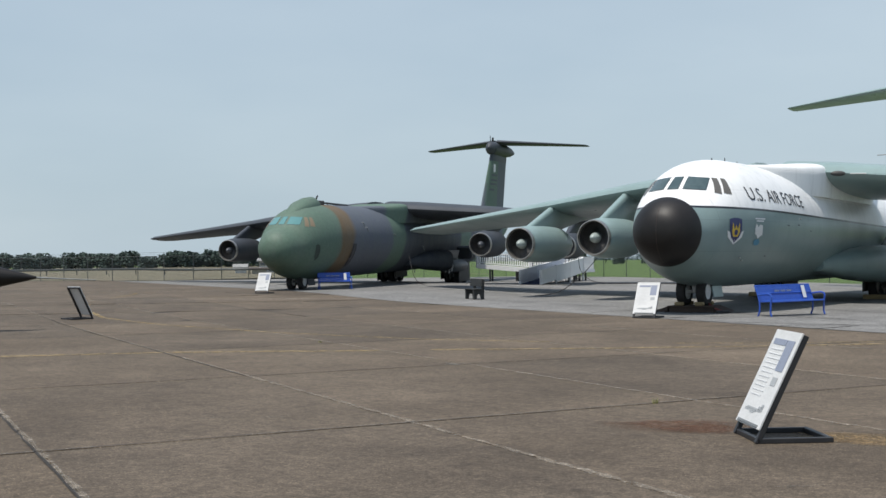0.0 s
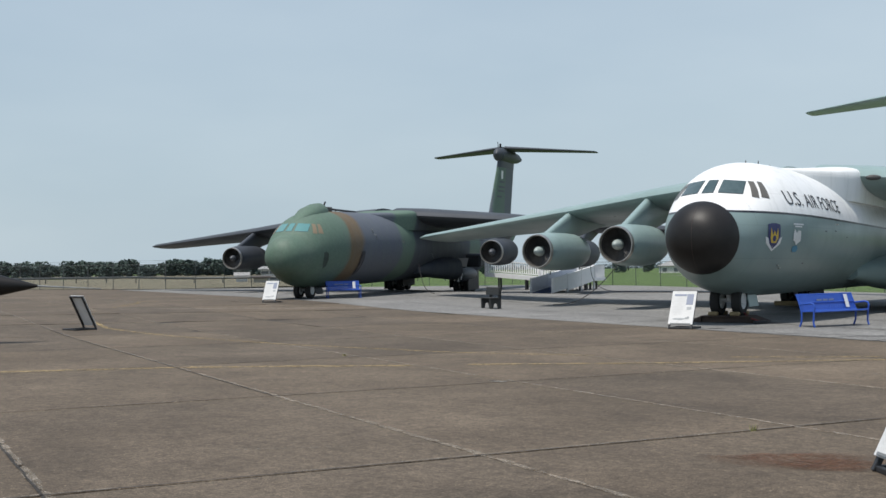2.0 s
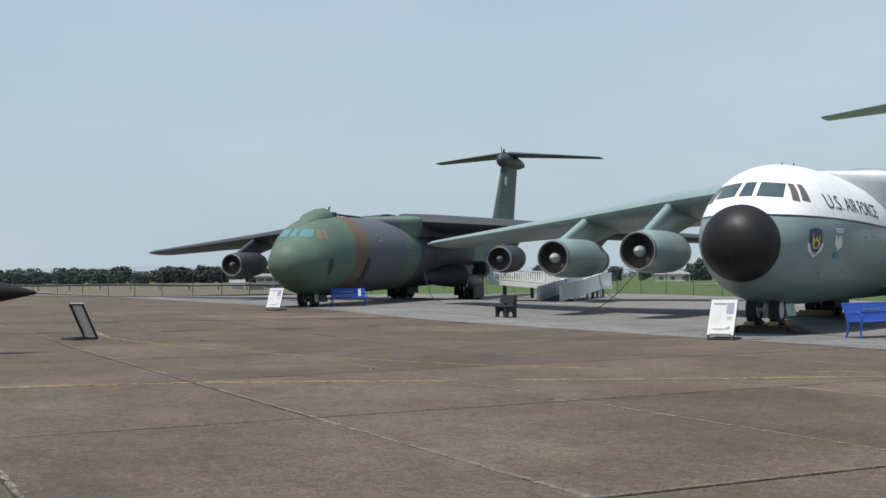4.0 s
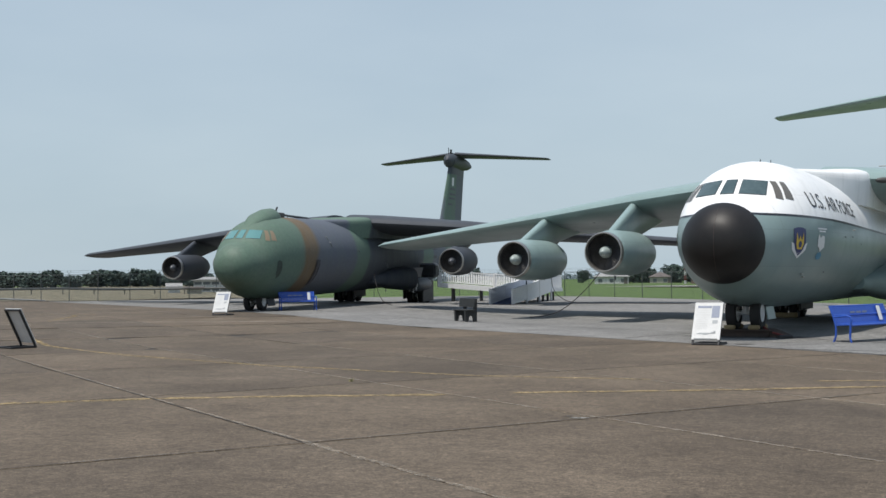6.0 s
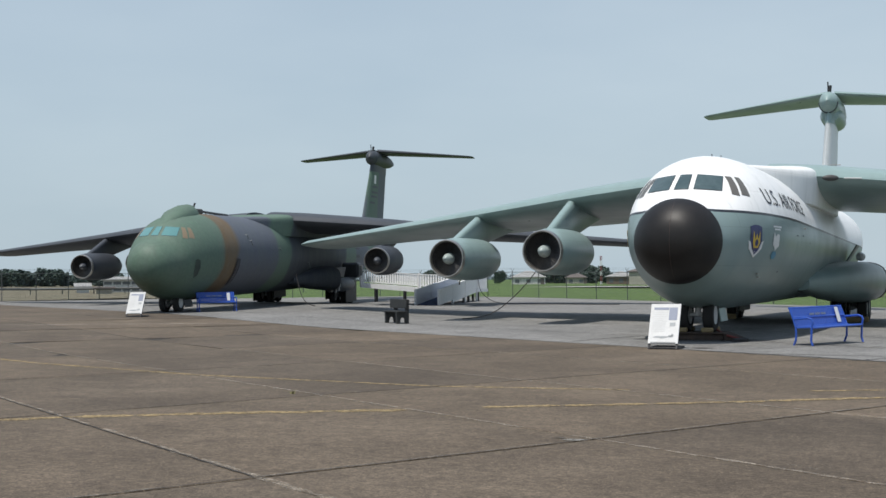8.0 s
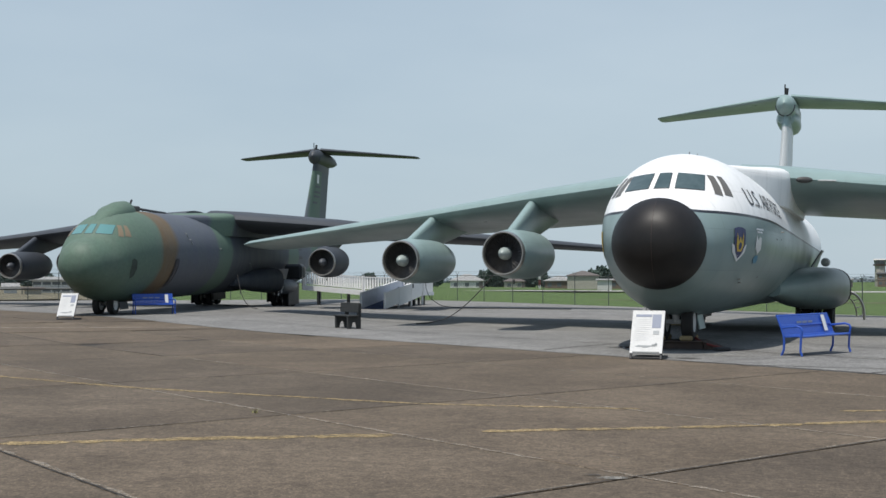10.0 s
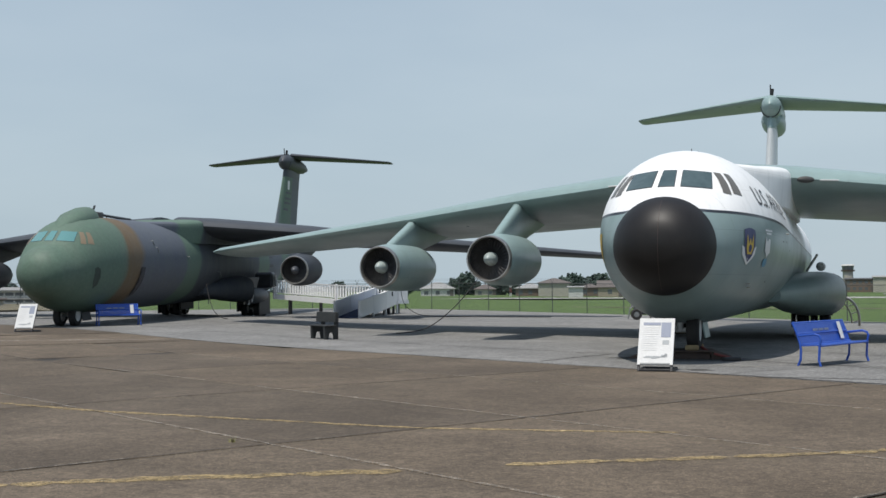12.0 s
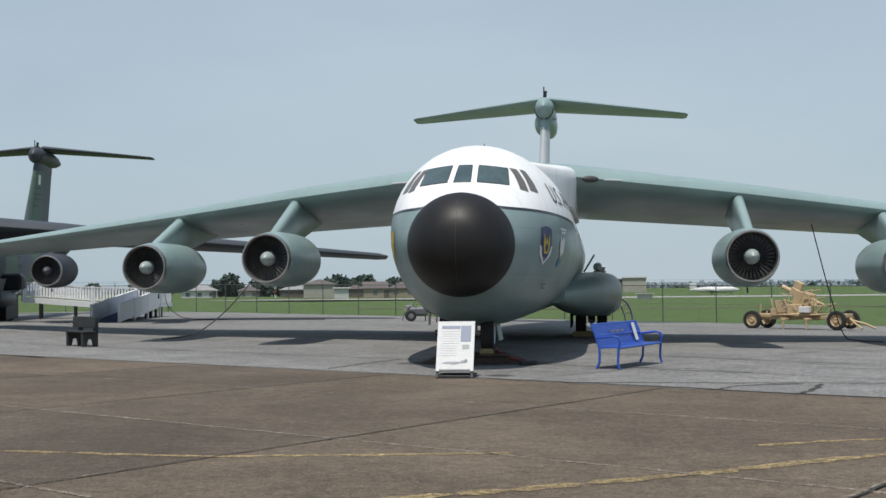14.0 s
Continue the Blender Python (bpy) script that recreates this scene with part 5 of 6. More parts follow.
    for p0, p1, n in ((w0, wm, 24), (wm, w1, 15)):
        slab_between("walkway", p0, p1, 1.4, 0.06, RAMP_WHITE)
        dd = (p1 - p0).normalized()
        sd = Vector((dd.y, -dd.x, 0)).normalized()
        for s in (-1, 1):
            a, b = p0 + sd * s * 0.72, p1 + sd * s * 0.72
            panel("fascia", a, b, -0.32, 0.02, 0.05)
            panel("top_rail", a + Vector((0, 0, 0.9)), b + Vector((0, 0, 0.9)), 0.0, 0.07, 0.10)
            panel("bottom_rail", a + Vector((0, 0, 0.1)), b + Vector((0, 0, 0.1)), 0.0, 0.06, 0.05)
            for i in range(n):
                q = a.lerp(b, (i + 0.5) / n)
                bm = bmesh.new()
                box(bm, q.x - 0.03, q.x + 0.03, q.y - 0.02, q.y + 0.02, q.z + 0.16, q.z + 0.9)
                part("baluster", bm, RAMP_WHITE, e)
            for t in (0.0, 1.0):
                q = a.lerp(b, t)
                bm = bmesh.new()
                box(bm, q.x - 0.06, q.x + 0.06, q.y - 0.06, q.y + 0.06, q.z - 0.3, q.z + 1.02, 0.01)
                part("newel_post", bm, RAMP_WHITE, e)
            posts((a.x, a.y), (b.x, b.y), 2, 0.06, lambda t: a.z + (b.z - a.z) * t - 0.3)
    # railing round the landing
    for a, b in (((-26.9, 49.3, 0.86), (-24.85, 49.3, 0.86)), ((-24.85, 49.3, 0.86), (-24.85, 47.5, 0.86))):
        panel("top_rail", Vector(a) + Vector((0, 0, 0.9)), Vector(b) + Vector((0, 0, 0.9)), 0.0, 0.07, 0.10)
        for i in range(11):
            q = Vector(a).lerp(Vector(b), (i + 0.5) / 11)
            bm = bmesh.new()
            box(bm, q.x - 0.03, q.x + 0.03, q.y - 0.03, q.y + 0.03, q.z, q.z + 0.9)
            part("baluster", bm, RAMP_WHITE, e)
    posts((-26.6, 49.0), (-25.0, 49.0), 2, 0.06, lambda t: 0.64)


access_ramp()


# ---- towed gun carriage in desert tan ----
def gun_carriage(m):
    e = empty("gun_carriage", m, "desert-tan four-wheeled towed gun carriage parked on the apron", "gun carriage")

    def b(name, x0, x1, y0, y1, z0, z1, mm=TAN, rot=None, bev=0.02):
        bm = bmesh.new()
        box(bm, x0, x1, y0, y1, z0, z1, bev)
        if rot:
            c, ax, an = rot
            bm.transform(Matrix.Translation(c) @ Matrix.Rotation(radians(an), 4, ax) @ Matrix.Translation(-Vector(c)))
        return part(name, bm, mm, e)

    def t(name, pts, r, mm=TAN, r2=None):
        bm = bmesh.new()
        tube(bm, pts, r, 10, r2)
        return part(name, bm, mm, e)
    # axles, wheels
    for ax in (-1.9, 2.1):
        t("axle", [(ax, -0.75, 0.46), (ax, 0.75, 0.46)], 0.06)
        for sy in (-1, 1):
            bm = bmesh.new()
            mm = Matrix.Translation((ax, sy * 0.82, 0.44))
            r, w = 0.44, 0.22
            lathe(bm, [(r * 0.6, -w * 0.42), (r * 0.85, -w * 0.5), (r * 0.97, -w * 0.4), (r, 0), (r * 0.97, w * 0.4), (r * 0.85, w * 0.5), (r * 0.6, w * 0.42)], mm, 24)
            wh = part("wheel", bm, RUBBER, e, "", True)
            bm = bmesh.new()
            lathe(bm, [(0.01, -0.1), (0.09, -0.12), (0.11, -0.05), (r * 0.5, -0.03), (r * 0.61, -0.09), (r * 0.61, 0.09), (r * 0.5, 0.03), (0.11, 0.05), (0.09, 0.12), (0.01, 0.1)], mm, 20)
            part("rim", bm, TAN, wh, "", True)
    # frame beams and outriggers
    for sy in (-0.3, 0.3):
        b("frame_beam", -2.0, 2.2, sy - 0.06, sy + 0.06, 0.46, 0.62)
    b("cross_beam", -0.4, -0.2, -1.1, 1.1, 0.42, 0.54)
    b("cross_beam", 0.7, 0.9, -1.1, 1.1, 0.42, 0.54)
    t("drawbar", [(2.2, 0, 0.5), (3.1, 0.1, 0.25), (3.5, 0.15, 0.05)], 0.05)
    t("drawbar", [(2.2, 0.3, 0.55), (2.8, -0.6, 0.35), (3.3, -1.0, 0.08)], 0.045)
    t("screw_jack", [(-0.3, -1.05, 0.5), (-0.3, -1.05, 0.02)], 0.045)
    t("screw_jack", [(0.8, -1.05, 0.5), (0.8, -1.05, 0.02)], 0.045)
    # turntable, seats, shields
    bm = bmesh.new()
    lathe(bm, [(0.75, 0.0), (0.75, 0.10), (0.55, 0.16), (0.5, 0.38), (0.3, 0.42)], Matrix.Translation((0.2, 0, 0.62)) @ Matrix.Rotation(math.pi / 2, 4, "X"), 24, True)
    part("turntable", bm, TAN, e, "", True)
    b("platform", -0.7, 1.2, -0.75, 0.75, 0.66, 0.71)
    b("control_box", 0.35, 0.85, -0.85, -0.55, 0.78, 1.06, WHITE)
    rnd = random.Random(9)
    for k in range(16):
        x, y, z = rnd.uniform(-0.6, 1.1), rnd.uniform(-0.7, 0.3), rnd.uniform(0.72, 1.35)
        w, d, h = rnd.uniform(0.06, 0.22), rnd.uniform(0.06, 0.16), rnd.uniform(0.06, 0.25)
        b("bracket", x - w / 2, x + w / 2, y - d / 2, y + d / 2, z - 0.02, z + h, TAN, ((x, y, z), "Y", rnd.uniform(-40, 40)), 0.012)
    for k in range(8):
        x, y, z = rnd.uniform(-0.7, 1.2), rnd.uniform(-0.7, 0.2), rnd.uniform(0.72, 1.2)
        t("control_rod", [(x, y, z), (x + rnd.uniform(-0.3, 0.3), y + 0.1, z + rnd.uniform(0.1, 0.4)), (x + rnd.uniform(-0.45, 0.45), y + 0.15, z + rnd.uniform(0.2, 0.5))], 0.022)
    for x, z1 in ((-1.75, 1.15), (-1.45, 0.85), (1.75, 0.85), (2.0, 0.78)):
        t("upright", [(x, -0.3, 0.55), (x + 0.05, -0.3, z1)], 0.04)
    for x0, x1 in ((-1.9, -1.2), (1.6, 2.4)):
        b("axle_box", x0, x1, -0.4, 0.4, 0.55, 0.72)
        b("axle_beam", x0 + 0.1, x0 + 0.3, -0.7, 0.7, 0.5, 0.66)
    b("ammunition_rack", -0.3, 0.4, -0.6, -0.25, 0.72, 1.15)
    b("left_cradle", -0.15, 0.65, -0.30, -0.18, 1.0, 1.75, rot=((0.2, -0.2, 1.3), "Y", 18))
    b("right_cradle", -0.15, 0.65, 0.18, 0.30, 1.0, 1.75, rot=((0.2, 0.2, 1.3), "Y", 18))
    b("breech", -0.35, 0.55, -0.16, 0.16, 1.42, 1.78, rot=((0.1, 0, 1.6), "Y", 26))
    b("loader_tray", -0.25, 0.15, -0.13, 0.13, 1.75, 2.2, rot=((0, 0, 1.8), "Y", 26))
    t("recoil_sleeve", [(-0.3, 0.0, 1.76), (-0.75, 0, 1.98)], 0.11)
    t("barrel_stub", [(0.5, 0, 1.45), (1.2, 0, 1.12)], 0.06)
    for sy in (-0.45, 0.45):
        b("gunner_seat", 0.75, 1.1, sy - 0.17, sy + 0.17, 1.02, 1.08)
        t("seat_post", [(0.9, sy, 0.7), (0.9, sy, 1.03)], 0.03)
        t("hand_wheel", [(0.55 + 0.16 * math.cos(a * math.pi / 6), sy, 1.3 + 0.16 * math.sin(a * math.pi / 6)) for a in range(13)], 0.018)
        t("sight_arm", [(0.2, sy, 1.2), (0.5, sy, 1.75), (0.9, sy, 1.82)], 0.025)
    t("foot_rail", [(1.0, -0.7, 0.72), (1.5, -0.7, 1.15), (1.5, 0.7, 1.15), (1.0, 0.7, 0.72)], 0.025)
    t("travel_lock", [(-1.2, 0, 0.6), (-1.3, 0, 1.45)], 0.05)
    b("tool_box", -1.15, -0.75, -0.5, 0.5, 0.62, 0.95)
    b("front_shield", -0.82, -0.76, -0.6, 0.6, 0.75, 1.35, rot=((-0.8, 0, 1.0), "Y", -12))
    t("steering_rod", [(-1.9, -0.5, 0.5), (-1.4, -0.2, 0.62), (-1.2, 0.2, 0.62)], 0.035)
    return e


GX, GY = 11.9, 33.2
gun_carriage(pose(GX, GY, hgt(GX, GY) + 0.0, 0, 0, -32))


# ---- dark jet nose at the edge of the apron ----
jet = empty("jet_fighter", pose(-12.35, -11.85, 0, 0, 0, -44), "black pointed jet nose with a long pitot probe", "aircraft")
bm = bmesh.new()
rings = []
for y, r, z in ((0.0, 0.03, 1.40), (0.3, 0.11, 1.41), (0.9, 0.26, 1.43), (1.8, 0.43, 1.46), (3.0, 0.58, 1.5), (4.5, 0.68, 1.55), (7.5, 0.75, 1.6)):
    rings.append([Vector((r * math.cos(2 * math.pi * k / 28), -y, z + r * math.sin(2 * math.pi * k / 28))) for k in range(28)])
loft(bm, rings)
part("nose_body", bm, RADOME, jet, "", True)
bm = bmesh.new()
tube(bm, [(0, -0.05, 1.40), (0, 0.6, 1.36), (0, 1.5, 1.31)], 0.026, 8, 0.012)
part("pitot_probe", bm, GREY_STEEL, jet)
bm = bmesh.new()
tube(bm, [(0, -5.2, 0.3), (0, -5.2, 1.2)], 0.07, 8)
part("nose_strut", bm, GREY_STEEL, jet)
wheel("nose_wheel", jet, 0, -5.2, 0.3, 0.3, 0.16)


# ---- perimeter fence ----
def ground_cart(m):
    """Small two-wheeled ground power cart with a rounded grey body."""
    e = empty("ground_cart", m, "small grey wheeled power cart on the asphalt behind the aircraft", "cart")
    bm = bmesh.new()
    box(bm, -0.35, 0.75, -0.4, 0.4, 0.28, 0.78, 0.12)
    part("body", bm, CAMO_PANEL, e)
    for sy in (-1, 1):
        mm = Matrix.Translation((-0.2, sy * 0.5, 0.3))
        bm = bmesh.new()
        lathe(bm, [(0.16, -0.07), (0.26, -0.08), (0.3, -0.03), (0.3, 0.03), (0.26, 0.08), (0.16, 0.07)], mm, 20)
        wh = part("wheel", bm, RUBBER, e, "", True)
        bm = bmesh.new()
        lathe(bm, [(0.01, -0.06), (0.05, -0.07), (0.16, -0.04), (0.16, 0.04), (0.05, 0.07), (0.01, 0.06)], mm, 16)
        part("rim", bm, GREY_STEEL, wh, "", True)
        bm = bmesh.new()
        tube(bm, [(-0.65, sy * 0.35, 0.05), (-0.55, sy * 0.35, 0.6), (-0.1, sy * 0.3, 0.98), (0.1, sy * 0.3, 0.76)], 0.03, 8)
        part("guard_rail", bm, GREY_STEEL, e)
    bm = bmesh.new()
    tube(bm, [(0.6, 0, 0.35), (0.62, 0, 0.0)], 0.03, 8)
    part("prop_stand", bm, DARK_STEEL, e)
    bm = bmesh.new()
    box(bm, -0.5, -0.1, -0.25, 0.25, 0.7, 0.86, 0.03)
    part("control_panel", bm, GREY_STEEL, e)


ground_cart(pose(-7.35, 40.2, hgt(-7.35, 40.2), 0, 0, 12))


def fence():
    e = empty("fence", pose(0, 0, 0), "tall chain-link airfield fence with outrigger arms and wire", "fence", kind="structure")
    pts = []
    for (ax, ay), (bx, by) in zip(FENCE, FENCE[1:]):
        L = math.hypot(bx - ax, by - ay)
        n = max(1, round(L / 3.2))
        for i in range(n):
            pts.append((ax + (bx - ax) * i / n, ay + (by - ay) * i / n))
    pts.append(FENCE[-1])
    bm = bmesh.new()
    tube(bm, [(0, 0, -0.1), (0, 0, 2.25)], 0.032, 8)
    me = bpy.data.meshes.new("post")
    bm.to_mesh(me)
    bm.free()
    me.materials.append(FENCE_STEEL)
    bm = bmesh.new()
    tube(bm, [(0, 0, 2.2), (0, -0.2, 2.52)], 0.014, 6)
    tube(bm, [(0, 0, 2.2), (0, 0.2, 2.52)], 0.014, 6)
    arm = bpy.data.meshes.new("outrigger")
    bm.to_mesh(arm)
    bm.free()
    arm.materials.append(FENCE_STEEL)
    bars = bmesh.new()
    mesh = bmesh.new()
    for i, (x, y) in enumerate(pts):
        z = hgt(x, y) - 0.05
        nx, ny = pts[min(i + 1, len(pts) - 1)]
        px, py = pts[max(i - 1, 0)]
        rz = math.degrees(math.atan2(ny - py, nx - px))
        o = new("post", me)
        o.parent = e
        o.matrix_world = pose(x, y, z, 0, 0, rz)
        a = new("outrigger", arm)
        a.parent = e
        a.matrix_world = pose(x, y, z, 0, 0, rz)
        if i + 1 < len(pts):
            z2 = hgt(nx, ny) - 0.05
            tube(bars, [(x, y, z + 2.18), (nx, ny, z2 + 2.18)], 0.022, 6)
            d = Vector((nx - x, ny - y)).normalized()
            n2 = Vector((-d.y, d.x))
            for off, h in ((0.2, 2.51), (-0.2, 2.51), (0.12, 2.38), (-0.12, 2.38), (0.0, 0.08), (0.0, 1.1)):
                tube(bars, [(x + n2.x * off, y + n2.y * off, z + h), (nx + n2.x * off, ny + n2.y * off, z2 + h)], 0.006, 4)
            L = math.hypot(nx - x, ny - y)
            m = int(L / 0.11)
            H = 2.1
            for k in range(-int(H / 0.11), m):
                for s in (1, -1):
                    t0, t1 = k * 0.11, k * 0.11 + H
                    c0, c1 = max(0, t0), min(L, t1)
                    if c1 <= c0:
                        continue
                    h0, h1 = (c0 - t0), (c1 - t0)
                    if s < 0:
                        h0, h1 = H - h0, H - h1
                    q0 = Vector((x + d.x * c0, y + d.y * c0, z + 0.06 + h0))
                    q1 = Vector((x + d.x * c1, y + d.y * c1, z + 0.06 + h1))
                    w = Vector((d.x, d.y, -s)).normalized() * 0.0028
                    vs = [mesh.verts.new(q) for q in (q0 - w, q0 + w, q1 + w, q1 - w)]
                    mesh.faces.new(vs)
    part("rail_and_wire", bars, FENCE_STEEL, e)
    w = part("wire_mesh", mesh, FENCE_STEEL, e, "diamond wire mesh")
    w["kind"] = "stuff"


fence()


# ---- beyond the fence ----
HUB = Vector((2.8, -21.3))


def away(az, dist):
    a = radians(az)
    return HUB.x + dist * math.sin(a), HUB.y + dist * math.cos(a)


def band(name, rows, material, label, category="ground", zoff=-0.07):
    """A ground sheet between two distances over a range of bearings."""
    bm = bmesh.new()
    g = []
    for az, d0, d1 in rows:
        g.append([bm.verts.new((*away(az, d), 0)) for d in [d0 + (d1 - d0) * (k / 12) ** 1.6 for k in range(13)]])
    for r in g:
        for v in r:
            v.co.z = hgt(v.co.x, v.co.y) + zoff
    for a, b in zip(g, g[1:]):
        for i in range(12):
            bm.faces.new((a[i], b[i], b[i + 1], a[i + 1]))
    bmesh.ops.recalc_face_normals(bm, faces=bm.faces)
    for f in bm.faces:
        if f.normal.z < 0:
            f.normal_flip()
    return tagged(obj(name, bm, material), label, category, kind="structure")


def fence_reach(az):
    """Distance from the hub to the fence along a bearing."""
    d = Vector((math.sin(radians(az)), math.cos(radians(az))))
    best = 400.0
    for (ax, ay), (bx, by) in zip(FENCE, FENCE[1:]):
        e = Vector((bx - ax, by - ay))
        den = d.x * e.y - d.y * e.x
        if abs(den) > 1e-6:
            k = ((ax - HUB.x) * e.y - (ay - HUB.y) * e.x) / den
            q = ((ax - HUB.x) * d.y - (ay - HUB.y) * d.x) / den
            if 0 <= q <= 1 and k > 0:
                best = min(best, k)
    return best


band("ground_dry", [(az, fence_reach(az) + 0.4, 520) for az in spaced(-70, -37, 44)], DRY, "dry straw-coloured grass beyond the fence", "ground", 0.03)
band("taxiway", [(-38, 236, 262), (-20, 236, 262), (0, 236, 262), (20, 236, 262), (40, 236, 262)], PATH_M, "pale concrete taxiway across the grass", "road", -0.05)
band("taxiway_edge", [(-30, 128, 131.5), (0, 128, 131.5), (14, 128, 131.5), (40, 128, 131.5)], DRY, "narrow pale path across the grass", "road", -0.05)

FAR_WALL = [surface("tan far wall", (0.38, 0.33, 0.25), rough=0.8), surface("beige far wall", (0.44, 0.42, 0.36), rough=0.8),
            surface("brown brick far wall", (0.20, 0.15, 0.12), rough=0.85), surface("white far wall", (0.66, 0.66, 0.64), rough=0.7)]
FAR_ROOF = [surface("grey brown roof", (0.15, 0.13, 0.12), rough=0.85), surface("dark roof", (0.09, 0.09, 0.095), rough=0.85), surface("pale roof", (0.36, 0.36, 0.35), rough=0.7)]
# pane grey lifted to hold the distance haze
FAR_PANE = plain("hazy far glass", (0.13, 0.14, 0.15), 0.25)


def far_building(az, dist, w, d, h, roof_h, wall, roof, label, n_win=4, storeys=1, hip=True, door=True):
    x, y = away(az, dist)
    if -21 < az < -4:
        h, roof_h = h * 0.85, roof_h * 0.85
    e = empty("building", pose(x, y, hgt(x, y) - 0.1, 0, 0, -az), label, "building", "far airfield buildings")
    bm = bmesh.new()
    box(bm, -w / 2, w / 2, 0, d, 0, h)
    wl = part("wall", bm, wall, e)
    bm = bmesh.new()
    o = 0.4
    b = [bm.verts.new(q) for q in ((-w / 2 - o, -o, h), (w / 2 + o, -o, h), (w / 2 + o, d + o, h), (-w / 2 - o, d + o, h))]
    c = [bm.verts.new((q.co.x, q.co.y, h + 0.18)) for q in b]
    k = min(w, d) * 0.5 if hip else 0.0
    r = [bm.verts.new((-w / 2 - o + k, d / 2, h + 0.18 + roof_h)), bm.verts.new((w / 2 + o - k, d / 2, h + 0.18 + roof_h))]
    for i in range(4):
        bm.faces.new((b[i], b[(i + 1) % 4], c[(i + 1) % 4], c[i]))
    bm.faces.new(b[::-1])
    bm.faces.new((c[0], c[1], r[1], r[0]))
    bm.faces.new((c[2], c[3], r[0], r[1]))
    bm.faces.new((c[1], c[2], r[1]))
    bm.faces.new((c[3], c[0], r[0]))
    bmesh.ops.recalc_face_normals(bm, faces=bm.faces)
    part("roof", bm, roof, e)
    for s in range(storeys):
        for i in range(n_win):
            cx = -w / 2 + w * (i + 0.5) / n_win
            z0 = h * (s + 0.35) / storeys
            bm = bmesh.new()
            box(bm, cx - 0.55, cx + 0.55, -0.05, 0.02, z0, z0 + min(1.3, h / storeys * 0.45))
            part("window", bm, FAR_PANE, e)
    if door:
        bm = bmesh.new()
        box(bm, w * 0.36, w * 0.36 + 1.0, -0.06, 0.02, 0.0, 2.1)
        part("door", bm, FAR_ROOF[0], e)
    return e


far_building(-20.0, 300, 9.0, 8, 2.6, 2.0, FAR_WALL[3], FAR_ROOF[2], "low pale house with a shallow roof, far off", 3)
far_building(-17.6, 330, 6.0, 8, 2.6, 1.6, FAR_WALL[1], FAR_ROOF[0], "low beige house far across the grass", 2)
far_building(-15.3, 310, 8.0, 8, 2.8, 1.6, FAR_WALL[2], FAR_ROOF[2], "low brown building far across the grass", 3)
far_building(-14.1, 300, 8.3, 10, 4.4, 1.5, FAR_WALL[1], FAR_ROOF[0], "tall tan building with a hipped roof", 0, 1, True, False)
far_building(-13.0, 285, 3.6, 3, 3.0, 0.3, FAR_WALL[3], FAR_ROOF[2], "small white shed on the far grass", 0, 1, False, False)
far_building(-12.3, 320, 6.0, 8, 2.8, 1.2, FAR_WALL[2], FAR_ROOF[0], "brown low house far off", 2)
far_building(-11.3, 300, 6.2, 9, 2.9, 2.1, FAR_WALL[0], FAR_ROOF[0], "tan gabled house far off", 1, 1, False)
far_building(-9.9, 310, 8.0, 9, 2.9, 2.0, FAR_WALL[0], FAR_ROOF[0], "tan house with a brown roof far off", 2)
far_building(-7.5, 320, 9.0, 9, 2.9, 1.6, FAR_WALL[1], FAR_ROOF[0], "beige house far off", 3)
far_building(-5.0, 330, 9.0, 9, 2.9, 1.6, FAR_WALL[2], FAR_ROOF[2], "brown house far off", 3)
far_building(0.55, 430, 10.0, 12, 4.6, 0.4, FAR_WALL[2], FAR_ROOF[1], "dark brick office block far off", 5, 2, False)
far_building(1.7, 420, 8.5, 12, 5.2, 0.5, FAR_WALL[1], FAR_ROOF[2], "pale flat-roofed hangar far off", 0, 1, False, False)
far_building(-1.7, 420, 7.0, 10, 2.4, 0.4, FAR_WALL[3], FAR_ROOF[2], "low white building by the tower", 3, 1, False)
far_building(2.2, 210, 2.8, 1.5, 0.9, 0.05, FAR_WALL[3], FAR_ROOF[2], "white equipment box on the grass", 0, 1, False, False)
far_building(-40.4, 170, 6.6, 8, 1.9, 0.4, FAR_WALL[3], FAR_ROOF[2], "white two-storey building beyond the fence", 5, 2, False)
far_building(-42.5, 165, 1.7, 2, 0.9, 0.5, FAR_WALL[3], FAR_ROOF[2], "small white shed beyond the fence", 0, 1, False, False)
far_building(-41.5, 150, 2.0, 1.5, 0.8, 0.1, FAR_WALL[1], FAR_ROOF[0], "grey utility cabinet beyond the fence", 0, 1, False, False)
far_building(-39.0, 175, 12.0, 8, 1.6, 0.3, FAR_WALL[3], FAR_ROOF[2], "long low white building beyond the fence", 6, 1, False)
far_building(-35.5, 185, 9.0, 8, 2.6, 0.6, FAR_WALL[1], FAR_ROOF[2], "low pale building beyond the fence", 4, 1, False)

# control tower
x, y = away(0.0, 440)
tower = empty("control_tower", pose(x, y, hgt(x, y) - 0.1), "pale airfield control tower with a glazed cab", "tower")
for nm, z0, z1, r0, r1, mm in (("shaft", 0, 7.6, 1.9, 1.8, FAR_WALL[1]), ("gallery", 7.6, 8.2, 2.3, 2.5, FAR_WALL[2]), ("cab", 8.2, 9.7, 1.9, 2.2, FAR_PANE), ("cab_roof", 9.7, 10.2, 2.5, 2.2, FAR_WALL[3])):
    bm = bmesh.new()
    bmesh.ops.create_cone(bm, cap_ends=True, segments=8, radius1=r0, radius2=r1, depth=z1 - z0, matrix=Matrix.Translation((0, 0, (z0 + z1) / 2)))
    part(nm, bm, mm, tower)
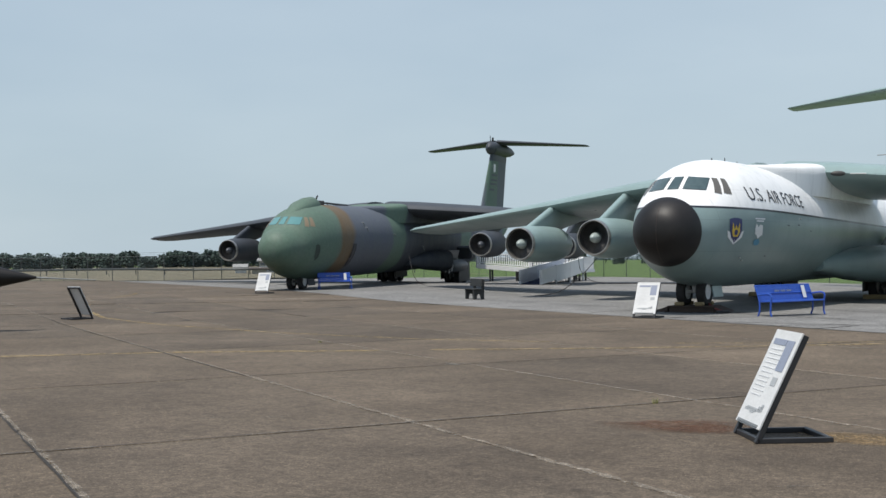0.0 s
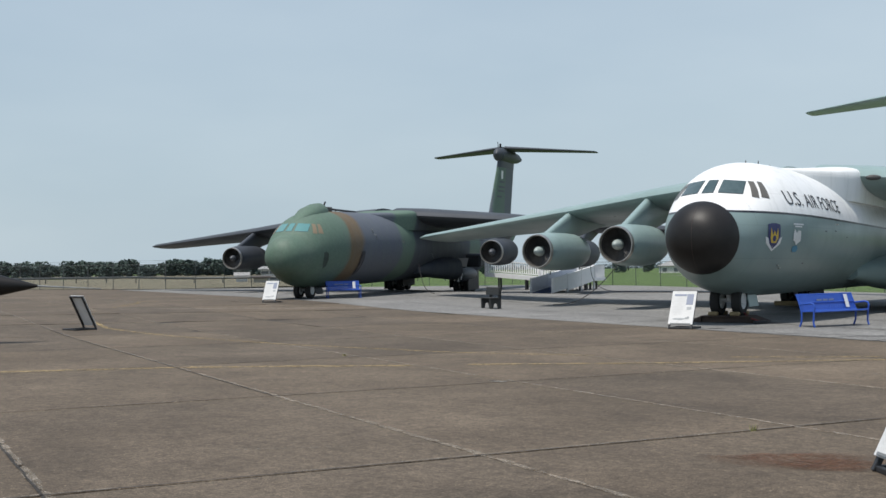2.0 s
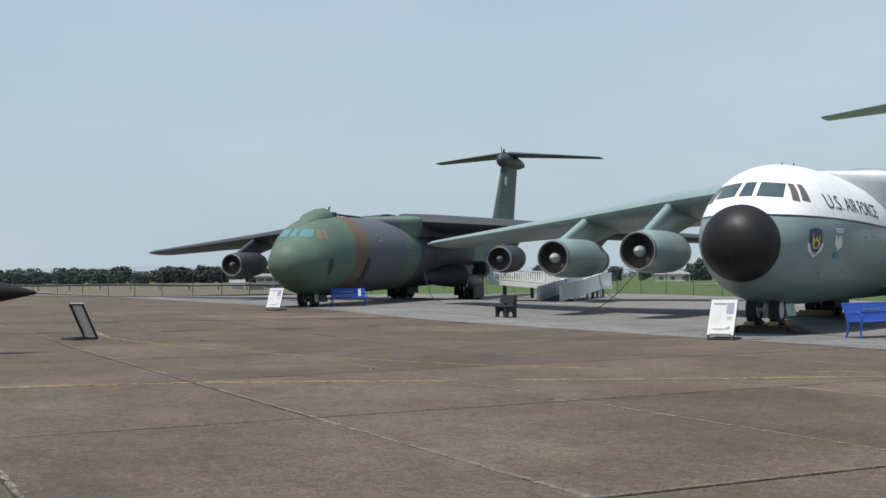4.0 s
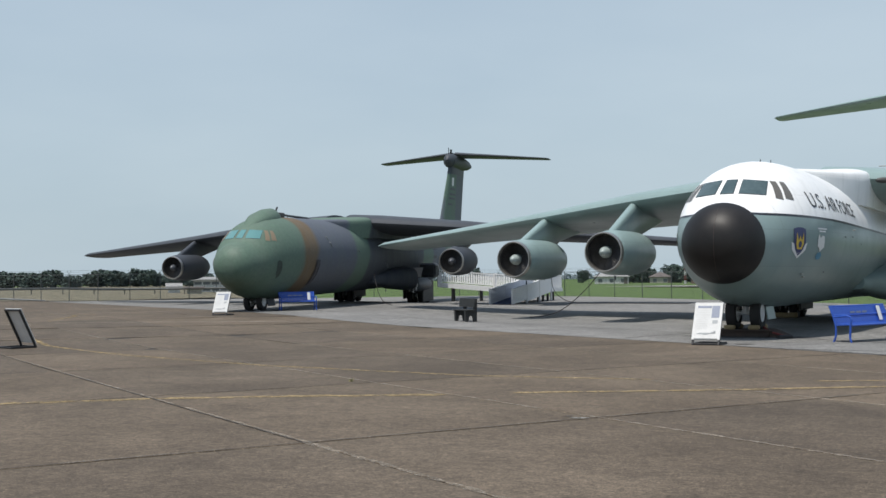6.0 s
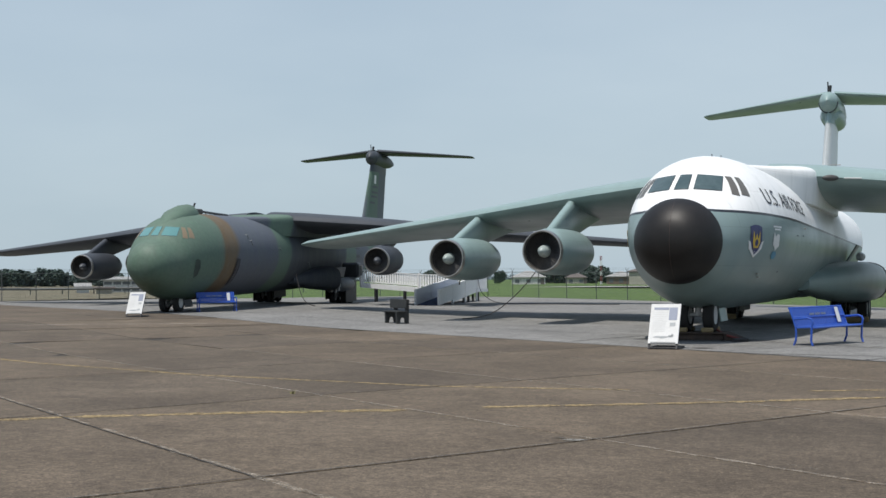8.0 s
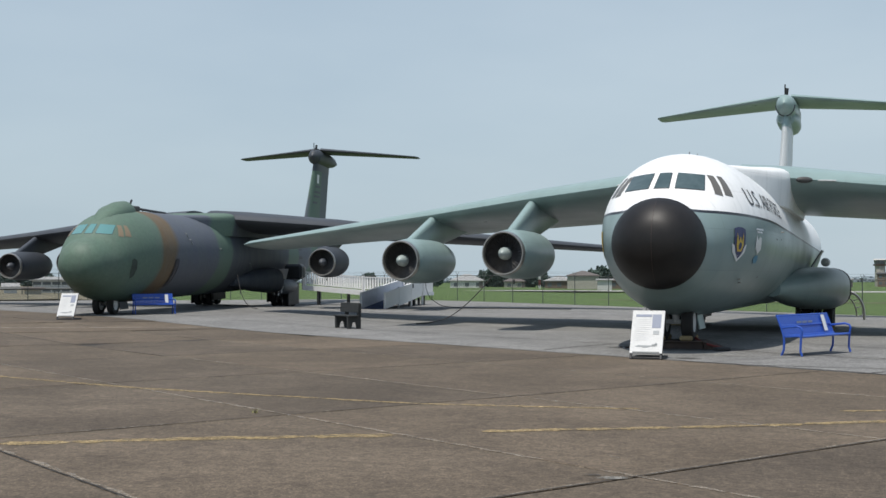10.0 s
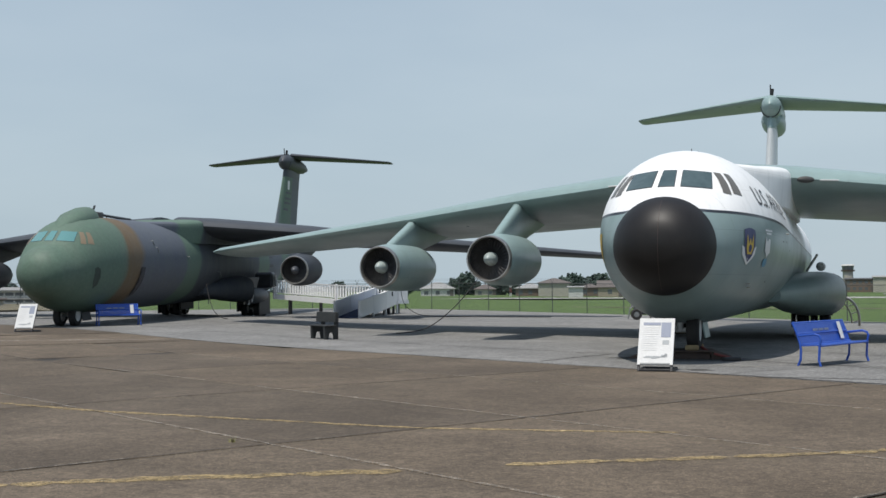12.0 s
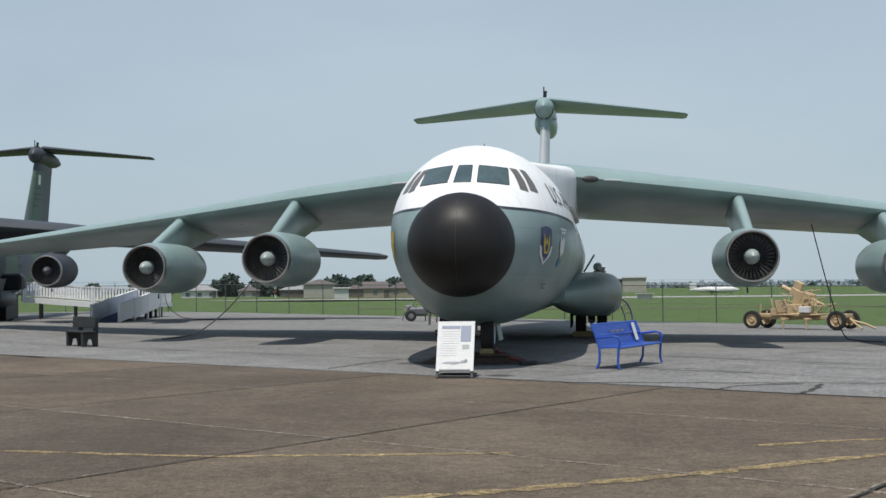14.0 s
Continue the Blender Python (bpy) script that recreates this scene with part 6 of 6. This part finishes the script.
# red and white lattice mast
x, y = away(-16.3, 300)
mast = empty("radio_mast", pose(x, y, hgt(x, y) - 0.1), "slim red and white lattice radio mast", "mast")
for k in range(6):
    bm = bmesh.new()
    for a in range(3):
        q = [(0.28 * math.cos(a * 2.094), 0.28 * math.sin(a * 2.094), z) for z in (k * 1.35, k * 1.35 + 1.35)]
        tube(bm, q, 0.05, 5)
        b2 = (0.28 * math.cos((a + 1) * 2.094), 0.28 * math.sin((a + 1) * 2.094), k * 1.35 + 1.35)
        tube(bm, [q[0], b2], 0.035, 5)
    part("section", bm, RED if k % 2 else WHITE, mast)

# parked airliner-sized white jet far off
x, y = away(5.6, 300)
wj = empty("parked_jet", pose(x, y, hgt(x, y) - 0.1, 0, 0, 80), "small white jet parked far off", "aircraft")
bm = bmesh.new()
lathe(bm, [(0.02, -6.2), (0.45, -5.4), (0.75, -4.2), (0.8, 1.0), (0.6, 4.0), (0.2, 6.2), (0.02, 6.4)], Matrix.Translation((0, 0, 1.2)), 16)
part("fuselage", bm, WHITE, wj, "", True)
for side in (-1, 1):
    bm = wing_mesh(side, [(0.4, -1.2, 0.9, 2.2, 0.1, 0.85), (5.6, 1.0, 1.2, 0.9, 0.08, 1.15)])
    part("wing", bm, WHITE, wj, "", True)
bm = bmesh.new()
box(bm, -0.08, 0.08, 4.6, 6.3, 1.6, 3.0, 0.02)
part("fin", bm, WHITE, wj)
for q in ((-4.0, 0.0), (0.8, -0.9), (0.8, 0.9)):
    bm = bmesh.new()
    tube(bm, [(q[1], q[0], 0.0), (q[1], q[0], 0.7)], 0.1, 6)
    part("gear_leg", bm, DARK_STEEL, wj)

# roadside barrier and parked vans on the left field
bar = empty("guard_rail", pose(0, 0, 0), "long low dark guard rail beyond the fence", "guard rail", kind="structure")
prev = None
bm = bmesh.new()
for az in [-75 + 1.5 * i for i in range(30)]:
    x, y = away(az, 150)
    z = hgt(x, y)
    if prev:
        tube(bm, [prev, (x, y, z + 0.75)], 0.16, 5)
    tube(bm, [(x, y, z - 0.1), (x, y, z + 0.75)], 0.07, 5)
    prev = (x, y, z + 0.75)
part("rail", bm, FENCE_STEEL, bar)


# ---- trees ----
# leaf colours are paled and blued to carry the distance haze
LEAF = surface("far foliage", (0.070, 0.100, 0.088), (0.088, 0.120, 0.100), 0.8, scale=0.6, fine=6, bump=0.4, dist=0.05)
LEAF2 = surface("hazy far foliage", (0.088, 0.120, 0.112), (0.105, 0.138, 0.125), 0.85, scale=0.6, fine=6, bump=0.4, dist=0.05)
for leaf_mat in (LEAF, LEAF2):
    leaf_mat.node_tree.nodes["Principled BSDF"].inputs["Specular IOR Level"].default_value = 0.08
BARK = surface("bark", (0.12, 0.10, 0.08), rough=0.9)


def tree(seed, h, w, leaf, label):
    """Tapered trunk, limbs and a ragged crown of leaf clumps."""
    rnd = random.Random(seed)
    e = new("tree")
    tagged(e, label, "tree", "far trees")
    bm = bmesh.new()
    tube(bm, [(0, 0, -0.2), (0.05, 0, h * 0.3), (0.0, 0.1, h * 0.6)], h * 0.03, 7, h * 0.012)
    lobes = []
    for k in range(12):
        a = rnd.uniform(0, 6.28)
        rr = rnd.uniform(0.1, 0.36) * w
        c = Vector((rr * math.cos(a), rr * math.sin(a), h * rnd.uniform(0.14, 0.78)))
        lobes.append((c, rnd.uniform(0.16, 0.27) * w))
        tube(bm, [(0, 0, h * 0.28), c * 0.6 + Vector((0, 0, h * 0.1)), c], h * 0.012, 5, h * 0.004)
    part("trunk", bm, BARK, e)
    bm = bmesh.new()
    for c, r in lobes:
        for i in range(70):
            d = Vector((rnd.gauss(0, 1), rnd.gauss(0, 1), rnd.gauss(0, 0.8))).normalized()
            p = c + d * r * rnd.uniform(0.55, 1.12)
            s = rnd.uniform(0.09, 0.2) * r * 2
            ax = Vector((rnd.gauss(0, 1), rnd.gauss(0, 1), rnd.gauss(0, 1))).normalized()
            b = ax.orthogonal().normalized() * s
            t = ax.cross(b)
            q = [bm.verts.new(p + b), bm.verts.new(p + t), bm.verts.new(p - b * 0.9), bm.verts.new(p - t * 0.8), bm.verts.new(p + ax * s * 0.7)]
            for i2 in range(4):
                bm.faces.new((q[i2], q[(i2 + 1) % 4], q[4]))
    part("crown", bm, leaf, e)
    return e


TREES = [tree(k, 6.0, 6.0 + 0.8 * (k % 3), LEAF2 if k % 2 else LEAF, "broad green tree far across the field") for k in range(5)]
rnd = random.Random(11)
spots = []
az = -75.0
while az < -40.5:
    spots.append((az, rnd.uniform(400, 450), 0.92 + 0.22 * math.sin(az * 2.1) * math.sin(az * 0.83) + rnd.uniform(-0.14, 0.14), rnd.uniform(1.2, 1.7)))
    az += rnd.uniform(0.28, 0.5)
for k, (a, d, s) in enumerate(((-19.2, 350, 1.0), (-18.7, 345, 1.25), (-18.2, 350, 0.9), (-17.0, 345, 1.05), (-16.6, 340, 1.0), (-16.1, 350, 0.9), (-13.3, 345, 1.15), (-12.9, 350, 1.1),
                               (-12.5, 350, 0.95), (-11.8, 350, 1.2), (-10.6, 355, 0.9), (-10.2, 350, 1.0), (-8.5, 350, 1.05), (-8.0, 350, 0.9), (-6.2, 350, 1.0), (-4.4, 360, 1.0), (-3.6, 360, 0.9),
                               (-21.5, 360, 0.8), (-23.0, 370, 0.85), (-25.0, 380, 0.8), (-27.0, 380, 0.9), (-30.0, 380, 0.9), (-33.0, 380, 0.9), (-36.0, 380, 1.0), (-38.5, 380, 1.0))):
    spots.append((a, d, s, 1.0))
first = {}
for k, (a, d, s, wd) in enumerate(spots):
    x, y = away(a, d)
    m = pose(x, y, hgt(x, y) - 0.1, 0, 0, rnd.uniform(0, 360)) @ Matrix.Diagonal((s * wd, s * wd, s, 1))
    src = TREES[k % 5]
    if k % 5 not in first:
        first[k % 5] = True
        src.matrix_basis = m
        src.scale = (1, 1, 1)
        src.location = (x, y, hgt(x, y) - 0.1)
    else:
        t = copy_thing(src, pose(x, y, hgt(x, y) - 0.1, 0, 0, rnd.uniform(0, 360)))
        t.scale = (s * wd, s * wd, s)
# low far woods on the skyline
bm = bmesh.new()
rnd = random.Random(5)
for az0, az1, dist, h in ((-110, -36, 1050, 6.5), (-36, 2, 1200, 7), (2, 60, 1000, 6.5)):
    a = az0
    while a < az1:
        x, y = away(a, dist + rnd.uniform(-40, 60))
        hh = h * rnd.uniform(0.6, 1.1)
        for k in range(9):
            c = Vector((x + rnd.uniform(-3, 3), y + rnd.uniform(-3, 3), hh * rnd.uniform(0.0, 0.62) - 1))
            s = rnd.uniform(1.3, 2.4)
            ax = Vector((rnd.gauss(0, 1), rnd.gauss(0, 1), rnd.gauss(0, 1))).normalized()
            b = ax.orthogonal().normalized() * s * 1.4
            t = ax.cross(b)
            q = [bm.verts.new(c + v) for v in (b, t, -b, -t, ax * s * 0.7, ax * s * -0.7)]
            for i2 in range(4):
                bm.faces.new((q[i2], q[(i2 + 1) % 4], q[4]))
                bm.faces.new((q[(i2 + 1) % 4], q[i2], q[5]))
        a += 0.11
# blue distance haze is mixed into the woods' base colour
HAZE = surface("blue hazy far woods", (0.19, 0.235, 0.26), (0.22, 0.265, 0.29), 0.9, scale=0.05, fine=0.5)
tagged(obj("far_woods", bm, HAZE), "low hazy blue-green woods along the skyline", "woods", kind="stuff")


# ---- lines, cracks and stains on the paving ----
def worn_line(pts, width, material, label, seed, gap=0.35, zoff=0.005, piece=0.9):
    """A painted or sealed line worn into uneven pieces."""
    rnd = random.Random(seed)
    bm = bmesh.new()
    for (x0, y0), (x1, y1) in zip(pts, pts[1:]):
        L = math.hypot(x1 - x0, y1 - y0)
        d = Vector((x1 - x0, y1 - y0)) / L
        n = Vector((-d.y, d.x))
        t = 0.0
        while t < L:
            l = piece * rnd.uniform(0.4, 1.6)
            if rnd.random() > gap:
                t1 = min(L, t + l)
                k = max(2, int((t1 - t) / 0.12))
                rows = []
                wv = width * rnd.uniform(0.75, 1.0)
                for i in range(k + 1):
                    q = Vector((x0, y0)) + d * (t + (t1 - t) * i / k) + n * rnd.uniform(-0.12, 0.12) * width
                    e = 0.35 if i in (0, k) else 1.0
                    a, b = q - n * wv / 2 * e * rnd.uniform(0.65, 1.1), q + n * wv / 2 * e * rnd.uniform(0.65, 1.1)
                    rows.append([bm.verts.new((*v, hgt(v.x, v.y) + zoff)) for v in (a, b)])
                for r0, r1 in zip(rows, rows[1:]):
                    f = bm.faces.new((r0[0], r1[0], r1[1], r0[1]))
                    f.normal_update()
                    if f.normal.z < 0:
                        f.normal_flip()
            t += l + rnd.uniform(0, 0.05)
    return tagged(obj("line_marking", bm, material), label, "line marking", "worn lines on the paving", "structure")


Y1 = [(-24.0, -29.3), (-6.12, -17.7), (-3.65, -15.53), (-2.7, -14.93), (-0.1, -13.47)]
worn_line(Y1, 0.30, YELLOW, "long worn yellow line across the slabs", 3, -1.0, 0.005, 1.6)
worn_line([(0.7, -12.9), (2.02, -12.17), (3.5, -11.32), (3.95, -11.0), (5.45, -10.03), (8.1, -8.1), (12.0, -5.3)], 0.24, YELLOW, "worn yellow line across the slabs", 4, -1.0, 0.0075, 1.5)
worn_line([(-15.75, -6.74), (-11.0, -8.6), (-6.0, -9.95), (-3.4, -10.26), (-1.15, -10.52), (0.1, -10.38), (1.9, -10.12)], 0.18, YELLOW, "worn yellow curve across the slabs", 5, 0.0, 0.005, 1.4)
worn_line([(4.3, -9.5), (5.3, -9.03), (5.75, -8.88), (8.5, -7.2)], 0.17, YELLOW, "faint worn yellow line across the slabs", 14, 0.0, 0.005, 1.2)
worn_line([(-15.7, -6.75), (-20.5, -3.6), (-24.9, 0.7), (-27.1, 3.6), (-30.5, 8.0), (-33.0, 10.2)], 0.22, YELLOW, "worn yellow curve across the slabs", 6, 0.3)
worn_line([(-36.6, 8.4), (-33.0, 10.2), (-31.0, 10.3)], 0.3, YELLOW, "short worn yellow mark", 8, 0.1)
worn_line([(-45.0, -10.0), (-26.7, -2.0), (-24.5, 2.6), (-17.0, 9.2)], 0.2, PALE_LINE, "faint pale line across the slabs", 7, 0.15, 0.005, 1.6)
worn_line([(-60, 4), (-36.6, 8.4), (-29.3, 17.5)], 0.22, PALE_LINE, "faint pale line across the slabs", 9, 0.12, 0.005, 1.6)


worn_line([(-60, -6.0), (-36.0, -1.2), (-26.7, -2.0)], 0.2, PALE_LINE, "faint pale line across the slabs", 15, 0.15, 0.005, 1.6)


def along_joint(s, u0, u1, w, material, seed, gap, label):
    return worn_line([from_su(s, u0), from_su(s, u1)], w, material, label, seed, gap)


SKEW = 0.035


def joint_u(u, s):
    """The cross joints run a little askew to the apron's edge."""
    return u + SKEW * (s + 14.8)


along_joint(-18.58, -20, 30, 0.10, FAINT, 20, 0.05, "pale dried joint sealant")
along_joint(-14.79, -30, 26, 0.11, FAINT, 25, 0.04, "pale dried joint sealant")
along_joint(-11.08, -30, 24, 0.09, FAINT, 21, 0.04, "pale dried joint sealant")
along_joint(-7.41, -40, 24, 0.10, FAINT, 22, 0.04, "pale dried joint sealant")
along_joint(-3.5, -40, 22, 0.09, FAINT, 23, 0.10, "pale dried joint sealant")
for k in range(-4, 4):
    u = 4.2 + 5.75 * k
    ends = [from_su(sv, joint_u(u, sv)) for sv in (-22.3, -14.8, -8, -0.2)]
    worn_line([Vector(q) - 0.035 * EDGE_D for q in ends], 0.05, FAINT, "pale worn joint edge", 30 + k, 0.35)
    strip("joint_sealant", ends, 0.03, JOINT, 0.0065, 40, "dark sealant in a slab joint", "joint", "structure", 0.008)
for s, u0, u1 in ((-18.58, -4, 30), (-14.79, -12, 9.9), (-7.41, -30, -8)):
    strip("joint_sealant", [from_su(s - 0.03, u0), from_su(s - 0.03, (u0 + u1) / 2), from_su(s - 0.03, u1)], 0.026, JOINT, 0.0065, 60, "dark sealant in a slab joint", "joint", "structure", 0.008)
# thin scuffs and scrapes
rnd = random.Random(77)
for k in range(26):
    s0, u0 = rnd.uniform(-20, -1), rnd.uniform(-20, 22)
    a = from_su(s0, u0)
    ang = rnd.choice((0.0, 0.0, 0.3, -0.2, 1.2))
    l = rnd.uniform(0.5, 2.4)
    b = from_su(s0 + l * math.sin(ang), u0 + l * math.cos(ang))
    worn_line([a, b], rnd.uniform(0.02, 0.06), FAINT, "thin pale scuff on the concrete", 100 + k, 0.4, 0.004, 0.4)


def stain(x, y, rx, ry, rz, material, label, seed, zoff=0.0045):
    """An irregular flat stain, patch or painted shadow."""
    bm = bmesh.new()
    rnd = random.Random(seed)
    ph = [rnd.uniform(0, 6.28) for _ in range(4)]
    n = 40
    c = bm.verts.new((x, y, hgt(x, y) + zoff))
    ring = []
    for k in range(n):
        a = 2 * math.pi * k / n
        r = 1 + 0.16 * math.sin(2 * a + ph[0]) + 0.12 * math.sin(3 * a + ph[1]) + 0.09 * math.sin(5 * a + ph[2]) + 0.06 * math.sin(9 * a + ph[3])
        px, py = rx * r * math.cos(a), ry * r * math.sin(a)
        qx, qy = x + px * math.cos(rz) - py * math.sin(rz), y + px * math.sin(rz) + py * math.cos(rz)
        ring.append(bm.verts.new((qx, qy, hgt(qx, qy) + zoff)))
    for k in range(n):
        bm.faces.new((c, ring[k], ring[(k + 1) % n]))
    return tagged(obj("ground_patch", bm, material), label, "stain", "stains on the paving", "structure")


stain(8.5, -20.1, 0.9, 0.5, 0.4, RUST_STAIN, "rust-brown stain on the concrete by the board", 1)
stain(8.75, -20.2, 0.5, 0.3, 0.4, RUST_STAIN, "dark rust stain on the concrete", 2, 0.0055)
stain(10.3, -20.1, 0.75, 0.45, 0.2, TAN_STAIN, "pale rusty stain beside the board's base", 3)
stain(1.55, 0.9, 0.75, 0.3, -0.4, PALE_STAIN, "pale cement patch on the asphalt", 4)
stain(4.5, 1.25, 0.85, 0.32, -0.35, PALE_STAIN, "pale squarish patch in the asphalt", 5)
stain(7.9, 2.9, 0.9, 0.35, -0.35, PALE_STAIN, "pale patch in the asphalt", 6)
# oil mark that also paints in shade below the nose
stain(0.2, 3.2, 1.7, 1.2, 0.2, OIL_SHADE, "oily stain and painted shade under the nose wheels", 7)
stain(-1.0, 3.2, 0.7, 0.4, 0.5, OIL_SHADE, "dark patch on the asphalt by the nose wheels", 8)
# the board's cast shadow, painted as a dark patch
stain(0.9, -0.4, 0.35, 0.3, 0.0, OIL_SHADE, "board's shadow painted on the asphalt", 9)
stain(-27.6, 17.2, 2.4, 1.4, 0.3, OIL_SHADE, "dark patch on the asphalt under the camouflaged nose", 10)


stain(2.70, -15.28, 0.17, 0.08, 0.6, PALE_STAIN, "pale spalled patch at a slab joint", 11, 0.007)
# flat dark spot; the chipped hole's shade is in its colour
stain(2.52, -15.2, 0.10, 0.05, 0.6, OIL_SHADE, "dark chipped hole at a slab joint", 12, 0.009)


def crack(pts, w, seed, label="dark tar-filled crack in the asphalt"):
    return strip("crack", pts, w, TAR, 0.005, 14, label, "crack", "structure", 0.05)


crack([from_su(0.04, -45), from_su(0.06, -20), from_su(0.05, 0)], 0.05, 1, "dark seam between concrete and asphalt")
crack([from_su(0.05, 0), from_su(0.10, 4), from_su(0.0, 12), from_su(0.1, 30)], 0.10, 2, "broken dark seam between concrete and asphalt")
crack([from_su(3.65, -60), from_su(3.7, -15.5), from_su(3.6, -4.1), from_su(3.7, 3), from_su(3.9, 40)], 0.05, 3)
crack([(-2.8, 1.48), (-2.3, 3.2), (-1.77, 4.7)], 0.06, 4)
crack([(2.35, -1.9), (4.76, -2.0), (7.35, -1.95), (12, -2.6)], 0.07, 5)
crack([(4.4, -3.4), (5.0, -2.5), (6.0, -2.2)], 0.06, 6)
crack([(5.6, -4.0), (6.1, -3.0), (6.3, -2.2)], 0.08, 7)
crack([(3.3, 1.9), (4.4, 1.75), (5.6, 0.6)], 0.05, 8)
crack([from_su(8.2, -70), from_su(8.3, 0), from_su(8.4, 40)], 0.05, 9)
crack([from_su(14.5, -70), from_su(14.6, 0), from_su(14.6, 40)], 0.05, 10)
crack([from_su(23, -70), from_su(23.2, 40)], 0.06, 11)
for k, u in enumerate((-48, -36, -24, -12, 2, 14, 26)):
    crack([from_su(0.3, u), from_su(9, u + 0.4), from_su(26, u - 0.2)], 0.025, 20 + k)
# weeds in the joints
WEED = surface("joint weeds", (0.16, 0.17, 0.05), (0.22, 0.20, 0.07), 0.8)
for k, (x, y) in enumerate((from_su(-11.66, 15.81), from_su(-11.29, 3.90))):
    bm = bmesh.new()
    rnd = random.Random(k)
    for i in range(14):
        a = rnd.uniform(0, 6.28)
        l = rnd.uniform(0.03, 0.08)
        p = Vector((rnd.uniform(-0.04, 0.04), rnd.uniform(-0.04, 0.04), 0))
        t = p + Vector((math.cos(a) * l * 0.7, math.sin(a) * l * 0.7, l))
        n = Vector((-math.sin(a), math.cos(a), 0)) * 0.006
        bm.faces.new([bm.verts.new(v) for v in (p - n, p + n, t)])
    o = obj("weed_tuft", bm, WEED)
    o.location = (x, y, -0.005)
    tagged(o, "tiny yellow-green weed tuft in a slab joint", "weed", "weeds in the joints")


# ---- concrete slabs ----
SLAB_U = 5.75


def slab_mesh(du, ds):
    """A slab with a worn bevelled top edge."""
    bm = bmesh.new()
    e = 0.012
    corners = ((-1, -1), (1, -1), (1, 1), (-1, 1))
    lo, mid, hi = [[bm.verts.new((*(EDGE_D * (a * (du / 2 - w) + SKEW * b * ds / 2) + EDGE_N * b * (ds / 2 - w)), z)) for a, b in corners] for w, z in ((0, -0.02), (0, -0.008), (e, 0.0))]
    for A, B in ((lo, mid), (mid, hi)):
        for k in range(4):
            bm.faces.new((A[k], A[(k + 1) % 4], B[(k + 1) % 4], B[k]))
    bm.faces.new(hi)
    bmesh.ops.recalc_face_normals(bm, faces=bm.faces)
    me = bpy.data.meshes.new("slab")
    bm.to_mesh(me)
    bm.free()
    me.materials.append(CONCRETE)
    return me


edges_s = [-3.5, -7.41, -11.08, -14.79, -18.58, -22.4, -26.2, -30.0, -33.8, -37.6]
slab_cache = {}
count = 0
for s1, s0 in zip([-0.004] + edges_s, edges_s):
    ds = s1 - s0 - 0.03
    if ds not in slab_cache:
        slab_cache[ds] = slab_mesh(SLAB_U - 0.055, ds)
    for k in range(-25, 10):
        uc = joint_u(4.2 + SLAB_U * (k + 0.5), (s0 + s1) / 2)
        x, y = from_su((s0 + s1) / 2, uc)
        if count < 300:
            o = new("slab", slab_cache[ds])
            gx, gy = (hgt(x + 1, y) - hgt(x - 1, y)) / 2, (hgt(x, y + 1) - hgt(x, y - 1)) / 2
            o.matrix_world = Matrix.Translation((x, y, hgt(x, y))) @ Vector((0, 0, 1)).rotation_difference(Vector((-gx, -gy, 1))).to_matrix().to_4x4()
            o.parent = bed
            count += 1
